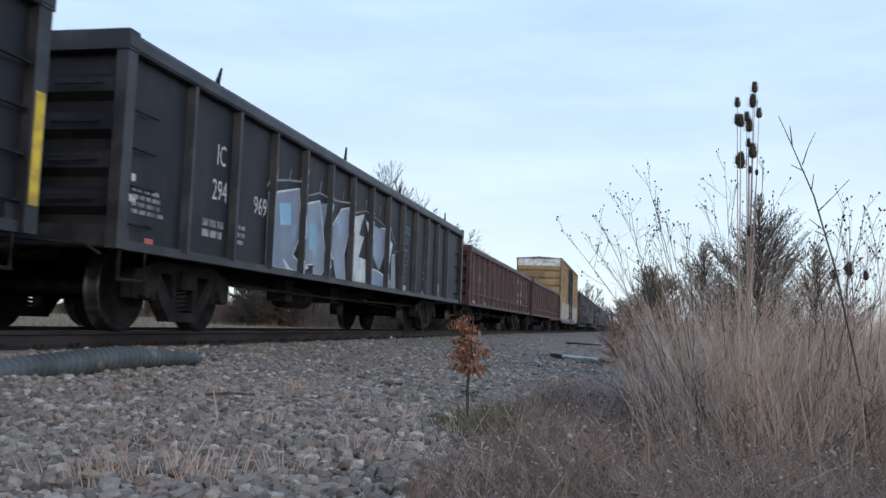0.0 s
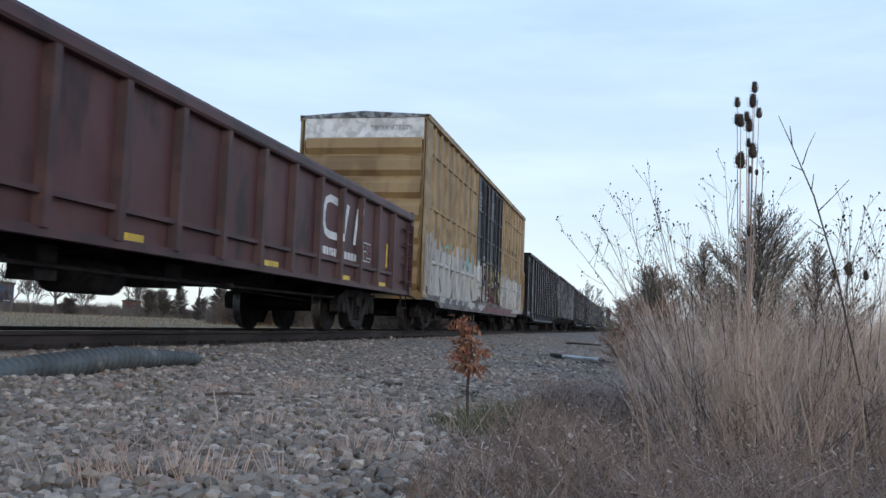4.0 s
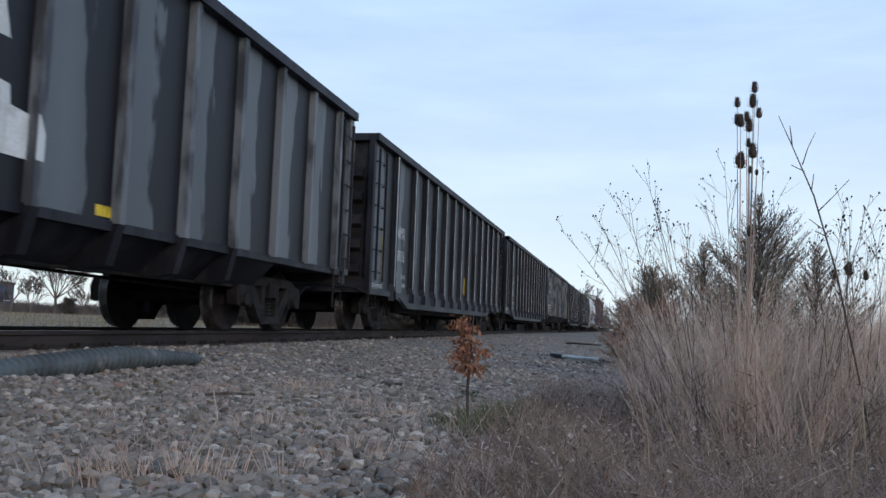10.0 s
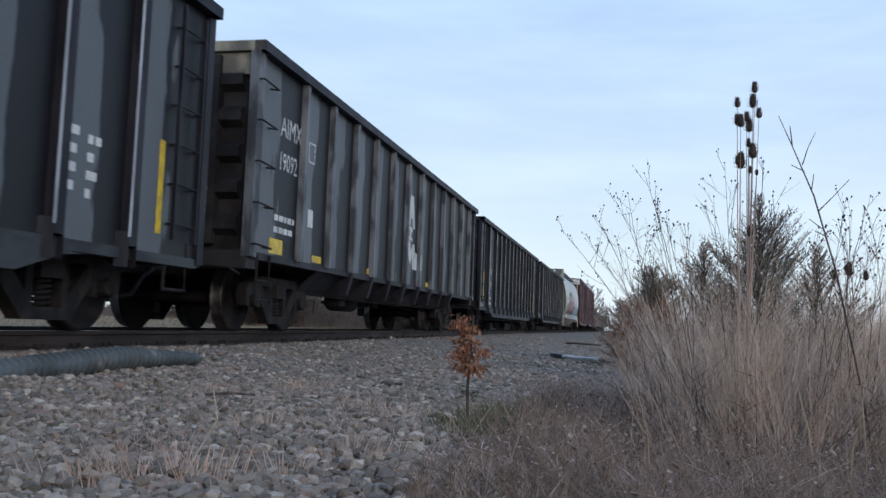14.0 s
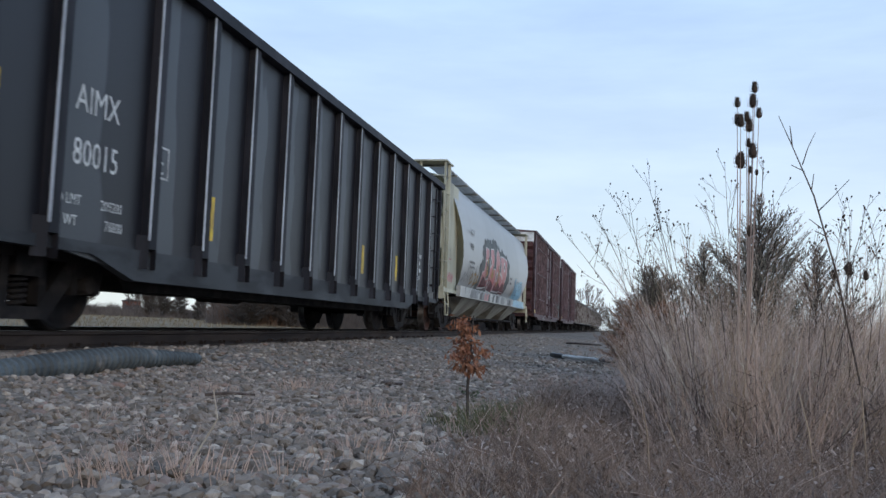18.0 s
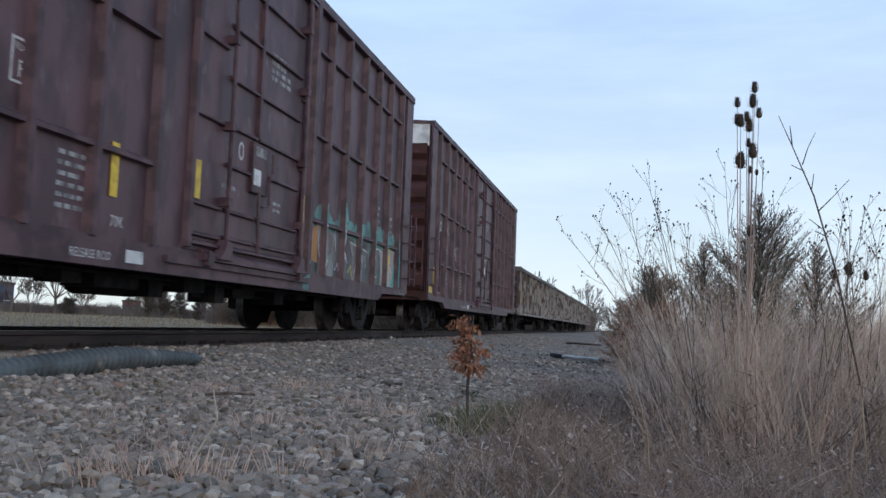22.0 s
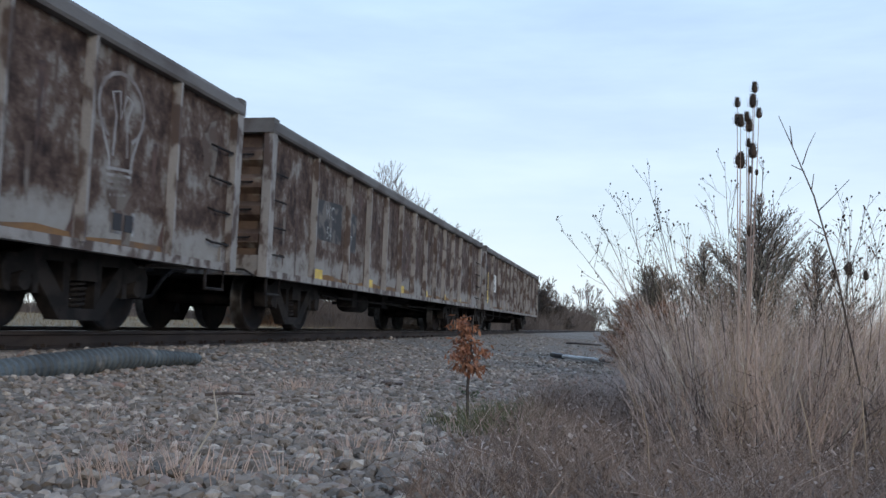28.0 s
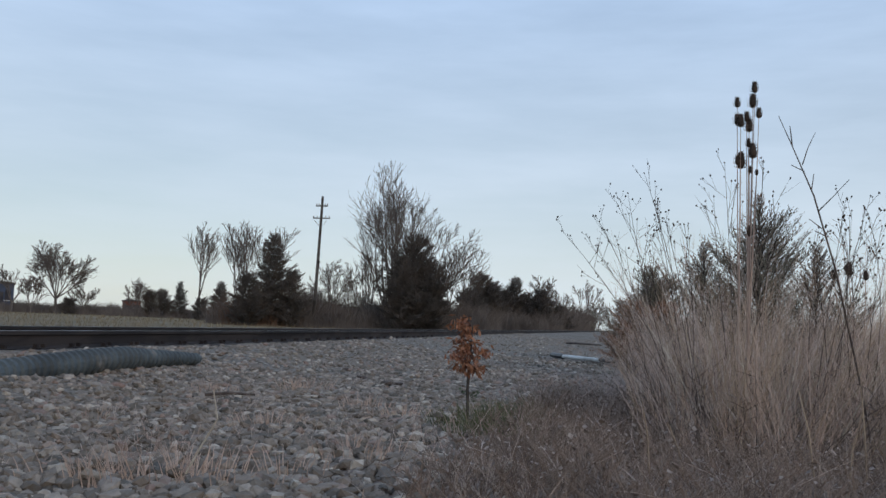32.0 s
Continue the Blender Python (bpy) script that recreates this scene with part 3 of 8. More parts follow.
bars(0.35, P, 1.36, 0.5, 4, gA, DIM, 0.07, 0.04, 4)
bars(1.8, P, 1.2, 0.5, 2, gA, DIM, 0.12, 0.08, 5)
bars(12.62, P, 1.75, 0.4, 5, gA, DIM, 0.14, 0.06, 6)
bars(2.6, P, 1.25, 0.3, 3, gA, DIM, 0.09, 0.05, 7)
tape(gA, 0.62, 0.83, 0.16, 0.1, P, REDTAPE, "sticker")
for a, w in ((13.98, 0.36), (14.04, 0.05), (14.13, 0.05), (14.25, 0.02)):
    tape(gA, a, 0.92 if w < 0.3 else 0.88, w, 0.2 if w < 0.3 else 0.3, P - (0.005 if w < 0.3 else 0), BLACK if w < 0.3 else LETTER, "data_plate")
tape(gA, 12.55, 0.84, 0.28, 0.1, P, DIM, "data_plate")
tape(gA, 10.8, 0.87, 0.26, 0.11, P, DIM, "data_plate")
for q in ([(10.7, 1.6), (10.73, 1.74), (10.79, 1.83), (10.89, 1.87), (11.02, 1.88), (11.1, 1.85), (11.15, 1.74), (11.15, 1.6), (11.11, 1.46), (10.95, 1.39), (10.83, 1.41), (10.75, 1.47), (10.7, 1.6)], [(10.95, 1.38), (10.89, 1.19), (10.83, 1.03)], [(10.89, 1.19), (10.97, 1.03)], [(10.82, 1.28), (10.9, 1.25), (11.04, 1.3)],
          [(10.88, 1.5), (10.95, 1.5), (11.01, 1.47)], [(10.84, 1.86), (10.79, 1.99)], [(10.92, 1.88), (10.87, 2.01)], [(11.01, 1.88), (11.02, 2.03)], [(11.08, 1.87), (11.14, 2.03)]):
    paint(stroke(q, 0.018), SPRAYPALE, gA, flat(P), (), "chalk_drawing", 0.006)
for x, z, w, h in ((10.85, 1.73, 0.045, 0.03), (11.02, 1.72, 0.045, 0.05), (10.95, 1.61, 0.025, 0.05)):
    paint(blob(x, z, w, h, rr, 9, 0.1), SPRAYPALE, gA, flat(P), (), "chalk_drawing", 0.006)
word("KOOL", 0.24, gA, Matrix.Translation((10.72, P - 0.004, 2.07)) @ ON_SIDE, SPRAYTEAL, 0.85, "chalk_word")

# two oxide-red gondolas
RB = [0.58] + [1.63 + 1.07 * i for i in range(14)]
for lab, near, L, num in (("oxide-red gondola car with large white letters and yellow reflectors", 25.5, 16.46, "869"), ("oxide-red gondola car with white numbers and a ridged end", 42.85, 17.0, "743")):
    g, st = gondola(lab, near, L, 2.52, RB, MAROON, MAROON_RIB, MAROON_RIB, MAROON, ribw=0.16)
    for i in range(15):
        if i < 14: part("side_rail", Form().box(RB[i] + 0.08, RB[i + 1] - 0.08, -1.54, -1.47, 1.12, 1.17), MAROON_RIB, g)
    side_word("13", 2.16, P - 0.004, 1.585, 0.3, g, width=0.92)
    side_word(num, 2.86, P - 0.004, 1.585, 0.3, g, width=1.08)
    tape(g, 1.75, 1.585, 0.12, 0.22, P, LETTER, "company_mark"); tape(g, 1.91, 1.585, 0.14, 0.22, P, LETTER, "company_mark")
    bars(1.74, P, 1.38, 0.32, 2, g, DIM, 0.14, 0.08, 11)
    bars(2.95, P, 1.32, 0.5, 2, g, DIM, 0.13, 0.07, 12)
    # a large company mark in plain shapes
    paint(stroke([(12.22, 2.1), (11.85, 2.12), (11.66, 2.06), (11.58, 1.88), (11.58, 1.72), (11.68, 1.58), (11.85, 1.54), (12.38, 1.54)], 0.12), LETTER, g, flat(P), st, "company_mark")
    for q in ([(12.5, 1.5), (12.62, 1.5), (12.84, 2.12), (12.7, 2.14)], [(13.1, 1.5), (13.24, 1.5), (13.38, 2.14), (13.26, 2.14)]): paint(q, LETTER, g, flat(P), st, "company_mark")
    bars(11.44, P, 1.22, 1.86, 1, g, LETTER, 0.1, 0.12, 13)
    for x in (1.0, 3.1, 5.98, 9.4, 12.55, 14.8): tape(g, x, 0.85, 0.46, 0.1, P)
    tape(g, 13.72, 1.26, 0.46, 0.34, P, LETTER, "data_plate")
    for xx, zz, ww, hh in ((13.74, 1.28, 0.14, 0.15), (13.74, 1.45, 0.14, 0.13), (13.9, 1.34, 0.1, 0.24), (14.02, 1.34, 0.14, 0.24), (13.9, 1.28, 0.26, 0.04)): tape(g, xx, zz, ww, hh, P - 0.005, MAROON, "data_plate")
    tape(g, 15.24, 1.26, 0.09, 0.46, P)
    ladder(L - 0.55, L - 0.12, -1.5, 0.95, 2.25, 5, g, MAROON_RIB)
    word("136743" if num == "743" else "136869", 0.17, g, Matrix.Translation((0.0, 1.1, 2.16)) @ ON_END, DIM, 1.1)
    if num == "869":
        nine = lambda x: [[(x + 0.1 * math.cos(a * 0.7), 1.76 + 0.1 * math.sin(a * 0.7)) for a in range(10)], [(x + 0.1, 1.76), (x + 0.08, 1.5), (x - 0.02, 1.4)]]
        for q in ([(2.75, 1.2), (2.77, 1.6), (2.8, 1.87), (2.86, 1.6)], [(2.74, 1.76), (2.8, 1.84), (2.87, 1.72)], [(2.84, 1.72), (2.88, 1.58), (2.95, 1.45), (2.97, 1.2)], [(4.08, 1.98), (4.12, 1.3)], [(3.9, 1.78), (4.08, 1.74), (4.39, 1.77)], [(3.9, 1.78), (4.08, 1.95), (4.2, 1.8)], *nine(5.15), *nine(6.22), [(7.2, 1.66), (7.4, 1.72), (7.36, 1.8), (7.22, 1.78), (7.2, 1.6), (7.4, 1.52)], [(8.32, 1.8), (8.3, 1.45)], [(8.3, 1.66), (8.5, 1.78)], [(9.4, 1.85), (9.6, 1.5)], [(9.62, 1.85), (9.38, 1.5)]):
            paint(stroke(q, 0.024), LETTER, g, flat(P), (), "chalk_scrawl", 0.006)
        paint(blob(0.95, 1.9, 0.42, 0.16, rr, 14, 0.3), mat("blue_faded_spray", (0.06, 0.08, 0.2), (0.05, 0.05, 0.12), 3.0, rough=0.7), g, flat(P), st, "paint_patch")


def boxcar(label, near, L, H, posts, body, ribmat, endmat, ends, low=0.8, belts=(1.65, 2.92, 4.2), deep=0.06):
    """A boxcar: posts and belts on the sides, ridged ends, a roof, doors in the middle."""
    car = thing("boxcar", label, "railway car", "boxcars of the train")
    eave = H - 0.12
    y = -1.47
    edges = [0.06, *posts, L - 0.06]
    for a, b in zip(edges, edges[1:]):
        part("side_panel", Form().box(0, b - a, 0, 0.03, 0, eave - low), body, car, at=(a, y, low))
    part("far_side", Form().box(0.06, L - 0.06, 1.44, 1.47, low, eave), body, car)
    post = Form().prism([(-0.07, 0), (0.07, 0), (0.035, -deep), (-0.035, -deep)], "z", low + 0.06, eave).mesh("post", ribmat)
    for x in posts:
        part("post", post, None, car, at=(x, y, 0))
        o = part("post", post, None, car); o.matrix_local = pose(x, 1.47, 0, 0, 0, 180)
    for z in belts:
        for a, b in zip(posts, posts[1:]):
            if b - a < 1.6:
                part("belt", Form().prism([(y, z - 0.03), (y - deep * 0.75, z - 0.02), (y - deep * 0.75, z + 0.02), (y, z + 0.06)], "x", a + 0.05, b - 0.05), ribmat, car)
    for s in (-1, 1):
        part("eave_rail", Form().box(0.0, L, min(s * 1.46, s * 1.57), max(s * 1.46, s * 1.57), eave - 0.04, H - 0.03), ribmat, car)
        part("side_sill", Form().prism([(0.05, low - 0.04), (1.8, low - 0.06), (2.1, 0.6), (L - 2.1, 0.6), (L - 1.8, low - 0.06), (L - 0.05, low - 0.04), (L - 0.05, low + 0.08), (0.05, low + 0.08)], "y", min(s * 1.42, s * 1.53), max(s * 1.42, s * 1.53)), SILLGREY if body is YELLOW else ribmat, car)
    for x, s in ((0.0, 1), (L, -1)):
        part("end_wall", Form().box(min(x + s * 0.1, x + s * 0.14), max(x + s * 0.1, x + s * 0.14), -1.45, 1.45, low, H - 0.05), endmat, car)
        part("end_sill", Form().box(min(x, x + s * 0.25), max(x, x + s * 0.25), -1.5, 1.5, low - 0.06, low + 0.1), endmat, car)
        for yy in (-1.5, 1.5):
            part("corner_post", Form().box(min(x - s * 0.0, x + s * 0.5), max(x, x + s * 0.5), min(yy, yy - 0.045 * (1 if yy < 0 else -1)), max(yy, yy - 0.045 * (1 if yy < 0 else -1)), low, eave), ribmat, car)
    zs = [1.2 + k * (H - 1.9) / 6 for k in range(7)]
    corrugated(car, zs, 0.1, 1.4, endmat, 0.1, 0.24)
    part("end_header", Form().box(0.02, 0.1, -1.44, 1.44, H - 0.62, H - 0.1), ends, car, "white top band of the end")
    part("roof", Form().prism([(-1.55, H - 0.1), (1.55, H - 0.1), (1.55, H - 0.04), (0, H + 0.06), (-1.55, H - 0.04)], "x", 0.0, L), STEEL if body is YELLOW else ribmat, car)
    for k in range(15):
        x = 0.6 + k * (L - 1.2) / 14
        part("roof_rib", Form().prism([(-1.5, H - 0.03), (1.5, H - 0.03), (0, H + 0.11)], "x", x - 0.05, x + 0.05), ribmat, car)
    running_gear(car, L, *((2.5, L - 2.1) if body is YELLOW else (1.9, L - 1.8)))
    part("floor", Form().box(0.1, L - 0.1, -1.44, 1.44, 0.95, 1.05), GREASE, car)
    for x, w, z, yy in ((4.6, 0.35, 0.5, -0.7), (5.5, 0.8, 0.44, -0.85), (6.6, 0.3, 0.38, -0.8), (7.1, 0.5, 0.46, -0.95), (8.0, 0.25, 0.36, -0.9), (8.7, 0.7, 0.45, -0.8), (L - 5.6, 0.35, 0.4, -0.75), (L - 4.6, 0.5, 0.5, -0.7)):
        part("brake_gear", Form().box(x, x + w, yy - 0.18, yy + 0.2, z, 0.9).tube([(x - 0.3, yy, z + 0.08), (x + w + 0.35, yy, z + 0.08)], 0.02, 6), GREASE, car)
    for x in (3.9, 6.2, L - 6.2, L - 3.9): part("cross_bearer", Form().box(x - 0.09, x + 0.09, -1.42, 1.42, 0.6, 0.95), GREASE, car)
    return place(car, near)


def boxcar_door(car, a, b, z0, z1, body, frame, belts, name="sliding_door", y=-1.5, mid=True):
    """A sliding door in its frame, with stiles, belts, latch bars and rollers; the pieces are parts of the door."""
    d = part(name, Form().box(a, b, y, y + 0.05, z0, z1), body, car)
    n = 3 if mid else 2
    for k in range(n + 1):
        x = a + (b - a) * k / n
        part("stile", Form().box(x - 0.035, x + 0.035, y - 0.05, y, z0, z1), frame, d)
    for z in belts:
        part("door_belt", Form().box(a, b, y - 0.04, y, z - 0.03, z + 0.03), frame, d)
    for x in (a + (b - a) * 0.33, a + (b - a) * 0.62):
        part("lock_bar", Form().tube([(x + 0.08, y - 0.07, z0 + 0.05), (x + 0.08, y - 0.07, z1 - 0.1)], 0.022, 6), frame, d)
    part("latch", Form().box(a + (b - a) * 0.52, a + (b - a) * 0.545, y - 0.09, y - 0.04, 1.5, 2.1).box(a + (b - a) * 0.42, a + (b - a) * 0.66, y - 0.08, y - 0.04, 1.55, 1.62), frame, d)
    part("door_track", Form().box(a - 0.3, b + 0.6, y - 0.06, y + 0.02, z0 - 0.1, z0 - 0.02), SILLGREY if frame is DOORBLACK else frame, car)
    for x in (a + 0.25, b - 0.25):
        part("roller", Form().box(x - 0.05, x + 0.05, y - 0.085, y - 0.03, z0 - 0.11, z0 + 0.04), SILLGREY if frame is DOORBLACK else frame, d)
    return d


# yellow boxcar
D_posts = [0.55, 0.95, 1.72, 2.46, 3.19, 3.92, 4.66, 5.43, 6.22, 7.1, 12.4, 13.05, 13.75, 14.5, 15.3, 16.13, 17.05, 17.9, 18.76]
bD = boxcar("yellow boxcar with black doors and spray paint along its sides", 60.97, 19.35, 5.02, D_posts, YELLOW, YELLOW_RIB, YELLOW, WHITE)
stD = [(x - 0.035, x + 0.035, -1.53) for x in D_posts] + [(0.0, 0.5, -1.545), (18.85, 19.35, -1.545)]
for a, b in ((7.2, 9.75), (9.8, 12.3)):
    boxcar_door(bD, a, b, 0.95, 4.8, DOORBLACK, DOORBLACK, (1.55, 2.25, 2.95, 3.75))
    bars(a + 0.3, -1.5, 4.3, 0.9, 5, bD, DIM, 0.13, 0.07, int(a * 7))
    bars(a + 1.3, -1.5, 2.8, 0.6, 4, bD, DIM, 0.1, 0.05, int(a * 9))
side_word("BOX", 2.55, P - 0.004, 2.42, 0.34, bD, DARKLETTER, 1.2)
word("TBOX 671179", 0.17, bD, Matrix.Translation((0.02, -0.15, 4.62)) @ ON_END, DARKLETTER, 1.0)
bars(13.8, P, 3.05, 3.7, 1, bD, DARKLETTER, 0.1, 0.16, 31)
side_word("RAILCAR POOLING EXPERTS", 13.75, P - 0.004, 3.02, 0.26, bD, DARKLETTER, 0.85)
for q in ([(14.75, 3.5), (15.35, 3.5)], [(15.05, 3.5), (15.05, 3.15)], [(15.6, 3.5), (15.6, 3.15)]):
    paint(stroke(q, 0.16), SPRAYRUST, bD, flat(P), stD, "company_mark")
rD = random.Random(4)
GRIMY = mat("grimy_white_spray", (0.43, 0.415, 0.39), (0.32, 0.3, 0.28), 2.6, (1, 1, 0.3), rough=0.6, bump=0.02, c3=(0.25, 0.22, 0.19), scale3=5.0, lo3=0.62, hi3=0.78)
HAZE = mat("brown_overspray", (0.24, 0.165, 0.085), (0.33, 0.21, 0.075), 3.0, rough=0.7, bump=0.0)
OLIVE = mat("yellow_green_spray", (0.22, 0.195, 0.07), (0.13, 0.115, 0.055), 2.2, (1, 1, 0.5), rough=0.6, bump=0.02)
OXBLOOD = mat("dark_red_spray", (0.15, 0.05, 0.05), (0.09, 0.035, 0.04), 2.0, (1, 1, 0.5), rough=0.6, bump=0.02)
# posts and belts under the white ground
coat = Form().prism([(-0.075, 0.004), (0.075, 0.004), (0.039, -0.0635), (-0.039, -0.0635)], "z", 0.87, 2.02).mesh("post_coat", GRIMY)
for x in D_posts:
    part("post_coat", coat, None, bD, at=(x, P, rD.uniform(-0.01, 0.0)))
for a, b in zip(D_posts, D_posts[1:]):
    if b - a < 1.6: part("belt_coat", Form().prism([(P, 1.612), (P - 0.0485, 1.626), (P - 0.0485, 1.674), (P, 1.718)], "x", a + 0.06, b - 0.06), GRIMY, bD)
ground = lambda poly, m=GRIMY, lift=0.003, name="white_ground": paint(poly, m, bD, flat(P), stD, name, lift)
left = [(7.05, 2.24), (6.8, 2.28), (6.6, 2.36), (6.4, 2.24), (6.03, 2.46), (5.66, 2.35), (5.38, 2.4), (4.96, 2.32), (4.35, 2.36), (3.95, 2.3), (3.63, 2.1), (3.0, 2.12), (2.7, 2.25), (2.3, 2.1), (1.9, 2.4), (1.4, 2.2), (1.0, 2.45), (0.6, 2.2), (0.06, 2.35)]
right = [(19.3, 2.3), (19.05, 2.25), (18.8, 2.12), (18.68, 2.02), (18.52, 1.94), (18.35, 1.94), (18.19, 2.13), (18.08, 2.5), (17.9, 2.55), (17.82, 2.3), (17.72, 2.2), (17.54, 2.18), (17.4, 2.3), (17.36, 2.5), (17.26, 2.45), (16.66, 2.58), (16.13, 2.05), (15.61, 2.45), (15.1, 2.12), (14.66, 2.1), (14.16, 2.55), (13.75, 2.13), (13.36, 2.04), (13.04, 2.66), (12.88, 2.2), (12.45, 2.24)]
for a, top in ((0.06, left), (12.45, right)):
    ground([(x, z + 0.12) for x, z in top] + [(a, 2.0), (top[0][0], 2.0)], HAZE, 0.002, "overspray")
    ground([(a, 0.86), (top[0][0], 0.86)] + top)
DARKS = [SPRAYGREY, SPRAYBLACK]
for poly, m in (([(3.05, 1.75), (3.32, 1.71), (3.78, 1.67), (3.46, 1.39), (3.25, 1.32), (3.11, 1.46)], SPRAYGREY), ([(3.27, 2.08), (3.5, 2.02), (3.84, 2.43), (3.97, 2.4), (3.58, 2.08), (3.59, 1.74), (3.49, 1.64), (3.48, 1.96)], SPRAYGREY),
                ([(4.02, 1.95), (4.23, 1.92), (4.36, 1.66), (4.14, 1.79)], SPRAYGREY), ([(2.7, 2.2), (3.09, 2.28), (3.37, 2.18), (3.16, 2.14), (2.91, 2.16)], SPRAYTEAL), ([(2.72, 2.12), (2.96, 2.16), (3.02, 2.06), (2.83, 1.96)], SPRAYBLACK),
                ([(3.53, 0.87), (3.92, 1.27), (4.16, 1.1), (4.24, 0.87)], SPRAYGREY), ([(3.78, 0.9), (4.02, 0.98), (4.03, 0.88), (3.82, 0.87)], SPRAYTEAL), ([(5.68, 1.8), (6.0, 2.33), (6.26, 1.71)], SPRAYTEAL), ([(5.14, 1.87), (5.36, 1.98), (5.66, 1.97), (5.49, 1.8), (5.19, 1.78)], SPRAYGREY),
                ([(4.56, 2.45), (4.76, 2.36), (5.11, 2.13), (4.86, 1.82), (4.91, 2.08)], SPRAYGREY), ([(6.47, 1.5), (6.63, 1.57), (6.94, 0.96), (6.77, 0.94), (6.58, 1.12)], SPRAYGREY), ([(6.62, 1.56), (6.86, 1.56), (6.79, 1.22), (6.7, 1.23)], SPRAYYEL),
                ([(14.24, 1.47), (14.69, 1.51), (14.69, 1.33), (14.26, 1.3)], SPRAYBLACK), ([(14.26, 1.27), (14.77, 1.32), (14.57, 1.08)], SPRAYRUST), ([(13.31, 1.25), (13.8, 1.34), (13.78, 1.07), (13.38, 1.07)], SPRAYGREY), ([(15.53, 1.85), (15.85, 1.88), (15.81, 1.7), (15.51, 1.68)], SPRAYBLACK),
                ([(12.7, 1.47), (13.15, 1.52), (12.95, 1.26), (12.86, 1.38)], SPRAYTEAL), ([(15.86, 2.22), (16.05, 2.01), (15.51, 1.99)], SPRAYGREY), ([(16.63, 2.17), (17.2, 2.1), (17.14, 2.51)], SPRAYGREY), ([(15.52, 1.33), (15.95, 1.34), (15.92, 1.22), (15.54, 1.21)], SPRAYGREY)):
    ground(poly, m, 0.006, "painted_shape")
ground([(5.83, 1.76), (6.0, 1.97), (6.1, 1.76)], SPRAYRUST, 0.009, "painted_shape")
for q, w in (([(5.12, 1.05), (5.17, 1.27), (5.4, 1.46), (5.67, 1.5)], 0.07), ([(6.21, 2.33), (6.39, 2.13), (6.34, 1.68)], 0.05), ([(7.0, 1.7), (6.86, 2.02), (6.66, 2.25)], 0.05), ([(12.57, 2.38), (12.69, 2.23), (13.02, 2.19), (13.27, 2.17), (13.35, 1.96)], 0.06), ([(13.64, 2.1), (14.25, 2.28), (14.59, 2.11), (14.15, 1.9)], 0.06), ([(14.69, 2.34), (15.13, 2.12), (15.52, 2.21)], 0.06),
             ([(13.86, 1.55), (13.9, 0.98)], 0.06), ([(14.75, 1.62), (14.8, 1.0)], 0.05), ([(16.2, 1.9), (16.32, 1.5), (16.3, 1.0)], 0.05), ([(2.2, 2.0), (2.0, 1.4), (2.35, 1.0)], 0.1), ([(1.0, 2.2), (1.3, 1.7), (0.9, 1.2)], 0.12), ([(4.75, 1.55), (4.72, 1.0)], 0.06)):
    ground(stroke(q, w), DARKS[int(w * 100) % 2], 0.0085, "outline_stroke")
for k in range(26):
    a = 12.6 + 0.26 * k if k < 18 else 0.4 + 0.75 * (k - 18)
    ground(blob(a, rD.uniform(0.92, 1.1), rD.uniform(0.08, 0.17), rD.uniform(0.05, 0.12), rD, 7, 0.4), rD.choice([SPRAYGREY, SPRAYGREY, SPRAYBLACK, OXBLOOD, GRIMY]), 0.007 + 0.0001 * k, "painted_shape")
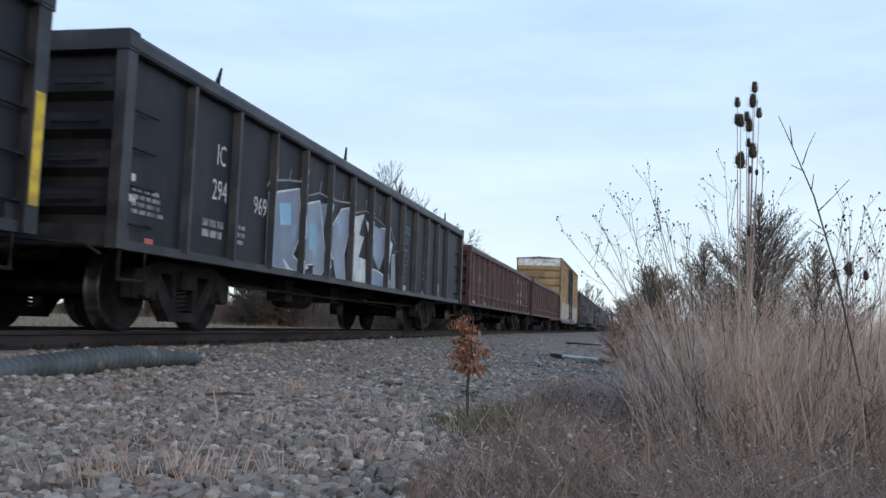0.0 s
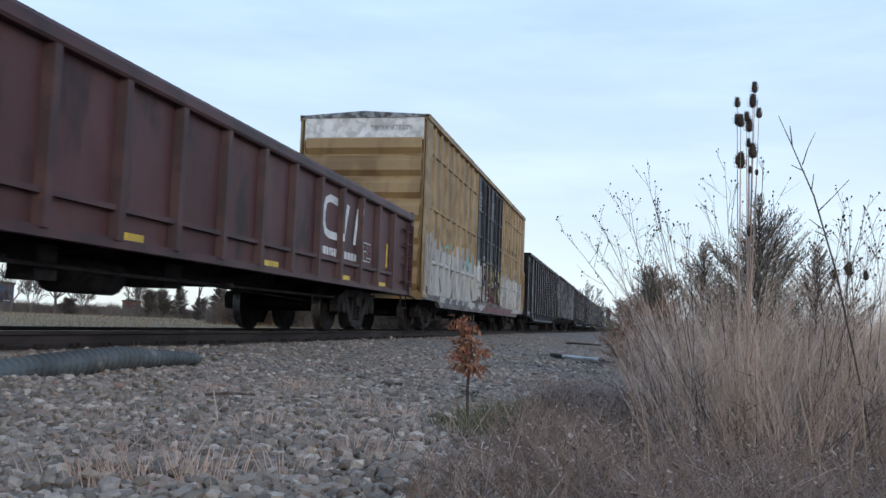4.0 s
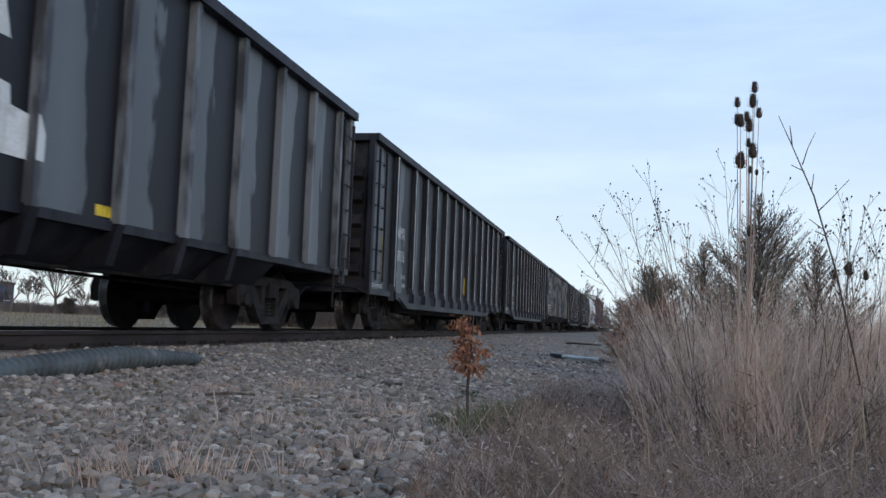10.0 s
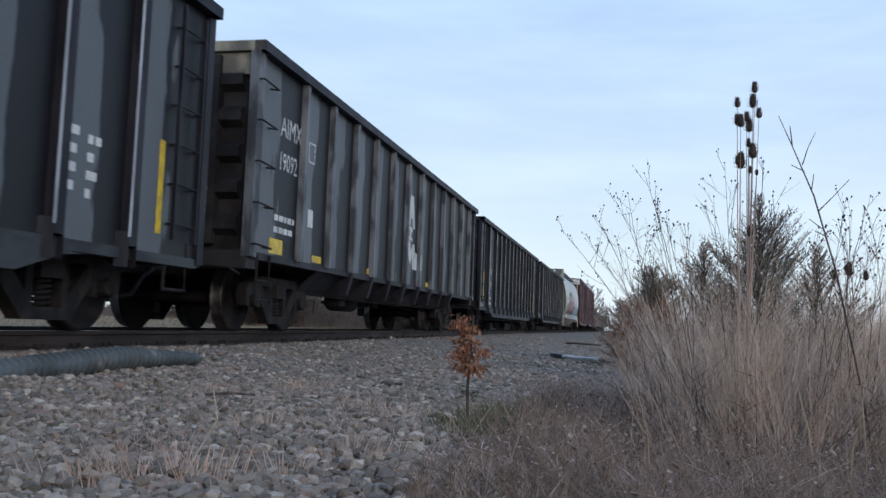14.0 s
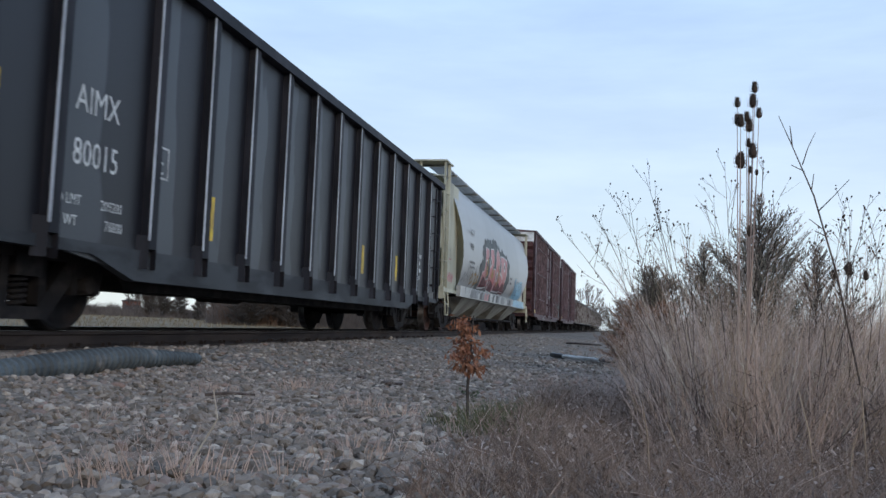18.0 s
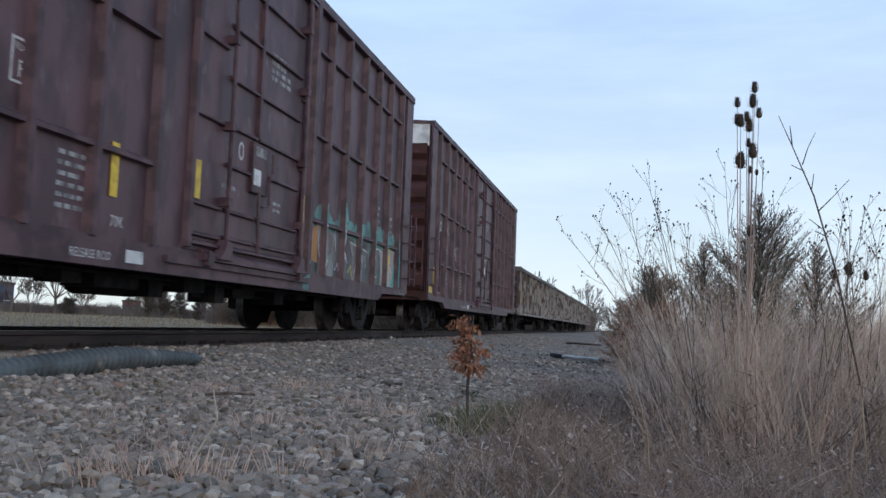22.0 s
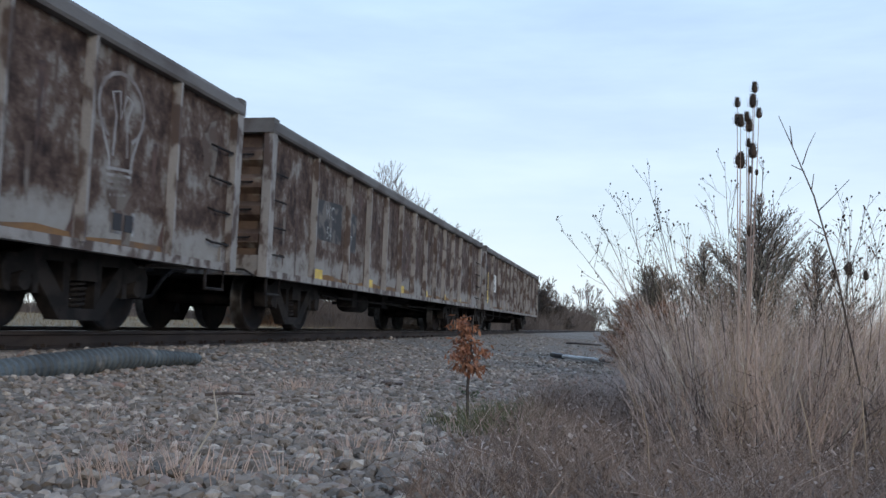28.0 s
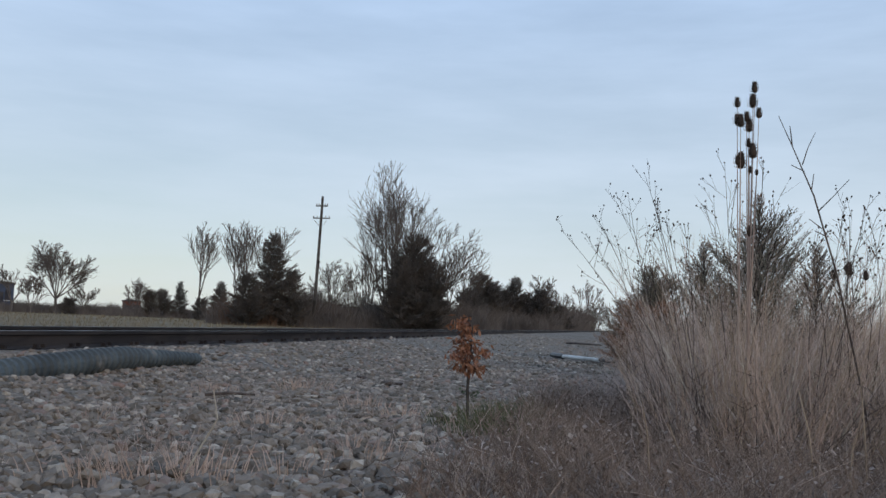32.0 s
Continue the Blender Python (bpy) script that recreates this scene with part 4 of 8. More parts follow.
# brush curves and drips on the trailing end
for poly, m in (([(17.34, 2.32), (17.37, 2.21), (17.54, 2.16), (17.74, 2.2), (17.74, 2.47), (17.8, 2.49), (17.82, 2.26), (17.74, 2.11), (17.58, 2.06), (17.37, 2.09), (17.35, 1.95), (17.32, 1.95), (17.32, 2.15)], SPRAYBLACK), ([(17.6, 1.81), (17.61, 1.94), (17.66, 1.99), (17.8, 2.02), (17.9, 2.14), (17.95, 2.02), (18.1, 2.0), (18.05, 1.98), (17.88, 1.95), (17.67, 1.93), (17.62, 1.88)], SPRAYBLACK),
                ([(18.05, 2.53), (18.13, 2.2), (18.23, 2.06), (18.22, 1.98), (18.13, 2.17), (18.0, 2.44)], SPRAYBLACK), ([(18.36, 1.94), (18.47, 1.96), (18.51, 1.7), (18.44, 1.76)], mat("dark_green_spray", (0.05, 0.085, 0.045), (0.03, 0.045, 0.03), 3.0, rough=0.6)),
                ([(18.77, 2.15), (18.88, 1.92), (18.95, 1.55), (18.66, 1.68), (18.64, 1.81), (18.7, 2.02)], SPRAYBLACK), ([(17.3, 1.31), (17.57, 1.34), (17.56, 1.48), (17.6, 1.34), (17.66, 1.43), (17.93, 1.49), (18.09, 1.46), (18.3, 1.3), (18.42, 1.13), (18.42, 0.95), (18.3, 1.1), (18.24, 1.2), (18.1, 1.34), (17.95, 1.37), (17.54, 1.28), (17.44, 1.28)], SPRAYBLACK),
                ([(17.41, 1.3), (17.52, 1.22), (17.64, 1.07), (17.9, 1.05), (18.0, 0.95), (17.75, 0.9), (17.56, 1.1), (17.46, 1.22)], SPRAYBLACK), ([(18.36, 1.24), (18.5, 1.25), (18.4, 1.2)], SPRAYBLACK), ([(18.48, 1.58), (18.56, 1.59), (18.74, 1.22), (18.78, 0.98), (18.7, 1.2), (18.55, 1.46)], SPRAYBLACK),
                ([(18.6, 1.59), (18.84, 1.61), (18.95, 1.31), (18.86, 1.2), (18.7, 1.43)], SPRAYRUST), ([(17.18, 2.41), (17.26, 2.53), (17.3, 2.12), (17.33, 1.98), (17.2, 2.04)], SPRAYBLACK), ([(19.04, 1.4), (19.13, 1.8), (19.22, 1.58), (19.3, 1.43), (19.3, 1.05), (19.13, 1.0), (19.0, 1.05)], SPRAYBLACK), ([(18.94, 2.9), (19.2, 2.85), (19.22, 2.66), (19.04, 2.68)], mat("sky_blue_faded_spray", (0.2, 0.27, 0.36), (0.26, 0.26, 0.24), 4.0, rough=0.65))):
    ground(poly, m, 0.009, "brush_curve")
ground([(18.9, 1.38), (19.04, 1.4), (19.12, 1.24), (19.05, 1.02), (18.92, 1.1)], SPRAYRED, 0.012, "painted_shape")
ground([(18.95, 1.8), (19.03, 1.8), (19.04, 2.24), (18.97, 2.24)], SPRAYRUST, 0.012, "drip")
part("grab_bracket", Form().box(18.88, 19.22, -1.6, -1.5, 2.42, 2.54), YELLOW_RIB, bD)
side_word("9", 4.02, P - 0.012, 1.96, 0.26, bD, SPRAYGREY, 1.1)
# lower halves of the doors
for poly, m in (([(7.22, 0.97), (9.2, 0.97), (9.15, 1.6), (8.95, 2.45), (8.5, 2.3), (8.2, 2.15), (7.9, 2.3), (7.45, 2.25), (7.22, 2.3)], GRIMY), ([(9.1, 0.97), (9.74, 0.97), (9.74, 2.2), (9.4, 2.35), (8.98, 2.2), (9.15, 1.6)], OLIVE), ([(9.81, 1.4), (12.28, 1.4), (12.28, 2.0), (11.9, 2.3), (11.4, 2.2), (10.9, 2.45), (10.4, 2.36), (9.81, 2.4)], OLIVE), ([(9.81, 0.97), (12.28, 0.97), (12.28, 1.2), (11.4, 1.52), (10.6, 1.5), (9.81, 1.62)], OXBLOOD)):
    paint(poly, m, bD, flat(-1.5), (), "door_ground", 0.003)
for k, (poly, m) in enumerate((([(7.45, 2.0), (8.1, 2.12), (8.1, 1.48), (7.56, 1.42)], SPRAYWHITE), ([(8.59, 2.43), (9.06, 2.46), (9.06, 1.8), (8.6, 1.86)], SPRAYWHITE), ([(8.2, 1.9), (8.55, 2.0), (8.6, 1.5), (8.3, 1.45)], SPRAYGREY), ([(7.25, 2.3), (7.42, 2.2), (7.42, 1.6), (7.25, 1.7)], SPRAYTEAL), ([(11.44, 1.37), (11.77, 1.55), (12.14, 1.55), (12.18, 1.28), (11.74, 1.14), (11.46, 1.18)], SPRAYWHITE), ([(11.12, 2.3), (11.54, 2.36), (11.52, 1.8), (11.14, 1.76)], SPRAYWHITE), ([(12.0, 1.26), (12.26, 1.36), (12.26, 1.05), (12.08, 1.02)], SPRAYBLACK), ([(11.62, 2.2), (12.1, 2.1), (12.12, 1.68), (11.62, 1.64)], SPRAYYEL), ([(9.2, 1.5), (9.6, 1.55), (9.55, 1.2), (9.25, 1.15)], OXBLOOD), ([(7.3, 1.3), (8.4, 1.32), (8.9, 1.05), (7.3, 1.02)], SPRAYWHITE))):
    paint(poly, m, bD, flat(-1.5), (), "painted_shape", 0.006 + 0.0005 * k)
for a, b in ((7.2, 9.75), (9.8, 12.3)):
    for k in range(4):
        x = a + (b - a) * k / 3
        part("stile_coat", Form().box(x - 0.038, x + 0.038, -1.554, -1.5, 0.96, rD.uniform(1.9, 2.25)), GRIMY if x < 9.2 else OXBLOOD if x < 10.5 else OLIVE, bD)
    for z in (1.55,):
        part("belt_coat", Form().box(a, b, -1.545, -1.5, z - 0.034, z + 0.034), GRIMY if a < 9 else OXBLOOD, bD)
    for k in range(15):
        x, z, w = rD.uniform(a + 0.15, b - 0.35), rD.uniform(1.0, 2.0), rD.uniform(0.06, 0.3)
        m = rD.choice([SPRAYWHITE, GRIMY, SPRAYGREY]) if x < 9.2 else rD.choice([OXBLOOD, OXBLOOD, GRIMY]) if z < 1.45 else rD.choice([OLIVE, GRIMY, DOORBLACK])
        f = Form().box(x, x + w, -1.565, -1.5, z, z + 0.028).box(x + w - 0.024, x + w, -1.575, -1.5, z - 0.14, z)
        part("door_fitting", f, m, bD)
for k in range(5): part("door_step", Form().box(7.25, 9.7 if k % 2 else 8.9, -1.53, -1.5, 1.0 + 0.09 * k, 1.04 + 0.09 * k), GRIMY, bD)
for k in range(4): part("door_step", Form().box(9.85, 11.5, -1.53, -1.5, 1.0 + 0.1 * k, 1.04 + 0.1 * k), OXBLOOD, bD)
paint([(8.6, 0.62), (17.0, 0.64), (17.0, 0.84), (11.5, 0.88), (9.2, 0.86)], OXBLOOD, bD, flat(-1.53), (), "red_ground", 0.006)
paint([(2.0, 0.74), (8.7, 0.72), (9.3, 0.87), (2.0, 0.87)], GRIMY, bD, flat(-1.53), (), "white_ground", 0.005)
for k in range(7): paint([(2.5 + 0.9 * k, 0.8), (2.8 + 0.9 * k, 0.86), (3.3 + 0.9 * k, 0.86), (3.1 + 0.9 * k, 0.68), (2.7 + 0.9 * k, 0.66)], rD.choice([GRIMY, SPRAYGREY, SILLGREY]), bD, flat(-1.53), (), "painted_shape", 0.007 + 0.0004 * k)
paint([(15.4, 0.72), (19.3, 0.78), (19.3, 0.88), (16.2, 0.88)], GRIMY, bD, flat(-1.53), (), "white_ground", 0.008)
tape(bD, 18.15, 0.92, 0.5, 0.21, P - 0.012, None, "notice_plate"); bars(18.22, P - 0.02, 1.08, 0.36, 2, bD, DARKLETTER, 0.08, 0.035, 91)
tape(bD, 18.94, 1.37, 0.1, 0.45, -1.562); tape(bD, 10.38, 1.58, 0.08, 0.44, -1.508); tape(bD, 16.5, 1.18, 0.14, 0.4, P - 0.012)
for x in (3.35, 13.12, 17.95): tape(bD, x, 1.2, 0.12, 0.5, P - 0.012)
ladder(18.9, 19.3, -1.5, 0.95, 2.5, 4, bD, YELLOW_RIB, rail=0.02)
ladder(0.1, 0.5, -1.5, 0.95, 2.3, 4, bD, GRIMY)

def plug_door(car):
    """A wide plug door: two belted leaves between lock rods, with cranks, a beam below and rollers; its pieces are parts of it."""
    y = -1.5
    d = part("plug_door", Form().box(6.3, 9.7, y, y + 0.05, 0.9, 4.75), BROWN, car)
    for x in (6.36, 9.64): part("stile", Form().prism([(x - 0.06, y), (x + 0.06, y), (x + 0.04, y - 0.06), (x - 0.04, y - 0.06)], "z", 0.92, 4.75), BROWN_RIB, d)
    part("stile", Form().box(8.0, 8.07, y - 0.05, y, 2.45, 4.75), BROWN_RIB, d)
    for a, b, zs in ((6.42, 7.1, (1.08, 1.42, 2.4, 3.3, 4.2)), (7.2, 8.0, (1.1, 1.42, 1.95, 2.42, 2.98, 3.6, 4.2)), (8.07, 9.44, (1.1, 1.42, 2.0, 2.42, 2.98, 3.6, 4.2)), (9.5, 9.58, (1.2, 2.3, 3.3))):
        for z in zs:
            part("door_belt", Form().prism([(y, z - 0.03), (y - 0.045, z - 0.02), (y - 0.045, z + 0.008), (y, z + 0.03)], "x", a, b), BROWN_RIB, d)
    for x in (7.14, 9.47):
        part("lock_rod", Form().tube([(x, y - 0.095, 0.86), (x, y - 0.095, 4.72)], 0.026, 8), BROWN_RIB, d)
        for z in (1.0, 1.5, 2.38, 3.4, 4.3):
            part("rod_bracket", Form().box(x - 0.05, x + 0.05, y - 0.13, y, z - 0.05, z + 0.05), BROWN_RIB, d)
        part("crank", Form().prism([(x - 0.22, 0.83), (x + 0.1, 0.83), (x + 0.06, 1.02), (x - 0.05, 1.06), (x - 0.12, 0.93)], "y", y - 0.15, y - 0.02), BROWN_RIB, d)
    part("lever_rod", Form().tube([(8.05, y - 0.07, 1.75), (8.06, y - 0.07, 1.3), (8.1, y - 0.07, 0.98)], 0.024, 6), BROWN_RIB, d)
    part("door_beam", Form().prism([(y, 0.79), (y - 0.11, 0.8), (y - 0.11, 0.86), (y, 0.93)], "x", 6.65, 9.75), BROWN_RIB, d)
    part("door_ledge", Form().prism([(y, 0.95), (y - 0.07, 0.96), (y - 0.07, 0.99), (y, 1.02)], "x", 6.4, 9.6), BROWN_RIB, d)
    part("door_track", Form().box(5.9, 10.0, y - 0.07, y + 0.02, 0.72, 0.79), BROWN_RIB, car)
    for x in (6.75, 9.5): part("roller", Form().box(x - 0.07, x + 0.07, y - 0.13, y - 0.03, 0.74, 0.9), BROWN_RIB, d)
    part("gutter", Form().box(6.2, 9.8, y - 0.08, y, 4.75, 4.8), BROWN_RIB, d)
    part("side_post", Form().prism([(9.84, P), (10.04, P), (10.0, P - 0.1), (9.88, P - 0.1)], "z", 0.86, 4.86), BROWN_RIB, car)


# two brown boxcars
for k, (near, num) in enumerate(((230.1, "3344"), (247.95, "3254"))):
    posts = [0.95, 1.91, 2.87, 3.75, 4.65, 5.65, 9.98, 10.68, 11.57, 12.5, 13.38, 14.2, 15.05]
    lab = ("brown boxcar with green and grey painted letters past its door", "plain dark-brown boxcar with white numbers and a stepped sill")[k]
    bx = boxcar(lab, near, 15.85, 5.0, posts, BROWN, BROWN_RIB, OXIDE, WHITE, belts=(1.66, 2.94, 4.22), deep=0.09)
    stx = [(x - 0.035, x + 0.035, -1.56) for x in posts]
    part("door_plate", Form().box(5.7, 9.9, -1.485, -1.47, 0.85, 4.85), BROWN, bx)
    plug_door(bx)
    side_word("CO", 1.14, P - 0.004, 2.5, 0.36, bx, width=0.85)
    side_word("ER", 2.12, P - 0.004, 2.5, 0.36, bx, width=0.85)
    side_word("17", 1.14, P - 0.004, 2.0, 0.36, bx, width=0.85)
    side_word(num[:2], 2.12, P - 0.004, 2.0, 0.36, bx, width=0.85)
    side_word(num[2:], 3.1, P - 0.004, 2.0, 0.36, bx, width=0.85)
    word("COER 17" + num, 0.2, bx, Matrix.Translation((0.02, 0.25, 4.6)) @ ON_END, DARKLETTER, 1.1)
    word("12/21", 0.24, bx, Matrix.Translation((0.0, 0.35, 1.75)) @ ON_END, LETTER, 1.1)
    bars(1.05, P, 1.45, 0.45, 3, bx, DIM, 0.12, 0.07, 40 + k)
    bars(2.0, P, 1.45, 0.5, 3, bx, DIM, 0.12, 0.07, 42 + k)
    bars(2.95, P, 1.4, 0.5, 4, bx, DIM, 0.1, 0.05, 44 + k)
    bars(4.2, P, 1.5, 0.42, 6, bx, DIM, 0.09, 0.04, 46 + k)
    side_word("EMPTY LOAD", 2.98, P - 0.004, 1.18, 0.1, bx, DIM)
    bars(13.4, P, 2.3, 0.4, 6, bx, DIM, 0.13, 0.06, 48 + k)
    bars(14.3, P, 2.2, 0.5, 5, bx, DIM, 0.13, 0.05, 50 + k)
    bars(8.4, -1.5, 3.6, 0.6, 4, bx, DIM, 0.1, 0.06, 52 + k)
    f = Form()
    for q in ((3.55, 3.85, 1.93, 1.95), (3.55, 3.85, 2.27, 2.29), (3.55, 3.57, 1.93, 2.29), (3.83, 3.85, 1.93, 2.29)): f.box(q[0], q[1], P - 0.003, P, q[2], q[3])
    part("plate_mark", f, LETTER, bx)
    side_word("F", 3.63, P - 0.004, 1.98, 0.2, bx)
    side_word("RELEASE ROD", 4.35, -1.534, 0.66, 0.11, bx)
    tape(bx, 0.75, 1.15, 0.12, 0.42, P - 0.012); tape(bx, 4.95, 1.25, 0.12, 0.5, P - 0.012); tape(bx, 6.46, 1.46, 0.14, 0.42, -1.515); tape(bx, 14.5, 1.2, 0.12, 0.5, P - 0.012)
    part("latch_plate", Form().box(7.86, 8.34, -1.552, -1.5, 1.74, 2.36), BROWN_RIB, bx)
    part("data_card", Form().box(7.9, 8.1, -1.56, -1.552, 1.83, 2.03), LETTER, bx)
    tape(bx, 7.95, 2.2, 0.3, 0.12, -1.552, DIM, "paint_patch")
    paint(stroke([(7.61 + 0.06 * math.cos(a * 0.5236), 2.19 + 0.1 * math.sin(a * 0.5236)) for a in range(13)], 0.025), LETTER, bx, flat(-1.5), (), "round_mark")
    bars(7.15, -1.5, 1.68, 0.34, 1, bx, DIM, 0.1, 0.05, 54 + k); bars(8.65, -1.5, 1.68, 0.3, 2, bx, DIM, 0.09, 0.04, 56 + k)
    tape(bx, 9.53, 1.44, 0.1, 0.5, -1.563)
    part("door_lever", Form().tube([(8.44, -1.57, 2.3), (8.45, -1.57, 2.05), (8.36, -1.57, 2.0), (8.36, -1.57, 1.62), (8.15, -1.57, 1.58)], 0.018, 6), BROWN_RIB, bx)
    tape(bx, 0.05, 0.92, 0.34, 0.16, -1.55)
    side_word("70K", 5.0, P - 0.004, 0.98, 0.15, bx)
    side_word("PLATE", 3.59, P - 0.004, 2.19, 0.08, bx)
    tape(bx, 5.2, 0.66, 0.3, 0.12, -1.535, LETTER)
    part("end_tag", Form().box(-0.012, 0.0, -0.95, -0.8, 1.18, 1.32), TAPE, bx)
    for xx, side in ((0.05, 0), (15.35, 1)):
        ladder(xx, xx + 0.44, -1.5, 0.95, 2.4, 4, bx, BROWN_RIB, out=0.2)
    ladder(0.02, 0.06, -1.3, 1.0, 2.2, 1, bx, BROWN_RIB, "end_grab")
    if k == 0:
        rM = random.Random(61)
        for i in range(26):
            x = 9.75 + i * 0.21
            paint(blob(x, (1.35 if i < 4 else 1.74) - 0.004 * i + rM.uniform(-0.1, 0.12), rM.uniform(0.16, 0.3), rM.uniform(0.12, 0.34), rM, 10, 0.35), SEAGREEN, bx, flat(P), stx, "green_cloud", 0.0025 + 0.00005 * i)
        for i in range(15):
            x, w = 10.05 + 0.345 * i, rM.uniform(0.18, 0.28)
            top = 1.72 - 0.014 * i + rM.uniform(-0.15, 0.1)
            k = rM.uniform(-0.2, 0.2)
            q = [(x - w, 0.88), (x - w * 0.6 + k * 0.4, 1.3), (x - w + k, top), (x + w * 0.7 + k, top - 0.04), (x + w * 0.3 + k * 0.5, 1.35), (x + w, 1.15), (x + w * 0.8, 0.88)]
            paint(q, rM.choice([SPRAYGREY, SPRAYBLACK, SPRAYPALE, SPRAYGREY, GRIMY, SPRAYBLACK]), bx, flat(P), stx, "painted_letter", 0.006 + 0.0001 * i)
            paint(stroke(q[1:6], 0.022), LETTER if i % 3 else SPRAYPALE, bx, flat(P), stx, "outline_stroke", 0.009)
            paint(stroke([(x - w * 0.5, 1.0), (x + w * 0.2, 1.12 + rM.uniform(0, 0.2)), (x + w * 0.5, 0.95)], 0.03), rM.choice([SPRAYYEL, SEAGREEN, SPRAYBLACK, LETTER]), bx, flat(P), stx, "outline_stroke", 0.0105)
        paint([(10.22, 1.08), (10.5, 1.05), (10.46, 1.62), (10.26, 1.58)], mat("orange_spray", (0.42, 0.2, 0.07), (0.3, 0.14, 0.06), 2.0, rough=0.6), bx, flat(P), stx, "painted_shape", 0.012)
        paint([(14.75, 0.9), (15.3, 0.9), (15.28, 1.35), (15.1, 1.7), (14.95, 1.3)], SPRAYTEAL, bx, flat(P), stx, "painted_shape", 0.0125)
        paint([(14.28, 1.62), (14.52, 1.6), (14.46, 1.1), (14.25, 1.16)], OLDGOLD, bx, flat(P), stx, "painted_shape", 0.013)
        for q in ([(9.8, 0.62), (10.05, 0.62), (10.1, 0.86), (9.8, 0.86)], [(15.25, 0.77), (15.7, 0.78), (15.7, 0.88), (15.3, 0.88)]):
            paint(q, SEAGREEN, bx, flat(-1.53), (), "green_ground", 0.005)
    else:
        paint(blob(1.25, 0.98, 0.3, 0.05, rr), DIM, bx, flat(P), stx, "paint_patch")


# ---- high-sided coal gondolas ----
def coal_car(label, near, L, H, num):
    """High-sided car with flat hat ribs, a sill that drops between the trucks, side and end ladders."""
    car = thing("coal_car", label, "railway car", "coal cars of the train")
    ribs = [1.65] + [3.18 + 1.111 * i for i in range(12)]
    top = H - 0.13
    y = P
    low = lambda x: 0.74 if x < 2.3 or x > L - 2.3 else (0.74 - 0.2 * min(1.0, min(x - 2.3, L - 2.3 - x) / 0.7))
    panels(car, [0.1, *ribs, L - 0.1], y, 0.54, top, COAL_B if num in ("80015", "80024") else COAL, low=low)
    part("far_side", Form().box(0.1, L - 0.1, 1.44, 1.47, 0.74, top), COAL_RIB, car)
    rib = Form().prism([(-0.06, 0), (0.1, 0), (0.09, -0.09), (-0.05, -0.09)], "z", 0.82, top).prism([(-0.05, -0.09), (-0.05, 0), (-0.14, 0)], "z", 0.62, 0.95).prism([(0.09, -0.09), (0.18, 0), (0.09, 0)], "z", 0.62, 0.95).mesh("rib", COAL_RIB)
    # Thin pale strip that paints the light catching each rib's edge.
    edge = Form().box(-0.066, -0.036, -0.097, -0.088, 0.9, top).mesh("rib_edge", COAL_LIT_EDGE)
    for x in ribs:
        r = part("rib", rib, None, car, at=(x, y, 0))
        part("rib_edge", edge, None, r)
        o = part("rib", rib, None, car); o.matrix_local = pose(x, 1.47, 0, 0, 0, 180)
    for s in (-1, 1):
        part("top_rim", Form().box(0.0, L, min(s * 1.45, s * 1.6), max(s * 1.45, s * 1.6), top, H), COAL_RIB, car)
        part("side_sill", Form().prism([(0.1, 0.7), (2.3, 0.7), (3.0, 0.5), (L - 3.0, 0.5), (L - 2.3, 0.7), (L - 0.1, 0.7), (L - 0.1, 0.79), (2.3, 0.79), (3.0, 0.59), (L - 3.0, 0.59), (L - 2.3, 0.79), (0.1, 0.79)][:6] + [(L - 0.1, 0.8), (0.1, 0.8)], "y", min(s * 1.4, s * 1.5), max(s * 1.4, s * 1.5)), COAL_SILL, car)
    for x, s in ((0.0, 1), (L, -1)):
        part("end_wall", Form().box(min(x + s * 0.14, x + s * 0.18), max(x + s * 0.14, x + s * 0.18), -1.42, 1.42, 0.9, top), COAL_END, car)
        part("end_header", Form().box(min(x + s * 0.1, x + s * 0.16), max(x + s * 0.1, x + s * 0.16), -1.1, 1.42, H - 0.5, H - 0.14), COAL_END if num in ("80024", "80015") else COAL_TOP, car)
        part("end_rim", Form().box(min(x, x + s * 0.16), max(x, x + s * 0.16), -1.58, 1.58, top, H), COAL_RIB, car)
        part("end_sill", Form().box(min(x, x + s * 0.3), max(x, x + s * 0.3), -1.48, 1.48, 0.72, 0.95), COAL_END, car)
        for yy in (-1.47, 1.47):
            part("corner_post", Form().box(min(x, x + s * 0.14), max(x, x + s * 0.14), yy - 0.05, yy + 0.05, 0.74, top), COAL_RIB, car)
    corrugated(car, [1.15 + k * 0.44 for k in range(5)], 0.13, 1.3, COAL_END, 0.14, 0.13)
    part("floor", Form().box(0.15, L - 0.15, -1.42, 1.42, 0.9, 0.96), GREASE, car)
    part("tub", Form().prism([(3.0, 0.92), (L - 3.0, 0.92), (L - 3.5, 0.42), (3.5, 0.42)], "y", -1.1, -0.36), GREASE, car)
    ladder(0.28, 0.75, y, 0.95, top - 0.1, 6, car, COAL_RIB)
    ladder(L - 0.75, L - 0.28, y, 0.95, top - 0.1, 6, car, COAL_RIB)
    tape(car, 0.92, 1.05, 0.1, 0.95, y)
    tape(car, L - 0.95, 1.0, 0.1, 0.95, y)
    for x in (4.5, *((10.38, 12.7) if near > 150 else (9.58, 12.2))): tape(car, x, 1.04, 0.13, 0.5, y)
    side_word("AIMX", 1.96, y - 0.004, 1.92, 0.34, car, width=0.82)
    side_word(num, 1.96, y - 0.004, 1.45, 0.34, car, width=0.82)
    f = Form()
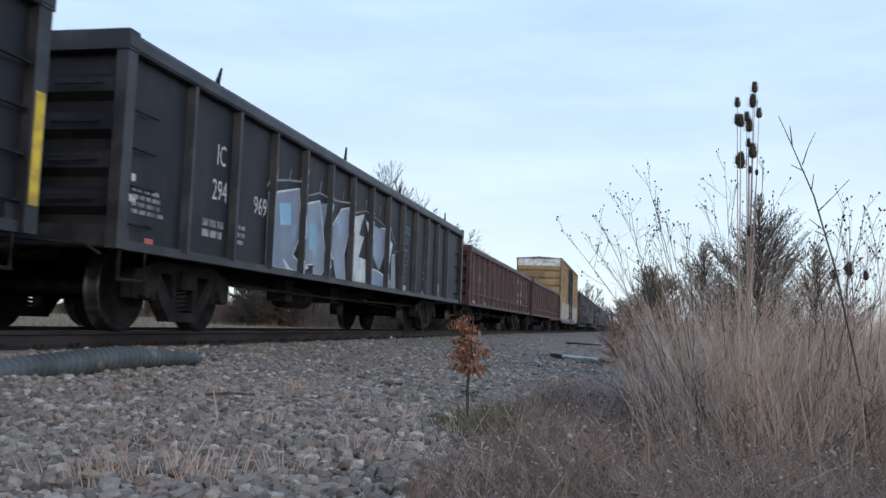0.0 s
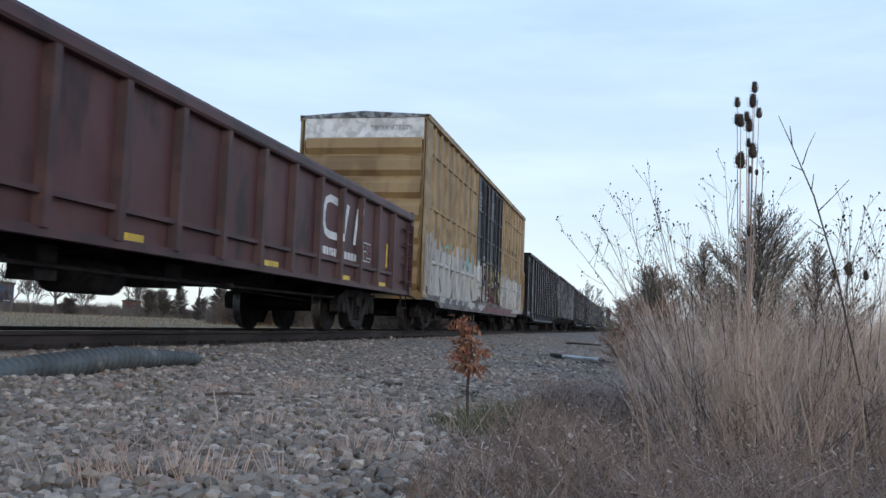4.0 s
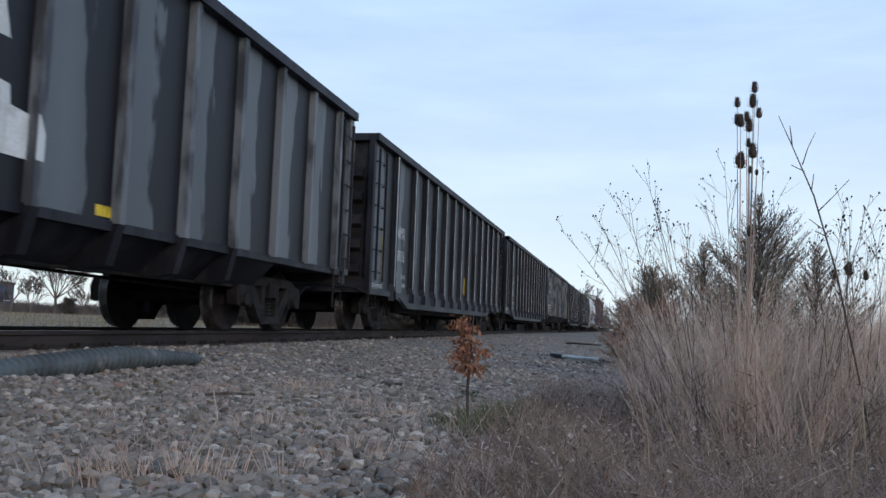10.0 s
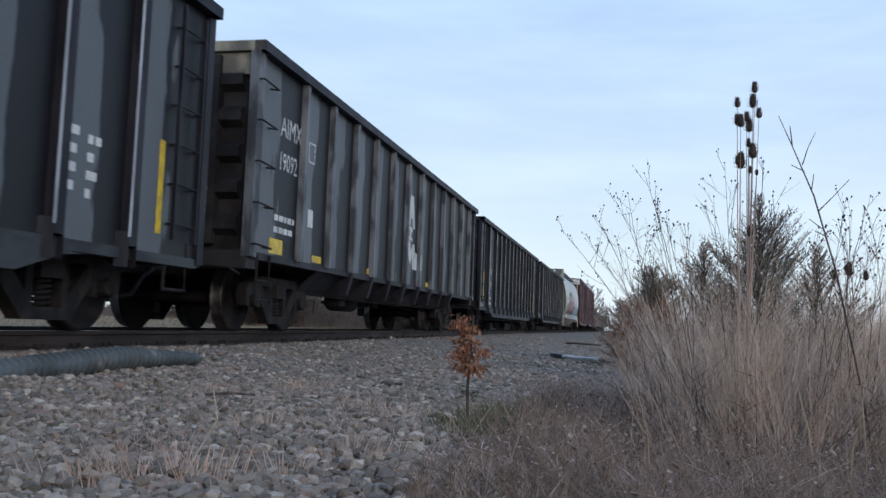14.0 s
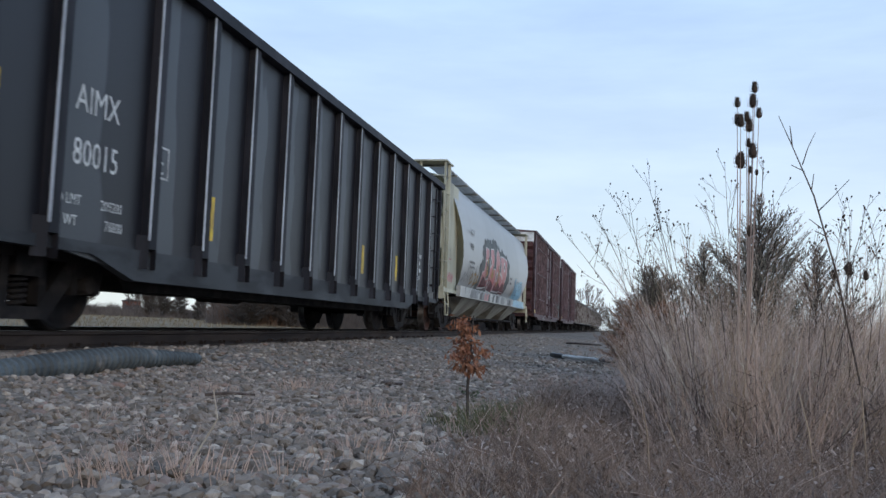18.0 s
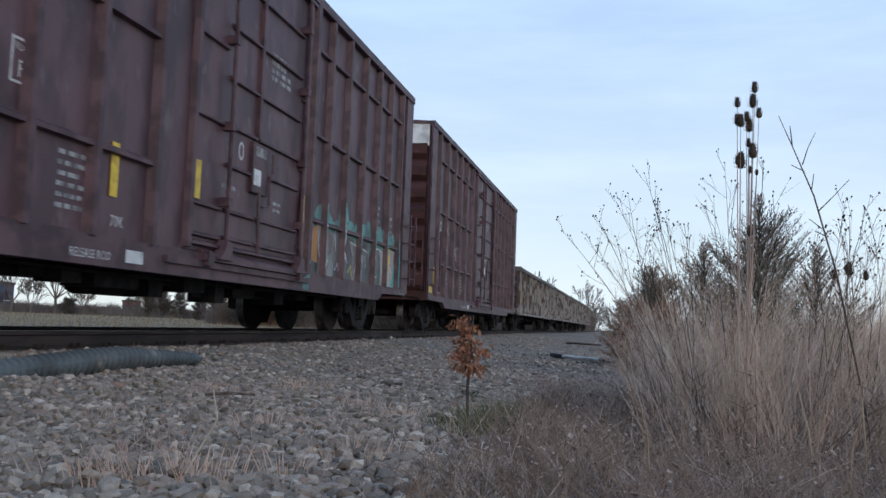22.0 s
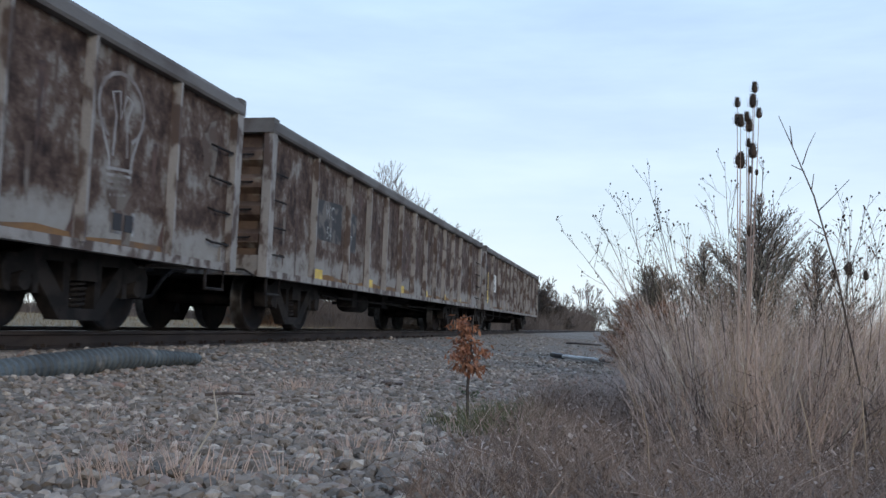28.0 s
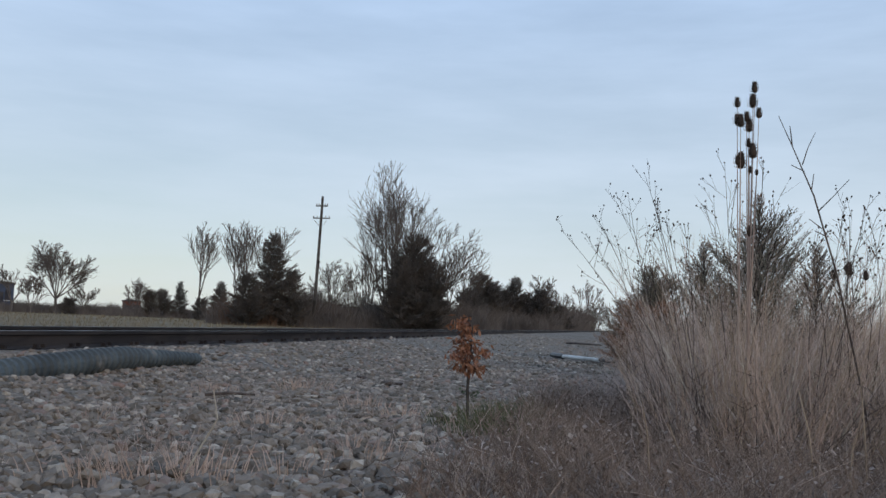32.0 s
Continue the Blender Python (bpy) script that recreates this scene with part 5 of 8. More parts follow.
    for q in ((3.28, 3.56, 1.55, 1.57), (3.28, 3.56, 1.86, 1.88), (3.28, 3.3, 1.55, 1.88), (3.54, 3.56, 1.55, 1.88)): f.box(q[0], q[1], y - 0.003, y, q[2], q[3])
    part("plate_mark", f, LETTER, car)
    side_word("C", 3.35, y - 0.004, 1.6, 0.18, car, LETTER)
    loads = {"80024": ("209100", "76900"), "80016": ("209200", "76800"), "80032": ("209100", "76900"), "80015": ("209200", "76800")}.get(num)
    if loads:
        for k in (0, 1):
            side_word(("LD LMT", "LT WT")[k], 1.74, y - 0.004, 1.1 - 0.18 * k, 0.135, car, LETTER, 0.85)
            side_word(loads[k], 2.42 + 0.08 * k, y - 0.004, 1.1 - 0.18 * k, 0.135, car, LETTER, 0.85)
    else:
        bars(1.8, y, 1.1, 0.85, 1, car, LETTER, 0.1, 0.07, int(num))
        bars(1.8, y, 0.92, 0.85, 1, car, LETTER, 0.1, 0.07, int(num) + 1)
    side_word("2 INCH HF COMP SHOES", 0.2, y - 0.004, 0.84, 0.1, car, LETTER, 0.75)
    side_word("RELEASE ROD", 10.75, y - 0.004, 0.68, 0.1, car, LETTER, 0.8)
    bars(14.5, y, 1.7, 0.12, 4, car, LETTER, 0.16, 0.08, 61)
    bars(14.75, y, 1.66, 0.12, 4, car, LETTER, 0.16, 0.08, 62)
    bars(12.4, y, 0.72, 0.5, 1, car, LETTER, 0.1, 0.06, 63)
    for x in (0.2, L - 0.7): grab([(x, -1.45, 0.72), (x, -1.45, 0.45), (x + 0.45, -1.45, 0.45), (x + 0.45, -1.45, 0.72)], car, 0.02, None, "stirrup_step")
    running_gear(car, L, 2.0, L - 2.0)
    return place(car, near)


for near, L, num in ((82.4, 16.56, "80024"), (119.0, 16.8, "80016"), (137.1, 16.9, "80032"), (172.55, 17.3, "80031"), (191.1, 16.7, "80015")):
    coal_car("black and grey high-sided coal car with ribbed sides and ladders", near, L, 3.64, num)


def tub_car(label, near, L, H, num, tag):
    """High-sided car whose sides turn in below the floor, with deep ribs ending in gussets."""
    car = thing("coal_car", label, "railway car", "coal cars of the train")
    ribs = [1.7 + 1.22 * i for i in range(13) if 1.7 + 1.22 * i < L - 0.4]
    top = H - 0.13
    y = P
    panels(car, [0.1, *ribs, L - 0.1], y, 0.98, top, COAL)
    part("far_side", Form().box(0.1, L - 0.1, 1.44, 1.47, 0.9, top), COAL_RIB, car)
    rib = Form().prism([(-0.05, 0), (0.07, 0), (0.06, -0.09), (-0.04, -0.09)], "z", 1.0, top).mesh("rib", TUB_RIB)
    gus = Form().prism([(-1.56, 1.0), (-1.4, 1.0), (-1.0, 0.62), (-1.16, 0.58), (-1.46, 0.62)], "x", -0.06, 0.06).mesh("gusset", COAL_RIB)
    for x in ribs:
        part("rib", rib, None, car, at=(x, y, 0))
        o = part("rib", rib, None, car); o.matrix_local = pose(x, 1.47, 0, 0, 0, 180)
        if 3.2 < x < L - 3.2: part("gusset", gus, None, car, at=(x, 0, 0))
    part("side_skirt", Form().prism([(-1.47, 1.0), (-1.44, 1.0), (-1.0, 0.6), (-1.03, 0.58)], "x", 2.8, L - 2.8), COAL_RIB, car)
    for s in (-1, 1):
        part("top_rim", Form().box(0.0, L, min(s * 1.45, s * 1.6), max(s * 1.45, s * 1.6), top, H), COAL_RIB, car)
        part("side_sill", Form().box(0.1, L - 0.1, min(s * 1.4, s * 1.5), max(s * 1.4, s * 1.5), 0.93, 1.02), COAL_RIB, car)
    for x, s in ((0.0, 1), (L, -1)):
        part("end_wall", Form().box(min(x + s * 0.14, x + s * 0.18), max(x + s * 0.14, x + s * 0.18), -1.42, 1.42, 0.9, top), COAL_END, car)
        part("end_rim", Form().box(min(x, x + s * 0.16), max(x, x + s * 0.16), -1.58, 1.58, top, H), COAL_TOP if s > 0 else COAL_RIB, car)
        part("end_header", Form().box(min(x + s * 0.06, x + s * 0.12), max(x + s * 0.06, x + s * 0.12), -1.42, 1.42, H - 0.42, H - 0.14), COAL_TOP, car, "cream top panel of the end, coloured as lit")
        part("end_sill", Form().box(min(x, x + s * 0.3), max(x, x + s * 0.3), -1.48, 1.48, 0.8, 1.02), COAL_END, car)
        for yy in (-1.47, 1.47):
            part("corner_post", Form().box(min(x, x + s * 0.2), max(x, x + s * 0.2), yy - 0.06, yy + 0.06, 0.95, top), TUB_RIB, car)
    corrugated(car, [1.35 + k * 0.46 for k in range(5)], 0.12, 1.3, COAL_END, 0.14, 0.14)
    part("end_plate", Form().box(-0.02, 0.14, -1.0, 0.2, 1.1, 3.5), COAL_END, car)
    word("AIMX", 0.22, car, Matrix.Translation((-0.025, -0.36, 2.72)) @ ON_END, LETTER, 0.95)
    word(num, 0.22, car, Matrix.Translation((-0.025, -0.34, 2.42)) @ ON_END, LETTER, 0.95)
    for k in range(4): part("small_print", Form().box(-0.024, -0.02, -0.92, -0.45 - 0.05 * (k % 2), 1.5 + 0.09 * k, 1.54 + 0.09 * k), DIM, car)
    part("floor", Form().box(0.15, L - 0.15, -1.42, 1.42, 0.95, 1.0), GREASE, car)
    for k in range(5):
        z = 1.1 + 0.52 * k
        grab([(0.02, -1.5, z), (0.02, -1.6, z), (0.5, -1.6, z - 0.02), (0.5, -1.47, z)], car, 0.013, None, "grab_iron")
    ladder(L - 0.55, L - 0.08, y, 1.05, top - 0.1, 6, car, COAL_RIB)
    side_word("AIMX", 0.92, y - 0.004, 2.66, 0.4, car, width=0.8)
    side_word(num, 0.9, y - 0.004, 2.2, 0.36, car, width=0.75)
    f = Form()
    for q in ((2.02, 2.28, 2.5, 2.52), (2.02, 2.28, 2.78, 2.8), (2.02, 2.04, 2.5, 2.8), (2.26, 2.28, 2.5, 2.8)): f.box(q[0], q[1], y - 0.003, y, q[2], q[3])
    part("plate_mark", f, LETTER, car)
    if num == "19189":
        side_word("LD LMT  222600", 0.82, y - 0.004, 1.5, 0.135, car, LETTER, 0.8)
        side_word("LT WT     63400", 0.82, y - 0.004, 1.34, 0.135, car, LETTER, 0.8)
    else:
        bars(0.85, y, 1.5, 0.72, 1, car, LETTER, 0.1, 0.08, int(num))
        bars(0.85, y, 1.34, 0.72, 1, car, LETTER, 0.1, 0.08, int(num) + 1)
    tape(car, 0.72, 1.05, 0.45, 0.2, y, TAPE)
    tape(car, 2.1, 1.55, 0.2, 0.26, y, LETTER, "data_plate")
    for x in (2.35, 5.2, 7.75, 9.95): tape(car, x, 1.05, 0.4, 0.1, y)
    # tall stacked letters on the middle panels
    st = [(x - 0.04, x + 0.06, -1.56) for x in ribs]
    paint([(8.08, 2.3), (8.24, 2.95), (8.51, 2.95), (8.71, 2.25), (8.51, 2.25), (8.46, 2.45), (8.31, 2.45), (8.28, 2.3)], LETTER, car, flat(y), st, "stacked_letter")
    paint([(8.18, 1.98), (8.18, 2.05), (8.26, 2.05), (8.26, 2.2), (8.18, 2.2), (8.18, 2.28), (8.51, 2.24), (8.51, 2.16), (8.41, 2.17), (8.41, 2.04), (8.51, 2.03), (8.51, 1.96)], LETTER, car, flat(y), st, "stacked_letter")
    paint([(8.01, 1.5), (8.16, 1.95), (8.31, 1.95), (8.41, 1.72), (8.56, 1.92), (8.74, 1.9), (8.76, 1.75), (9.01, 1.72), (9.18, 1.36), (8.56, 1.36), (8.51, 1.62), (8.36, 1.45), (8.21, 1.65), (8.18, 1.5)], LETTER, car, flat(y), st, "stacked_letter")
    if tag: tape(car, 8.72, 1.36, 0.42, 0.36, y - 0.008, WHITE, "data_plate")
    for x in (0.25, L - 0.7):
        grab([(x, -1.52, 1.0), (x, -1.52, 0.42), (x + 0.4, -1.52, 0.42), (x + 0.4, -1.52, 1.0)], car, 0.018, None, "stirrup_step")
        grab([(x, -1.52, 0.66), (x + 0.4, -1.52, 0.66)], car, 0.014, None, "stirrup_step")
    running_gear(car, L, 2.1, L - 2.1)
    return place(car, near)


tub_car("dark grey coal car with deep light-edged ribs and white stacked letters", 100.65, 17.05, 3.68, "19189", 1)
tub_car("dark grey coal car with light-edged ribs, gussets and a white plate", 155.2, 16.15, 3.68, "19092", 1)


# ---- covered hopper ----
def covered_hopper(near):
    car = thing("covered_hopper", "white covered hopper car with rounded sides and red spray-painted letters", "railway car")
    L, x0, x1 = 18.9, 2.15, 17.85
    prof = [(1.3, 1.22), (1.46, 1.5), (1.55, 1.9), (1.58, 2.3), (1.56, 2.7), (1.49, 3.15), (1.38, 3.6), (1.25, 3.95), (1.08, 4.18), (0.85, 4.29), (0.5, 4.34), (0.0, 4.37)]
    prof = [(prof[i][0] + (prof[i + 1][0] - prof[i][0]) * k / 4 + 0.01 * math.sin(math.pi * k / 4), prof[i][1] + (prof[i + 1][1] - prof[i][1]) * k / 4 + 0.006 * math.sin(math.pi * k / 4)) for i in range(11) for k in range(4)] + [prof[-1]]
    ring = [(-y, z) for y, z in prof] + [(y, z) for y, z in prof[-2::-1]]
    n = len(ring)

    def bow(z, rows):
        for (za, a), (zb, b) in zip(rows, rows[1:]):
            if z <= zb: return a + (b - a) * (z - za) / (zb - za)
        return rows[-1][1]
    # the ends lean outwards above the slope sheets
    lead = lambda z: bow(z, [(1.2, 2.55), (1.6, 2.2), (2.1, 2.12), (2.7, 1.95), (3.1, 1.8), (3.6, 1.5), (4.4, 1.25)])
    trail = lambda z: L - bow(z, [(1.2, 2.75), (1.45, 2.5), (1.8, 1.9), (2.3, 1.15), (2.75, 0.68), (3.2, 0.35), (3.6, 0.22), (4.4, 0.5)])
    v, f = [], []
    for k in range(13):
        u = k / 12
        v += [(lead(p[1]) * (1 - u) + trail(p[1]) * u, p[0], p[1]) for p in ring]
    for i in range(12):
        f += [(i * n + k, i * n + k + 1, (i + 1) * n + k + 1, (i + 1) * n + k) for k in range(n - 1)]
    part("body", Form().add(v, f), HOPPER, car, "rounded off-white steel body", True)
    for x, s in ((x0, 1), (x1, -1)):
        at_ = lead if s > 0 else trail
        head = [(at_(p[1]), p[0], p[1]) for p in ring] + [(at_(p[1]) + s * 0.1 * math.sin(1.57), p[0] * 0.97, p[1]) for p in ring] + [(at_(p[1]) + s * 0.35, p[0] * 0.84, 1.25 + (p[1] - 1.25) * 0.96) for p in ring]
        part("end_head", Form().add(head, [(r * n + k, r * n + k + 1, (r + 1) * n + k + 1, (r + 1) * n + k) for r in range(2) for k in range(n - 1)] + [tuple(range(2 * n, 3 * n))]), HOPPER_END, car)
        a, b = (0.62, 2.2) if s > 0 else (16.6, 17.9)
        for y in (-1.34, 1.34): part("shear_plate", Form().prism([(a, 1.16), (b, 1.16), (b if s > 0 else 17.6, 3.0 if s < 0 else 4.0), (a if s > 0 else 17.2, 4.0 if s > 0 else 2.6)], "y", y - 0.02, y + 0.02), HOPPER_END, car)
        e = 0.62 if s > 0 else x1 + 0.1
        part("end_sheet", Form().prism([(-1.3, 2.2), (1.3, 2.2), (1.12, 4.02), (-1.12, 4.02)] if s > 0 else [(-1.2, 2.2), (1.2, 2.2), (1.2, 2.7), (-1.2, 2.7)], "x", e - 0.02, e + 0.02), HOPPER_END, car)
        part("slope_sheet", Form().prism([(e + s * 0.1, 2.2), (e + s * 0.2, 2.2), (x + s * 1.2, 1.2), (x + s * 1.0, 1.2)], "y", -1.3, 1.3), HOPPER_END, car)
        k = 0.0 if s > 0 else L
        part("end_platform", Form().box(min(k, k + s * 2.0), max(k, k + s * 2.0), -1.45, 1.45, 1.04, 1.14), HOPPER_END, car)
        part("end_sill", Form().box(min(k, k + s * 0.2), max(k, k + s * 0.2), -1.48, 1.48, 0.86, 1.16), HOPPER_END, car)
        for y in (-1.4, -0.75, 0.75, 1.4):
            part("cage_post", Form().box(min(k + s * 0.08, k + s * 0.13), max(k + s * 0.08, k + s * 0.13), y - 0.025, y + 0.025, 1.1, 4.4), HOPPER_END, car)
        for j in range(7):
            z = 1.4 + j * 0.44
            part("rung", Form().tube([(k + s * 0.1, -1.4, z), (k + s * 0.1, -0.75, z)], 0.014, 5), HOPPER_END, car)
            part("rung", Form().tube([(k + s * 0.1, -1.4, z), (k + s * 0.62, -1.4, z)], 0.014, 5), HOPPER_END, car)
        part("cage_post", Form().box(min(k + s * 0.58, k + s * 0.64), max(k + s * 0.58, k + s * 0.64), -1.44, -1.37, 1.1, 4.4), HOPPER_END, car)
        part("platform_step", Form().tube([(k + s * 0.1, -1.48, 1.05), (k + s * 0.12, -1.5, 0.72), (k + s * 0.2, -1.5, 0.44), (k + s * 0.52, -1.5, 0.44), (k + s * 0.55, -1.5, 0.72), (k + s * 0.5, -1.48, 1.05)], 0.022, 5).tube([(k + s * 0.14, -1.5, 0.72), (k + s * 0.53, -1.5, 0.72)], 0.018, 5), HOPPER_END, car)
        part("roof_stub", Form().box(min(k, k + s * 0.9), max(k, k + s * 0.9), -1.45, 1.45, 4.4, 4.44), HOPPER_END, car)
    for y in (-1.5, 1.5):
        part("side_sill", Form().prism([(y - 0.05, 0.98), (y + 0.05, 0.98), (y + 0.06, 1.28), (y - 0.06, 1.28)], "x", 1.9, 17.0), HOPPER, car)
    # roof walk of narrow bars on brackets
    for s in (-1, 1):
        for j in range(10): part("walk_bar", Form().box(0.3, L - 0.3, s * (0.76 + j * 0.052) - 0.014, s * (0.76 + j * 0.052) + 0.014, 4.42, 4.45), HOPPER, car)
    for j in range(11):
        x = 0.6 + j * 1.75
        part("walk_bracket", Form().box(x - 0.03, x + 0.03, -1.26, 1.26, 4.37, 4.42), HOPPER_BAY, car)
    for j in range(8): part("hatch", Form().box(2.9 + j * 1.75, 4.1 + j * 1.75, -0.3, 0.3, 4.34, 4.48), HOPPER, car)
    # discharge bays
    for j in range(4):
        a = 3.0 + j * 3.3
        for y in (-1,):
            part("discharge_bay", Form().add([(a, -1.42, 1.0), (a + 3.25, -1.42, 1.0), (a + 3.25, 1.42, 1.0), (a, 1.42, 1.0), (a + 1.0, -0.85, 0.42), (a + 2.0, -0.85, 0.42), (a + 2.0, 0.85, 0.42), (a + 1.0, 0.85, 0.42)], [(0, 1, 5, 4), (1, 2, 6, 5), (2, 3, 7, 6), (3, 0, 4, 7), (4, 5, 6, 7)]), HOPPER_BAY, car)
            part("gate", Form().box(a + 0.85, a + 2.45, -0.85, 0.85, 0.34, 0.42).tube([(a + 0.95, -0.9, 0.38), (a + 0.95, -1.05, 0.38)], 0.05, 6), GREASE, car)
    running_gear(car, L, 2.0, L - 2.0, WHEELS_RED, rod=False, sill=False, rear=WHEELS)
    part("brake_pipe", Form().tube([(3.2, -1.2, 0.4), (15.4, -1.2, 0.42)], 0.03, 6), GREASE, car)

    def face(x, z):
        for (ya, za), (yb, zb) in zip(prof, prof[1:]):
            if za <= z <= zb: return -(ya + (yb - ya) * (z - za) / (zb - za)) - 0.004
        return -1.565
    # the coats of paint are cut into level strips so that they follow the round side
    def wrap(poly, material, name="painted_shape", lift=0.004):
        zs = sorted({min(p[1] for p in poly), max(p[1] for p in poly), *[z for y, z in prof]})
        f = Form()
        for a, b in zip(zs, zs[1:]):
            c = [(q[1], q[0]) for q in clip([(p[1], p[0]) for p in poly], a, b)]
            if len(c) >= 3: sheet(f, c, lambda x, z: face(x, min(max(z, a + 1e-4), b - 1e-4)) - lift)
        if f.f: part(name, f, material, car)

    r = random.Random(21)
    cloud = [(5.0, 1.33), (5.14, 1.72), (5.1, 2.02), (5.5, 2.19), (5.55, 2.51), (5.89, 2.84), (6.27, 2.95), (6.77, 2.92), (7.21, 2.94), (7.84, 2.99), (8.26, 3.05), (8.85, 3.02), (9.2, 2.85), (10.02, 2.88), (11.02, 2.78), (11.59, 2.52), (11.74, 2.07), (11.39, 1.6), (10.75, 1.4), (9.09, 1.32), (6.57, 1.32), (5.43, 1.29)]
    wrap(cloud, SPRAYGREEN, "dark_cloud", 0.003)
    for j in range(34):
        p = cloud[j % len(cloud)]
        q = cloud[(j + 1) % len(cloud)]
        u = r.random()
        wrap(blob(p[0] + (q[0] - p[0]) * u, p[1] + (q[1] - p[1]) * u, r.uniform(0.1, 0.24), r.uniform(0.08, 0.2), r, 11, 0.25), r.choice([SPRAYGREEN, SPRAYGREEN, SPRAYGREY]), "dark_cloud", 0.0032 + 0.00005 * j)
    LETTERS = ([(5.36, 1.37), (5.52, 1.9), (5.83, 1.93), (6.03, 2.71), (6.7, 2.69), (6.48, 2.14), (6.28, 1.68), (6.73, 1.74), (6.84, 1.47), (6.19, 1.4)], [(6.79, 1.72), (7.09, 2.75), (7.8, 2.79), (7.74, 2.27), (7.41, 2.11), (8.1, 2.14), (8.24, 1.33), (7.18, 1.36)],
               [(8.26, 1.4), (8.21, 2.25), (8.26, 2.63), (8.67, 2.89), (9.03, 2.75), (9.19, 2.42), (9.0, 2.13), (9.83, 1.93), (9.73, 1.4)], [(9.72, 1.43), (9.88, 1.9), (9.38, 2.09), (9.34, 2.68), (10.18, 2.7), (11.01, 2.65), (10.97, 2.11), (10.61, 1.76), (10.7, 1.42)])
    for j, q in enumerate(LETTERS):
        wrap(q, SPRAYRED, "painted_letter", 0.007)
        low_ = [(min(p[0] for p in q) + 0.12, 1.38), (max(p[0] for p in q) - 0.15, 1.36), (max(p[0] for p in q) - 0.2, 1.62), ((q[0][0] + q[-1][0]) / 2, 1.78), (min(p[0] for p in q) + 0.2, 1.56)]
        wrap(low_, OXBLOOD, "letter_shade", 0.0085)
        wrap(stroke(q + q[:1], 0.045), SPRAYWHITE, "letter_edge", 0.0105)
    wrap([(6.09, 2.29), (6.3, 2.32), (6.31, 2.05), (6.19, 2.0)], SPRAYGREEN, "letter_counter", 0.0125)
    wrap(stroke([(6.09, 2.29), (6.3, 2.32), (6.31, 2.05), (6.19, 2.0), (6.09, 2.29)], 0.03), SPRAYWHITE, "letter_edge", 0.014)
    for cx, cz in ((8.6, 1.9), (7.0, 2.3), (10.2, 2.35)):
        wrap(blob(cx, cz, 0.17, 0.19, r, 14, 0.05), SPRAYWHITE, "letter_ring", 0.012)
        wrap(blob(cx, cz, 0.1, 0.12, r, 12, 0.05), SPRAYGREEN, "letter_counter", 0.0135)
    for cx, cz in ((6.38, 2.28), (6.36, 2.09), (6.4, 1.9), (7.5, 2.04), (7.4, 1.87), (7.65, 1.9), (8.82, 2.22), (9.0, 2.03), (9.02, 1.81), (8.78, 1.66)):
        wrap(blob(cx, cz, 0.12, 0.11, r, 11, 0.12), OLDGOLD, "painted_dot", 0.0155)
        wrap(stroke([(cx + 0.12 * math.cos(a), cz + 0.11 * math.sin(a)) for a in (0, 0.9, 1.8, 2.7, 3.6)], 0.018), OXBLOOD, "outline_stroke", 0.017)
    for q in ([(6.84, 2.13), (6.95, 1.9), (7.25, 1.72), (7.2, 1.5), (6.95, 1.4)], [(9.45, 2.5), (9.7, 2.2), (9.55, 2.1), (10.0, 1.95)], [(10.2, 2.65), (10.35, 2.2), (10.75, 2.45), (10.8, 2.1)], [(7.4, 2.7), (7.3, 2.4), (7.45, 2.2)]):
        wrap(stroke(q, 0.035), SPRAYWHITE, "outline_stroke", 0.0125)
    for q in ([(4.23, 1.69), (4.39, 1.76), (4.56, 1.71), (4.55, 1.59), (4.41, 1.52), (4.49, 1.38), (4.47, 1.3)], [(4.41, 1.44), (4.69, 1.46), (4.94, 1.55), (4.97, 1.7), (4.79, 1.68), (4.8, 1.58)], [(3.7, 1.5), (3.95, 1.75), (4.1, 1.5), (3.85, 1.42)]):
        wrap(stroke(q, 0.11), SPRAYGREEN, "outline_stroke", 0.005); wrap(stroke(q, 0.07), OLDGOLD, "painted_tag", 0.007)
    for q in ([(4.49, 1.99), (4.4, 1.75)], [(4.83, 2.0), (4.91, 1.75), (5.21, 2.0), (5.34, 2.25)], [(2.5, 1.42), (2.75, 1.7), (2.9, 1.45)], [(2.95, 1.6), (3.15, 1.95), (3.2, 1.5), (3.4, 1.8)], [(3.3, 1.45), (3.6, 1.75), (3.75, 1.5)], [(3.8, 1.96), (3.78, 1.6)]):
        wrap(stroke(q, 0.04), SPRAYGREEN, "outline_stroke", 0.006)
    wrap([(13.46, 1.33), (13.65, 1.77), (13.53, 2.0), (13.72, 2.14), (14.0, 2.15), (14.02, 1.9), (14.37, 2.03), (14.8, 2.02), (15.24, 2.1), (15.94, 2.11), (16.2, 1.82), (16.2, 1.5), (15.79, 1.32), (14.77, 1.3), (14.29, 1.33)], SPRAYBLUE, "painted_letter", 0.005)
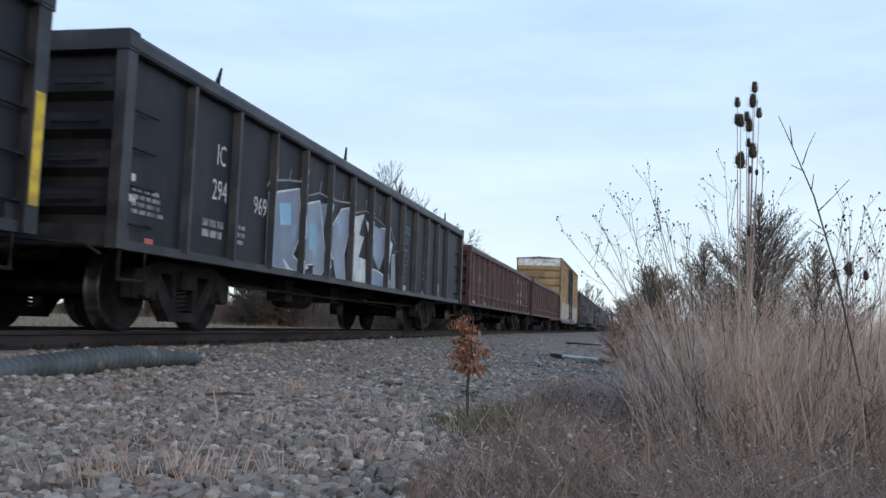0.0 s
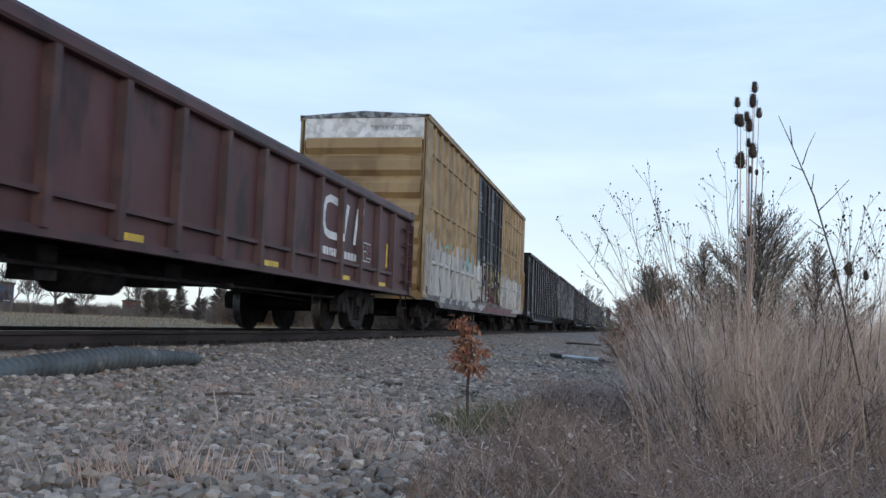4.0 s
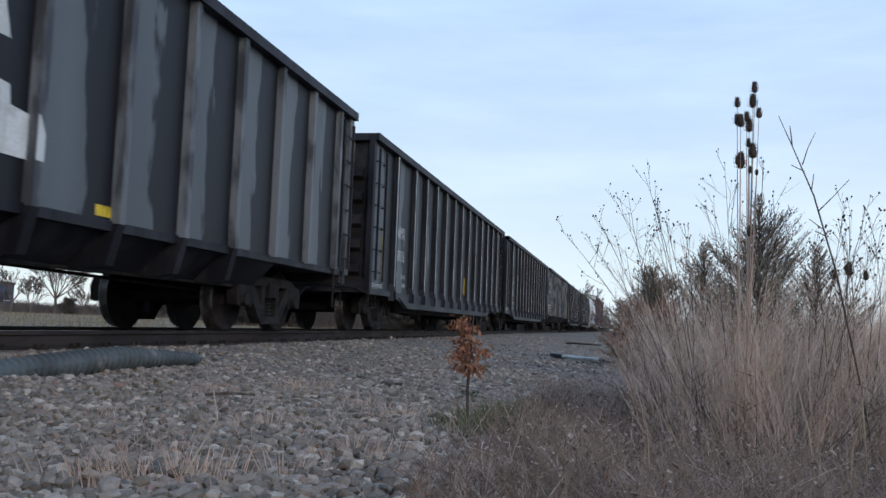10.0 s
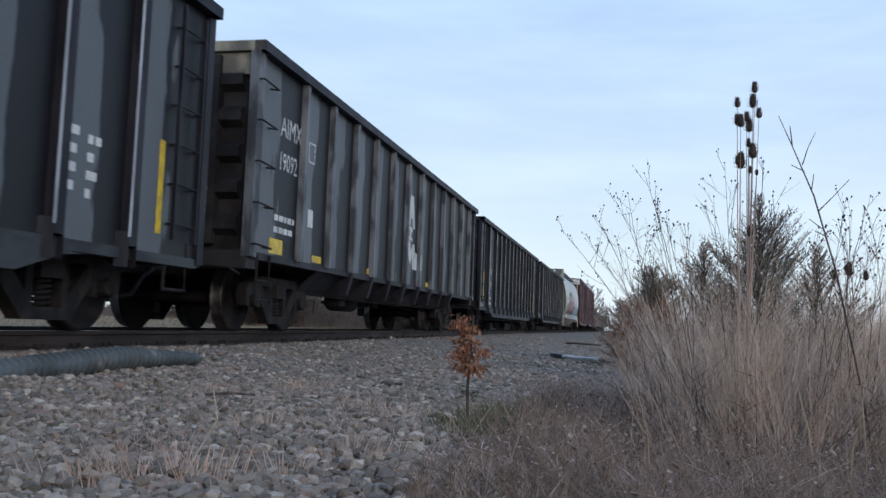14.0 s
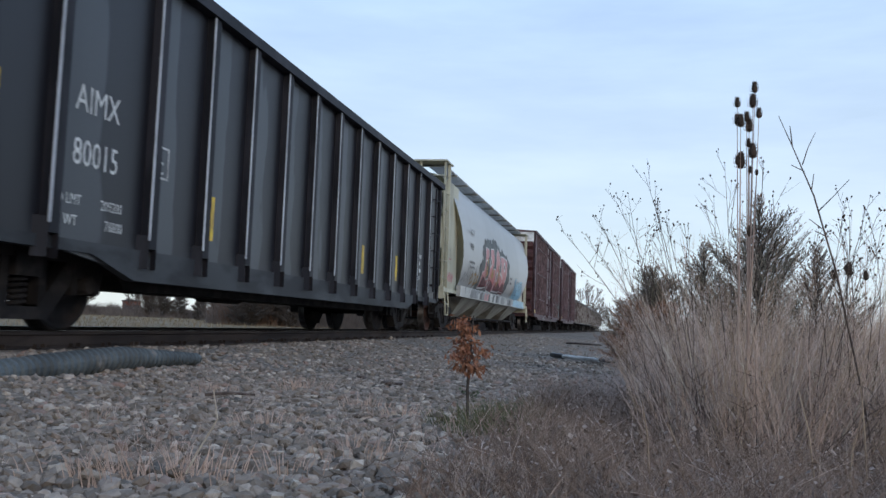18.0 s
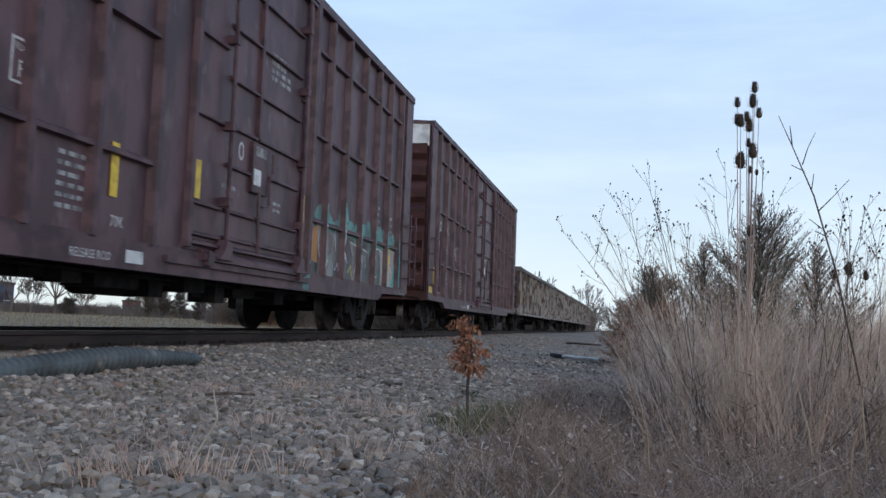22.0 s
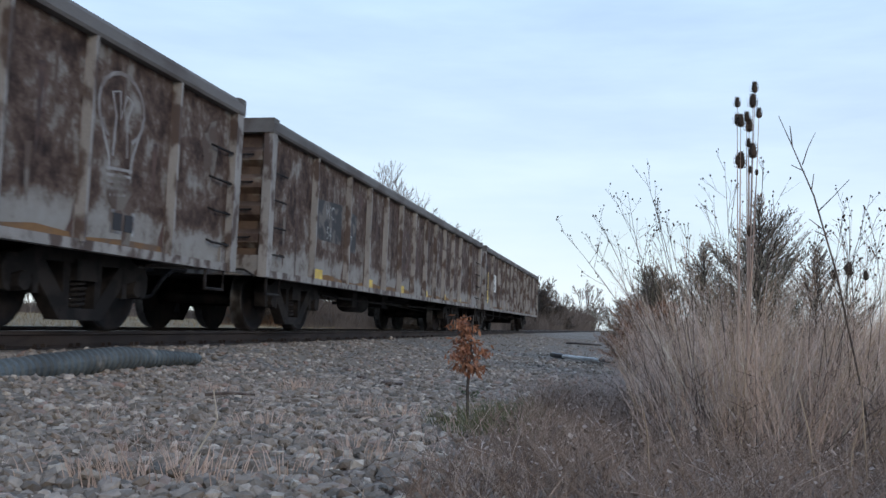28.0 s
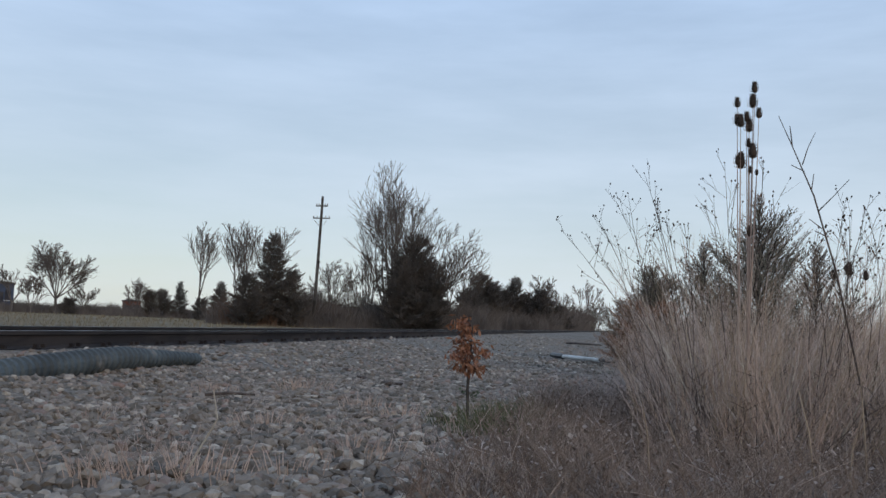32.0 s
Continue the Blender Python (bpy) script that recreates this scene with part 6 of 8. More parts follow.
    for q in ([(13.68, 1.44), (13.97, 1.84), (14.0, 2.15), (13.72, 2.14), (13.55, 1.99), (13.67, 1.82), (13.47, 1.4)], [(14.35, 1.32), (14.07, 1.44), (14.29, 1.77), (14.42, 2.04), (14.85, 2.01), (14.94, 1.7), (15.36, 1.69), (15.05, 1.87), (15.3, 2.08)], [(15.47, 1.69), (15.24, 1.8), (15.44, 2.0), (16.02, 2.07), (16.2, 1.81), (16.18, 1.5)], [(14.32, 1.44), (14.36, 1.64), (14.63, 1.74), (14.63, 1.54), (14.4, 1.4)], [(13.75, 1.98), (13.85, 2.05), (13.82, 1.9), (13.75, 1.98)], [(15.6, 1.86), (15.8, 1.93), (15.95, 1.84), (15.75, 1.76), (15.6, 1.86)]):
        wrap(stroke(q, 0.035), SPRAYBLACK, "outline_stroke", 0.008)
    wrap([(12.95, 1.42), (13.2, 1.77), (13.25, 1.74), (13.08, 1.42)], OLDGOLD, "painted_tag", 0.005)
    paint([(14.2, 1.0), (16.6, 1.0), (16.5, 1.27), (13.5, 1.27), (13.5, 1.02)], SPRAYBLUE, car, flat(-1.555), (), "painted_letter", 0.014)
    for q in ([(14.3, 1.26), (14.45, 1.02)], [(15.8, 1.27), (15.75, 1.0), (16.3, 1.0)], [(15.0, 1.02), (15.2, 1.26)]): paint(stroke(q, 0.035), SPRAYBLACK, car, flat(-1.555), (), "outline_stroke", 0.016)
    sill = lambda poly, m, lift=0.006, name="paint_patch": paint(poly, m, car, flat(-1.555), (), name, lift)
    pale = mat("pale_grey_spray", (0.3, 0.305, 0.3), (0.22, 0.22, 0.215), 2.0, rough=0.6, bump=0.02)
    sill([(2.6, 1.0), (15.6, 1.0), (15.6, 1.27), (2.6, 1.27)], pale, 0.005)
    for j in range(30):
        x = 2.8 + 0.42 * j
        m = r.choice([SPRAYWHITE, HOPPER, pale, SPRAYGREY]) if not 5.6 < x < 8.0 else r.choice([SPRAYGREEN, pale, SPRAYWHITE, SPRAYRED])
        if x > 13.2: m = SPRAYBLUE
        sill([(x - 0.25 + r.uniform(-0.1, 0.1), 1.01), (x + 0.2, 1.0), (x + 0.3 + r.uniform(-0.1, 0.15), 1.26), (x - 0.05, 1.27 - r.uniform(0, 0.12))], m, 0.007 + 0.0001 * j)
    for j in range(12):
        x = 3.0 + 1.1 * j
        sill(stroke([(x, 1.04), (x + 0.12, 1.2), (x + 0.2, 1.08), (x + 0.34, 1.24)], 0.022), SPRAYGREY, 0.011, "outline_stroke")
    tape(car, 0.75, 1.5, 0.1, 1.0, -1.365, SPRAYYEL)
    for j in range(4): paint(stroke([(1.0 + j * 0.18, 1.3), (1.05 + j * 0.18, 1.62), (1.15 + j * 0.18, 1.5), (1.08 + j * 0.18, 1.35)], 0.03), SPRAYRED, car, flat(-1.36), (), "outline_stroke", 0.006)
    paint(stroke([(1.25, 1.8), (1.25, 2.25)], 0.03), SPRAYBLACK, car, flat(-1.36), (), "outline_stroke", 0.006)
    paint(stroke([(1.1, 1.95), (1.4, 1.95)], 0.03), SPRAYRED, car, flat(-1.36), (), "outline_stroke", 0.008)
    # marks of owner and number on the round side
    side_word("NDYX", 3.1, -1.585, 2.82, 0.26, car, DARKLETTER, 0.85)
    side_word("893881", 3.05, -1.595, 2.4, 0.26, car, DARKLETTER, 0.85)
    bars(3.2, -1.585, 2.0, 0.9, 2, car, DIM, 0.14, 0.07, 71)
    bars(12.0, -1.585, 2.0, 0.5, 2, car, DIM, 0.18, 0.09, 72)
    return place(car, near)


covered_hopper(208.6)

# ---- rusted gondolas at the train's end ----
RO = [1.7, 3.21, 4.34, 5.5, 6.66, 7.85, 8.99, 10.15, 11.27, 12.4, 13.45, 15.2]
RR = [1.5, 3.0, 4.1, 5.2, 6.3, 7.5, 8.6, 9.75, 10.9, 12.0, 13.1, 14.6]
RS = [1.79, 3.42, 4.6, 5.75, 6.9, 8.05, 9.2, 10.25, 11.3, 12.4, 13.45, 15.1]
WORN = mat("worn_spray", (0.165, 0.14, 0.12), (0.1, 0.07, 0.056), 3.0, lo=0.45, hi=0.55, rough=0.8, bump=0.1)
WORN_D = mat("worn_dark_spray", (0.1, 0.06, 0.05), (0.06, 0.042, 0.038), 3.0, rough=0.8, bump=0.1)
gO, _ = gondola("rust-streaked grey gondola car with faded painted letters", 265.72, 17.1, 2.76, RO, RUST_B, RUST_RIB, RUST_RIM, RUST_END, low=0.72, ribw=0.065)
gR, _ = gondola("rusted grey gondola car with a worn pale drawing on its side", 283.65, 16.1, 2.76, RR, RUST, RUST_RIB, RUST_RIM, RUST_END, low=0.72, ribw=0.065)
gS, sS = gondola("rusted grey gondola car with a dark number patch and yellow reflectors", 300.65, 16.85, 2.77, RS, RUST, RUST_RIB, RUST_RIM, RUST_END, low=0.72, ribw=0.065)
gT, sT = gondola("rusted last gondola car with a white number patch", 318.3, 17.0, 2.77, RS, RUST, RUST_RIB, RUST_RIM, RUST_END, low=0.72, ribw=0.065)
tape(gO, 0.06, 1.2, 0.1, 0.72, -1.562); tape(gO, 4.5, 1.05, 0.1, 0.42, P); tape(gO, 9.2, 0.95, 0.1, 0.4, P); tape(gO, 12.3, 0.9, 0.1, 0.3, P)
part("wire_loop", Form().tube([(8.1, -1.5, 2.82), (8.14, -1.5, 3.0), (8.3, -1.5, 3.12), (8.5, -1.5, 3.08), (8.62, -1.5, 2.82)], 0.018, 5), GREASE, gO)
part("wire_stub", Form().tube([(6.2, -1.5, 2.82), (6.22, -1.5, 2.98)], 0.016, 5), GREASE, gO)
word("N", 1.0, gR, Matrix.Translation((8.95, P - 0.004, 1.2)) @ ON_SIDE, SPRAYGREY, 0.9, "faded_letter")
word("A", 0.9, gR, Matrix.Translation((9.9, P - 0.004, 1.1)) @ ON_SIDE, SPRAYGREY, 0.9, "faded_letter")
paint(stroke([(13.67 + 0.38 * math.cos(a * 0.349), 2.08 + 0.33 * math.sin(a * 0.349)) for a in range(-3, 13)], 0.04), SPRAYPALE, gR, flat(P), (), "chalk_drawing", 0.006)
for q in ([(13.33, 1.93), (13.5, 1.62), (13.52, 1.48)], [(14.0, 1.93), (13.88, 1.64), (13.86, 1.5)], [(13.56, 1.62), (13.58, 2.0), (13.5, 2.2), (13.62, 2.24), (13.66, 1.98), (13.74, 2.22), (13.84, 2.18), (13.76, 1.98), (13.8, 1.64)]): paint(stroke(q, 0.03), SPRAYPALE, gR, flat(P), (), "chalk_drawing", 0.006)
for k in range(5): paint(stroke([(13.46 + 0.02 * k, 1.5 - 0.06 * k), (13.9 - 0.02 * k, 1.53 - 0.06 * k)], 0.028), SPRAYPALE, gR, flat(P), (), "chalk_drawing", 0.006)
tape(gR, 13.6, 0.92, 0.4, 0.22, P, DIM, "data_plate"); tape(gR, 13.63, 0.95, 0.14, 0.16, P - 0.006, BLACK, "data_plate"); tape(gR, 13.82, 0.95, 0.14, 0.16, P - 0.006, BLACK, "data_plate")
FADED = mat("faded_black_patch", (0.035, 0.034, 0.036), (0.12, 0.105, 0.095), 4.0, lo=0.48, hi=0.62, rough=0.7, bump=0.05)
paint([(1.9, 1.42), (3.2, 1.42), (3.2, 2.08), (1.9, 2.02)], FADED, gS, flat(P), sS, "number_patch")
paint([(3.48, 1.35), (4.0, 1.35), (4.0, 2.0), (3.48, 2.05)], FADED, gS, flat(P), sS, "number_patch", 0.003)
side_word("WC", 2.38, P - 0.009, 1.78, 0.3, gS, DIM, 0.8); side_word("54", 2.46, P - 0.009, 1.45, 0.3, gS, DIM, 0.8); side_word("157", 3.5, P - 0.009, 1.45, 0.26, gS, DIM, 0.7)
for x in (1.9, 4.66, 7.0, 9.25, 11.35, 13.5): tape(gS, x, 0.81, 0.48, 0.15, P)
paint(stroke([(7.5 + 0.36 * math.cos(a * 0.449), 1.72 + 0.36 * math.sin(a * 0.449)) for a in range(15)], 0.12), WORN_D, gS, flat(P), sS, "painted_ring")
paint([(1.85, 1.4), (2.95, 1.38), (2.95, 1.95), (1.85, 2.05)], WHITE, gT, flat(P), sT, "number_patch")
paint([(3.48, 1.42), (4.05, 1.42), (4.05, 1.66), (3.48, 1.7)], WHITE, gT, flat(P), sT, "number_patch")
side_word("WC", 2.3, P - 0.009, 1.74, 0.28, gT, BLACK, 0.8); side_word("54130", 1.88, P - 0.009, 1.42, 0.34, gT, BLACK, 0.85)
paint([(1.05, 1.2), (1.17, 1.2), (1.2, 2.0), (1.1, 2.0)], TAPE, gT, flat(P), sT, "reflector_strip"); paint(blob(1.15, 1.1, 0.1, 0.16, rr), TAPE, gT, flat(P), sT, "paint_patch", 0.006)
tape(gT, 12.95, 1.2, 0.08, 0.4, P); tape(gT, 10.3, 1.3, 0.07, 0.5, P); tape(gT, 13.5, 0.84, 0.4, 0.3, P, LETTER, "data_plate"); tape(gT, 13.54, 0.88, 0.13, 0.22, P - 0.006, BLACK, "data_plate"); tape(gT, 13.71, 0.88, 0.13, 0.22, P - 0.006, BLACK, "data_plate")
STAIN = mat("orange_rust_stain", (0.2, 0.11, 0.05), (0.15, 0.1, 0.07), 5.0, rough=0.9, bump=0.1)
for g, rbs, sd_ in ((gO, RO, 61), (gR, RR, 62), (gS, RS, 63), (gT, RS, 64)):
    r6 = random.Random(sd_)
    for a, b in zip(rbs, rbs[1:]):
        if r6.random() < 0.7: paint([(a + 0.06, 0.8), (b - 0.06, 0.8), (b - 0.1, 0.84 + r6.uniform(0, 0.05)), ((a + b) / 2, 0.83 + r6.uniform(0, 0.08)), (a + 0.1, 0.84)], STAIN, g, flat(P), (), "rust_stain", 0.0022)
        k = r6.uniform(0.9, 1.15)
        paint([(b - 0.16, 0.8), (b - 0.05, 0.8), (b - 0.05, k + 0.2), (b - 0.09, k), (b - 0.14, k - 0.08)], WORN_D, g, flat(P), (), "rust_run", 0.0014)
    for a, b in zip([0.15] + rbs, rbs):
        for k in range(4):
            x, z, w = r6.uniform(a + 0.1, b - 0.12), r6.uniform(1.5, 2.55), r6.uniform(0.012, 0.05)
            paint([(x - w, z), (x + w, z + 0.02), (x + w * 0.5, z - r6.uniform(0.2, 0.8)), (x - w * 0.3, z - r6.uniform(0.3, 0.9))], r6.choice([WORN_D, WORN_D, WORN]), g, flat(P), (), "rust_run", 0.0026 + 0.0003 * k)
for g, sd_ in ((gR, 51), (gT, 52), (gS, 53)):
    r5 = random.Random(sd_)
    for k in range(14):
        x = r5.uniform(3.8, 15.6)
        paint(blob(x, r5.uniform(1.0, 2.3), r5.uniform(0.08, 0.25), r5.uniform(0.1, 0.4), r5, 12, 0.45), r5.choice([WORN, WORN_D, WORN]), g, flat(P), (), "paint_patch", 0.0042 + 0.0002 * k)


# ---- ground ----
def ground_z(x, y):
    """The lie of the land: the ballast shelf under the rails, a low dip towards the camera and towards the field."""
    if y > 7.9:
        k = min(1.0, (y - 7.9) / 4.0)
        z = -0.17 - 0.45 * k * k * (3 - 2 * k)
        z += max(0.0, y - 12.0) * 0.0045
        return min(z, 0.35)
    if y < 4.9:
        k = min(1.0, (4.9 - y) / 2.2)
        z = -0.17 - 0.17 * k * k * (3 - 2 * k)
        if x > 10: z += 0.07 * min(1.0, (x - 10) / 25.0)
        if y < -2.5: z -= min(0.4, (-2.5 - y) * 0.05)
        return z
    return -0.17


def uneven(x, y):
    if not -1 < x < 30: return 0.0
    return 0.022 * noise.noise((x * 1.3, y * 1.3, 4.0)) + 0.01 * noise.noise((x * 4.1, y * 4.1, 9.0))


def land_material():
    m = bpy.data.materials.new("gravel_and_field")
    m.use_nodes = True
    N, K = m.node_tree.nodes, m.node_tree.links
    b = N["Principled BSDF"]
    b.inputs["Roughness"].default_value, b.inputs["Specular IOR Level"].default_value = 0.95, 0.15
    co = N.new("ShaderNodeTexCoord")

    def noisy(sc, detail=4.0):
        t = N.new("ShaderNodeTexNoise"); t.inputs["Scale"].default_value, t.inputs["Detail"].default_value = sc, detail
        K.new(co.outputs["Object"], t.inputs["Vector"]); return t.outputs["Fac"]

    def mix(fac, a, z):
        x = N.new("ShaderNodeMixRGB"); K.new(fac, x.inputs[0])
        for i, v in ((1, a), (2, z)):
            if isinstance(v, tuple): x.inputs[i].default_value = (*v, 1)
            else: K.new(v, x.inputs[i])
        return x.outputs[0]

    def step(src, a, z, wob=0.0):
        r = N.new("ShaderNodeMapRange"); r.interpolation_type = "SMOOTHSTEP"
        if wob:
            ad = N.new("ShaderNodeMath"); ad.operation = "MULTIPLY_ADD"
            K.new(noisy(0.9), ad.inputs[0]); ad.inputs[1].default_value = wob; K.new(src, ad.inputs[2]); src = ad.outputs[0]
        K.new(src, r.inputs[0]); r.inputs[1].default_value, r.inputs[2].default_value = a, z
        return r.outputs[0]
    sp = N.new("ShaderNodeSeparateXYZ"); K.new(co.outputs["Object"], sp.inputs[0])
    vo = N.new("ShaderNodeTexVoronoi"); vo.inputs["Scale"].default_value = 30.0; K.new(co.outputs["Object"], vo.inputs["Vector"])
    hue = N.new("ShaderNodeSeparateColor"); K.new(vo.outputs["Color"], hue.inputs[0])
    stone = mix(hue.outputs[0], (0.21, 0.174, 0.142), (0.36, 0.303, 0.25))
    # Cell rims darken: shade in the gaps between stones, put into the colour.
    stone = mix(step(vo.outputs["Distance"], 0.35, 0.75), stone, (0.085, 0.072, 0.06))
    stone = mix(step(noisy(0.7), 0.42, 0.7), stone, (0.215, 0.177, 0.14))
    field = mix(step(noisy(0.06), 0.35, 0.65), (0.24, 0.19, 0.125), (0.17, 0.135, 0.088))
    field = mix(step(noisy(1.5), 0.4, 0.7), field, (0.16, 0.125, 0.08))
    brush = mix(step(noisy(6.0), 0.35, 0.65), (0.16, 0.118, 0.096), (0.27, 0.205, 0.168))
    col = mix(step(sp.outputs[1], 8.2, 10.5, 0.8), stone, field)
    soil = step(sp.outputs[1], 1.05, 0.15, -0.9)
    far = step(sp.outputs[0], 9.0, 14.0)
    keep = N.new("ShaderNodeMath"); keep.operation = "SUBTRACT"; keep.inputs[0].default_value = 1.0; K.new(far, keep.inputs[1])
    away = N.new("ShaderNodeMath"); away.operation = "MAXIMUM"; K.new(step(sp.outputs[1], 0.3, -0.6, -0.5), away.inputs[0])
    near = N.new("ShaderNodeMath"); near.operation = "MULTIPLY"; K.new(soil, near.inputs[0]); K.new(keep.outputs[0], near.inputs[1])
    K.new(near.outputs[0], away.inputs[1])
    col = mix(away.outputs[0], col, brush)
    K.new(col, b.inputs["Base Color"])
    bp = N.new("ShaderNodeBump"); bp.inputs["Strength"].default_value, bp.inputs["Distance"].default_value = 0.6, 0.03
    inv = N.new("ShaderNodeMath"); inv.operation = "SUBTRACT"; inv.inputs[0].default_value = 1.0; K.new(vo.outputs["Distance"], inv.inputs[1])
    K.new(inv.outputs[0], bp.inputs["Height"]); K.new(bp.outputs[0], b.inputs["Normal"])
    return m


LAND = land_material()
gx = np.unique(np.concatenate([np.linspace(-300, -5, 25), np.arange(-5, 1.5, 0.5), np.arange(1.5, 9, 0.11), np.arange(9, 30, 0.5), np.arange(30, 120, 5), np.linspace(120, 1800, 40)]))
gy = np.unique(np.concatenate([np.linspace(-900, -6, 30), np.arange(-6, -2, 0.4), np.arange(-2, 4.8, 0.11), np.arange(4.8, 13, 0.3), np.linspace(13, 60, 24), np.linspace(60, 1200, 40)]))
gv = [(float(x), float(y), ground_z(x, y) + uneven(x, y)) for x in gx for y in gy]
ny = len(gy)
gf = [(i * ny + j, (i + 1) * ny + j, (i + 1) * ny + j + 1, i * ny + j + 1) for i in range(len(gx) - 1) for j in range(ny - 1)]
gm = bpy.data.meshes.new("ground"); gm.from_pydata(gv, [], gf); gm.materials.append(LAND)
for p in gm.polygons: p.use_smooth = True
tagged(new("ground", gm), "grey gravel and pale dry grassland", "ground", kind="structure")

# ---- track ----
RAILRUST = mat("rail_rust", (0.026, 0.02, 0.019), (0.045, 0.034, 0.03), 5.0, (0.3, 1, 1), rough=0.85, bump=0.3)
TIE = mat("tie_timber", (0.05, 0.04, 0.034), (0.09, 0.075, 0.065), 4.0, (1, 0.2, 1), rough=0.9, bump=0.4)
GRIME = mat("oily_ballast", (0.035, 0.027, 0.023), (0.075, 0.06, 0.052), 12.0, rough=0.95, bump=0.5)
track = thing("railway_track", "rust-brown steel rails on timber ties in ballast", "railway track")
for y in (SIDE + 0.825, SIDE + 2.295):
    r = part("rail", Form().prism([(y - 0.07, -0.172), (y + 0.07, -0.172), (y + 0.07, -0.16), (y + 0.012, -0.135), (y + 0.01, -0.045), (y + 0.036, -0.036), (y + 0.036, -0.004), (y + 0.028, 0.0), (y - 0.028, 0.0), (y - 0.036, -0.004), (y - 0.036, -0.036), (y - 0.01, -0.045), (y - 0.012, -0.135), (y - 0.07, -0.16)], "x", -80, 700), RAILRUST, track)
    part("running_surface", Form().box(-80, 700, y - 0.024, y + 0.024, 0.0, 0.001), STEEL, r, "polished top of the rail")
tie = Form().box(-0.115, 0.115, -1.3, 1.3, -0.16, 0.0).mesh("tie", TIE)
plate = Form().box(-0.1, 0.1, -0.17, 0.17, 0.0, 0.015).box(-0.07, -0.04, -0.1, -0.06, 0.0, 0.05).box(0.04, 0.07, -0.1, -0.06, 0.0, 0.05).mesh("tie_plate", RAILRUST)
rt = random.Random(2)
for k in range(130):
    x = 3.0 + k * 0.54
    o = part("tie", tie, None, track); o.matrix_local = pose(x, MID - 0.01, -0.168 + rt.uniform(-0.008, 0.004), 0, 0, rt.uniform(-1.5, 1.5))
    if k < 40: part("tie_plate", plate, None, track, at=(x, SIDE + 0.825, -0.168))
part("ballast_bed", Form().prism([(SIDE + 0.3, -0.26), (SIDE + 3.2, -0.26), (SIDE + 2.75, -0.163), (SIDE + 0.62, -0.163)], "x", -80, 700), GRIME, track)


# ---- ballast stones ----
STONE = bpy.data.materials.new("limestone")
STONE.use_nodes = True
sn, sk = STONE.node_tree.nodes, STONE.node_tree.links
sb = sn["Principled BSDF"]
sb.inputs["Roughness"].default_value, sb.inputs["Specular IOR Level"].default_value = 0.9, 0.2
geo, oi = sn.new("ShaderNodeNewGeometry"), sn.new("ShaderNodeObjectInfo")
mixr = sn.new("ShaderNodeMath"); mixr.operation = "ADD"; sk.new(geo.outputs["Random Per Island"], mixr.inputs[0]); sk.new(oi.outputs["Random"], mixr.inputs[1])
fr = sn.new("ShaderNodeMath"); fr.operation = "FRACT"; sk.new(mixr.outputs[0], fr.inputs[0])
cr = sn.new("ShaderNodeValToRGB")
for pos, c in ((0.2, (0.215, 0.176, 0.147)), (0.45, (0.32, 0.266, 0.22)), (0.62, (0.115, 0.09, 0.072)), (0.74, (0.335, 0.283, 0.236)), (0.85, (0.5, 0.435, 0.362)), (0.94, (0.26, 0.165, 0.128))):
    e = cr.color_ramp.elements.new(pos); e.color = (*c, 1)
cr.color_ramp.elements[0].color, cr.color_ramp.elements[-1].color = (0.11, 0.1, 0.088, 1), (0.27, 0.243, 0.215, 1)
sk.new(fr.outputs[0], cr.inputs[0])
sc_, st_ = sn.new("ShaderNodeTexCoord"), sn.new("ShaderNodeTexNoise")
st_.inputs["Scale"].default_value, st_.inputs["Detail"].default_value = 45.0, 6.0
sk.new(sc_.outputs["Object"], st_.inputs["Vector"])
sm = sn.new("ShaderNodeMixRGB"); sm.blend_type = "OVERLAY"; sm.inputs[0].default_value = 0.5
dirt, dm, dr_ = sn.new("ShaderNodeTexNoise"), sn.new("ShaderNodeMixRGB"), sn.new("ShaderNodeMapRange")
dirt.inputs["Scale"].default_value, dirt.inputs["Detail"].default_value = 2.2, 5.0
sk.new(sc_.outputs["Object"], dirt.inputs["Vector"]); sk.new(dirt.outputs["Fac"], dr_.inputs[0])
dr_.inputs[1].default_value, dr_.inputs[2].default_value, dr_.inputs[3].default_value, dr_.inputs[4].default_value = 0.42, 0.68, 0.05, 0.6
sk.new(dr_.outputs[0], dm.inputs[0]); sk.new(cr.outputs[0], dm.inputs[1]); dm.inputs[2].default_value = (0.185, 0.153, 0.12, 1)
sk.new(dm.outputs[0], sm.inputs[1]); sk.new(st_.outputs["Fac"], sm.inputs[2]); sk.new(sm.outputs[0], sb.inputs["Base Color"])
sbp = sn.new("ShaderNodeBump"); sbp.inputs["Strength"].default_value, sbp.inputs["Distance"].default_value = 0.5, 0.01
sk.new(st_.outputs["Fac"], sbp.inputs["Height"]); sk.new(sbp.outputs[0], sb.inputs["Normal"])

ib = bmesh.new(); bmesh.ops.create_icosphere(ib, subdivisions=1, radius=1.0)
IV = np.array([v.co[:] for v in ib.verts]); IF = np.array([[v.index for v in f.verts] for f in ib.faces]); ib.free()
rs = np.random.RandomState(5)


def stone_verts(size):
    v = IV * rs.uniform(0.72, 1.2, (len(IV), 1)) * np.array([rs.uniform(0.8, 1.35), rs.uniform(0.7, 1.1), rs.uniform(0.45, 0.8)]) * size
    q = Euler((rs.uniform(-0.5, 0.5), rs.uniform(-0.5, 0.5), rs.uniform(0, 6.3))).to_matrix()
    return v @ np.array(q).T


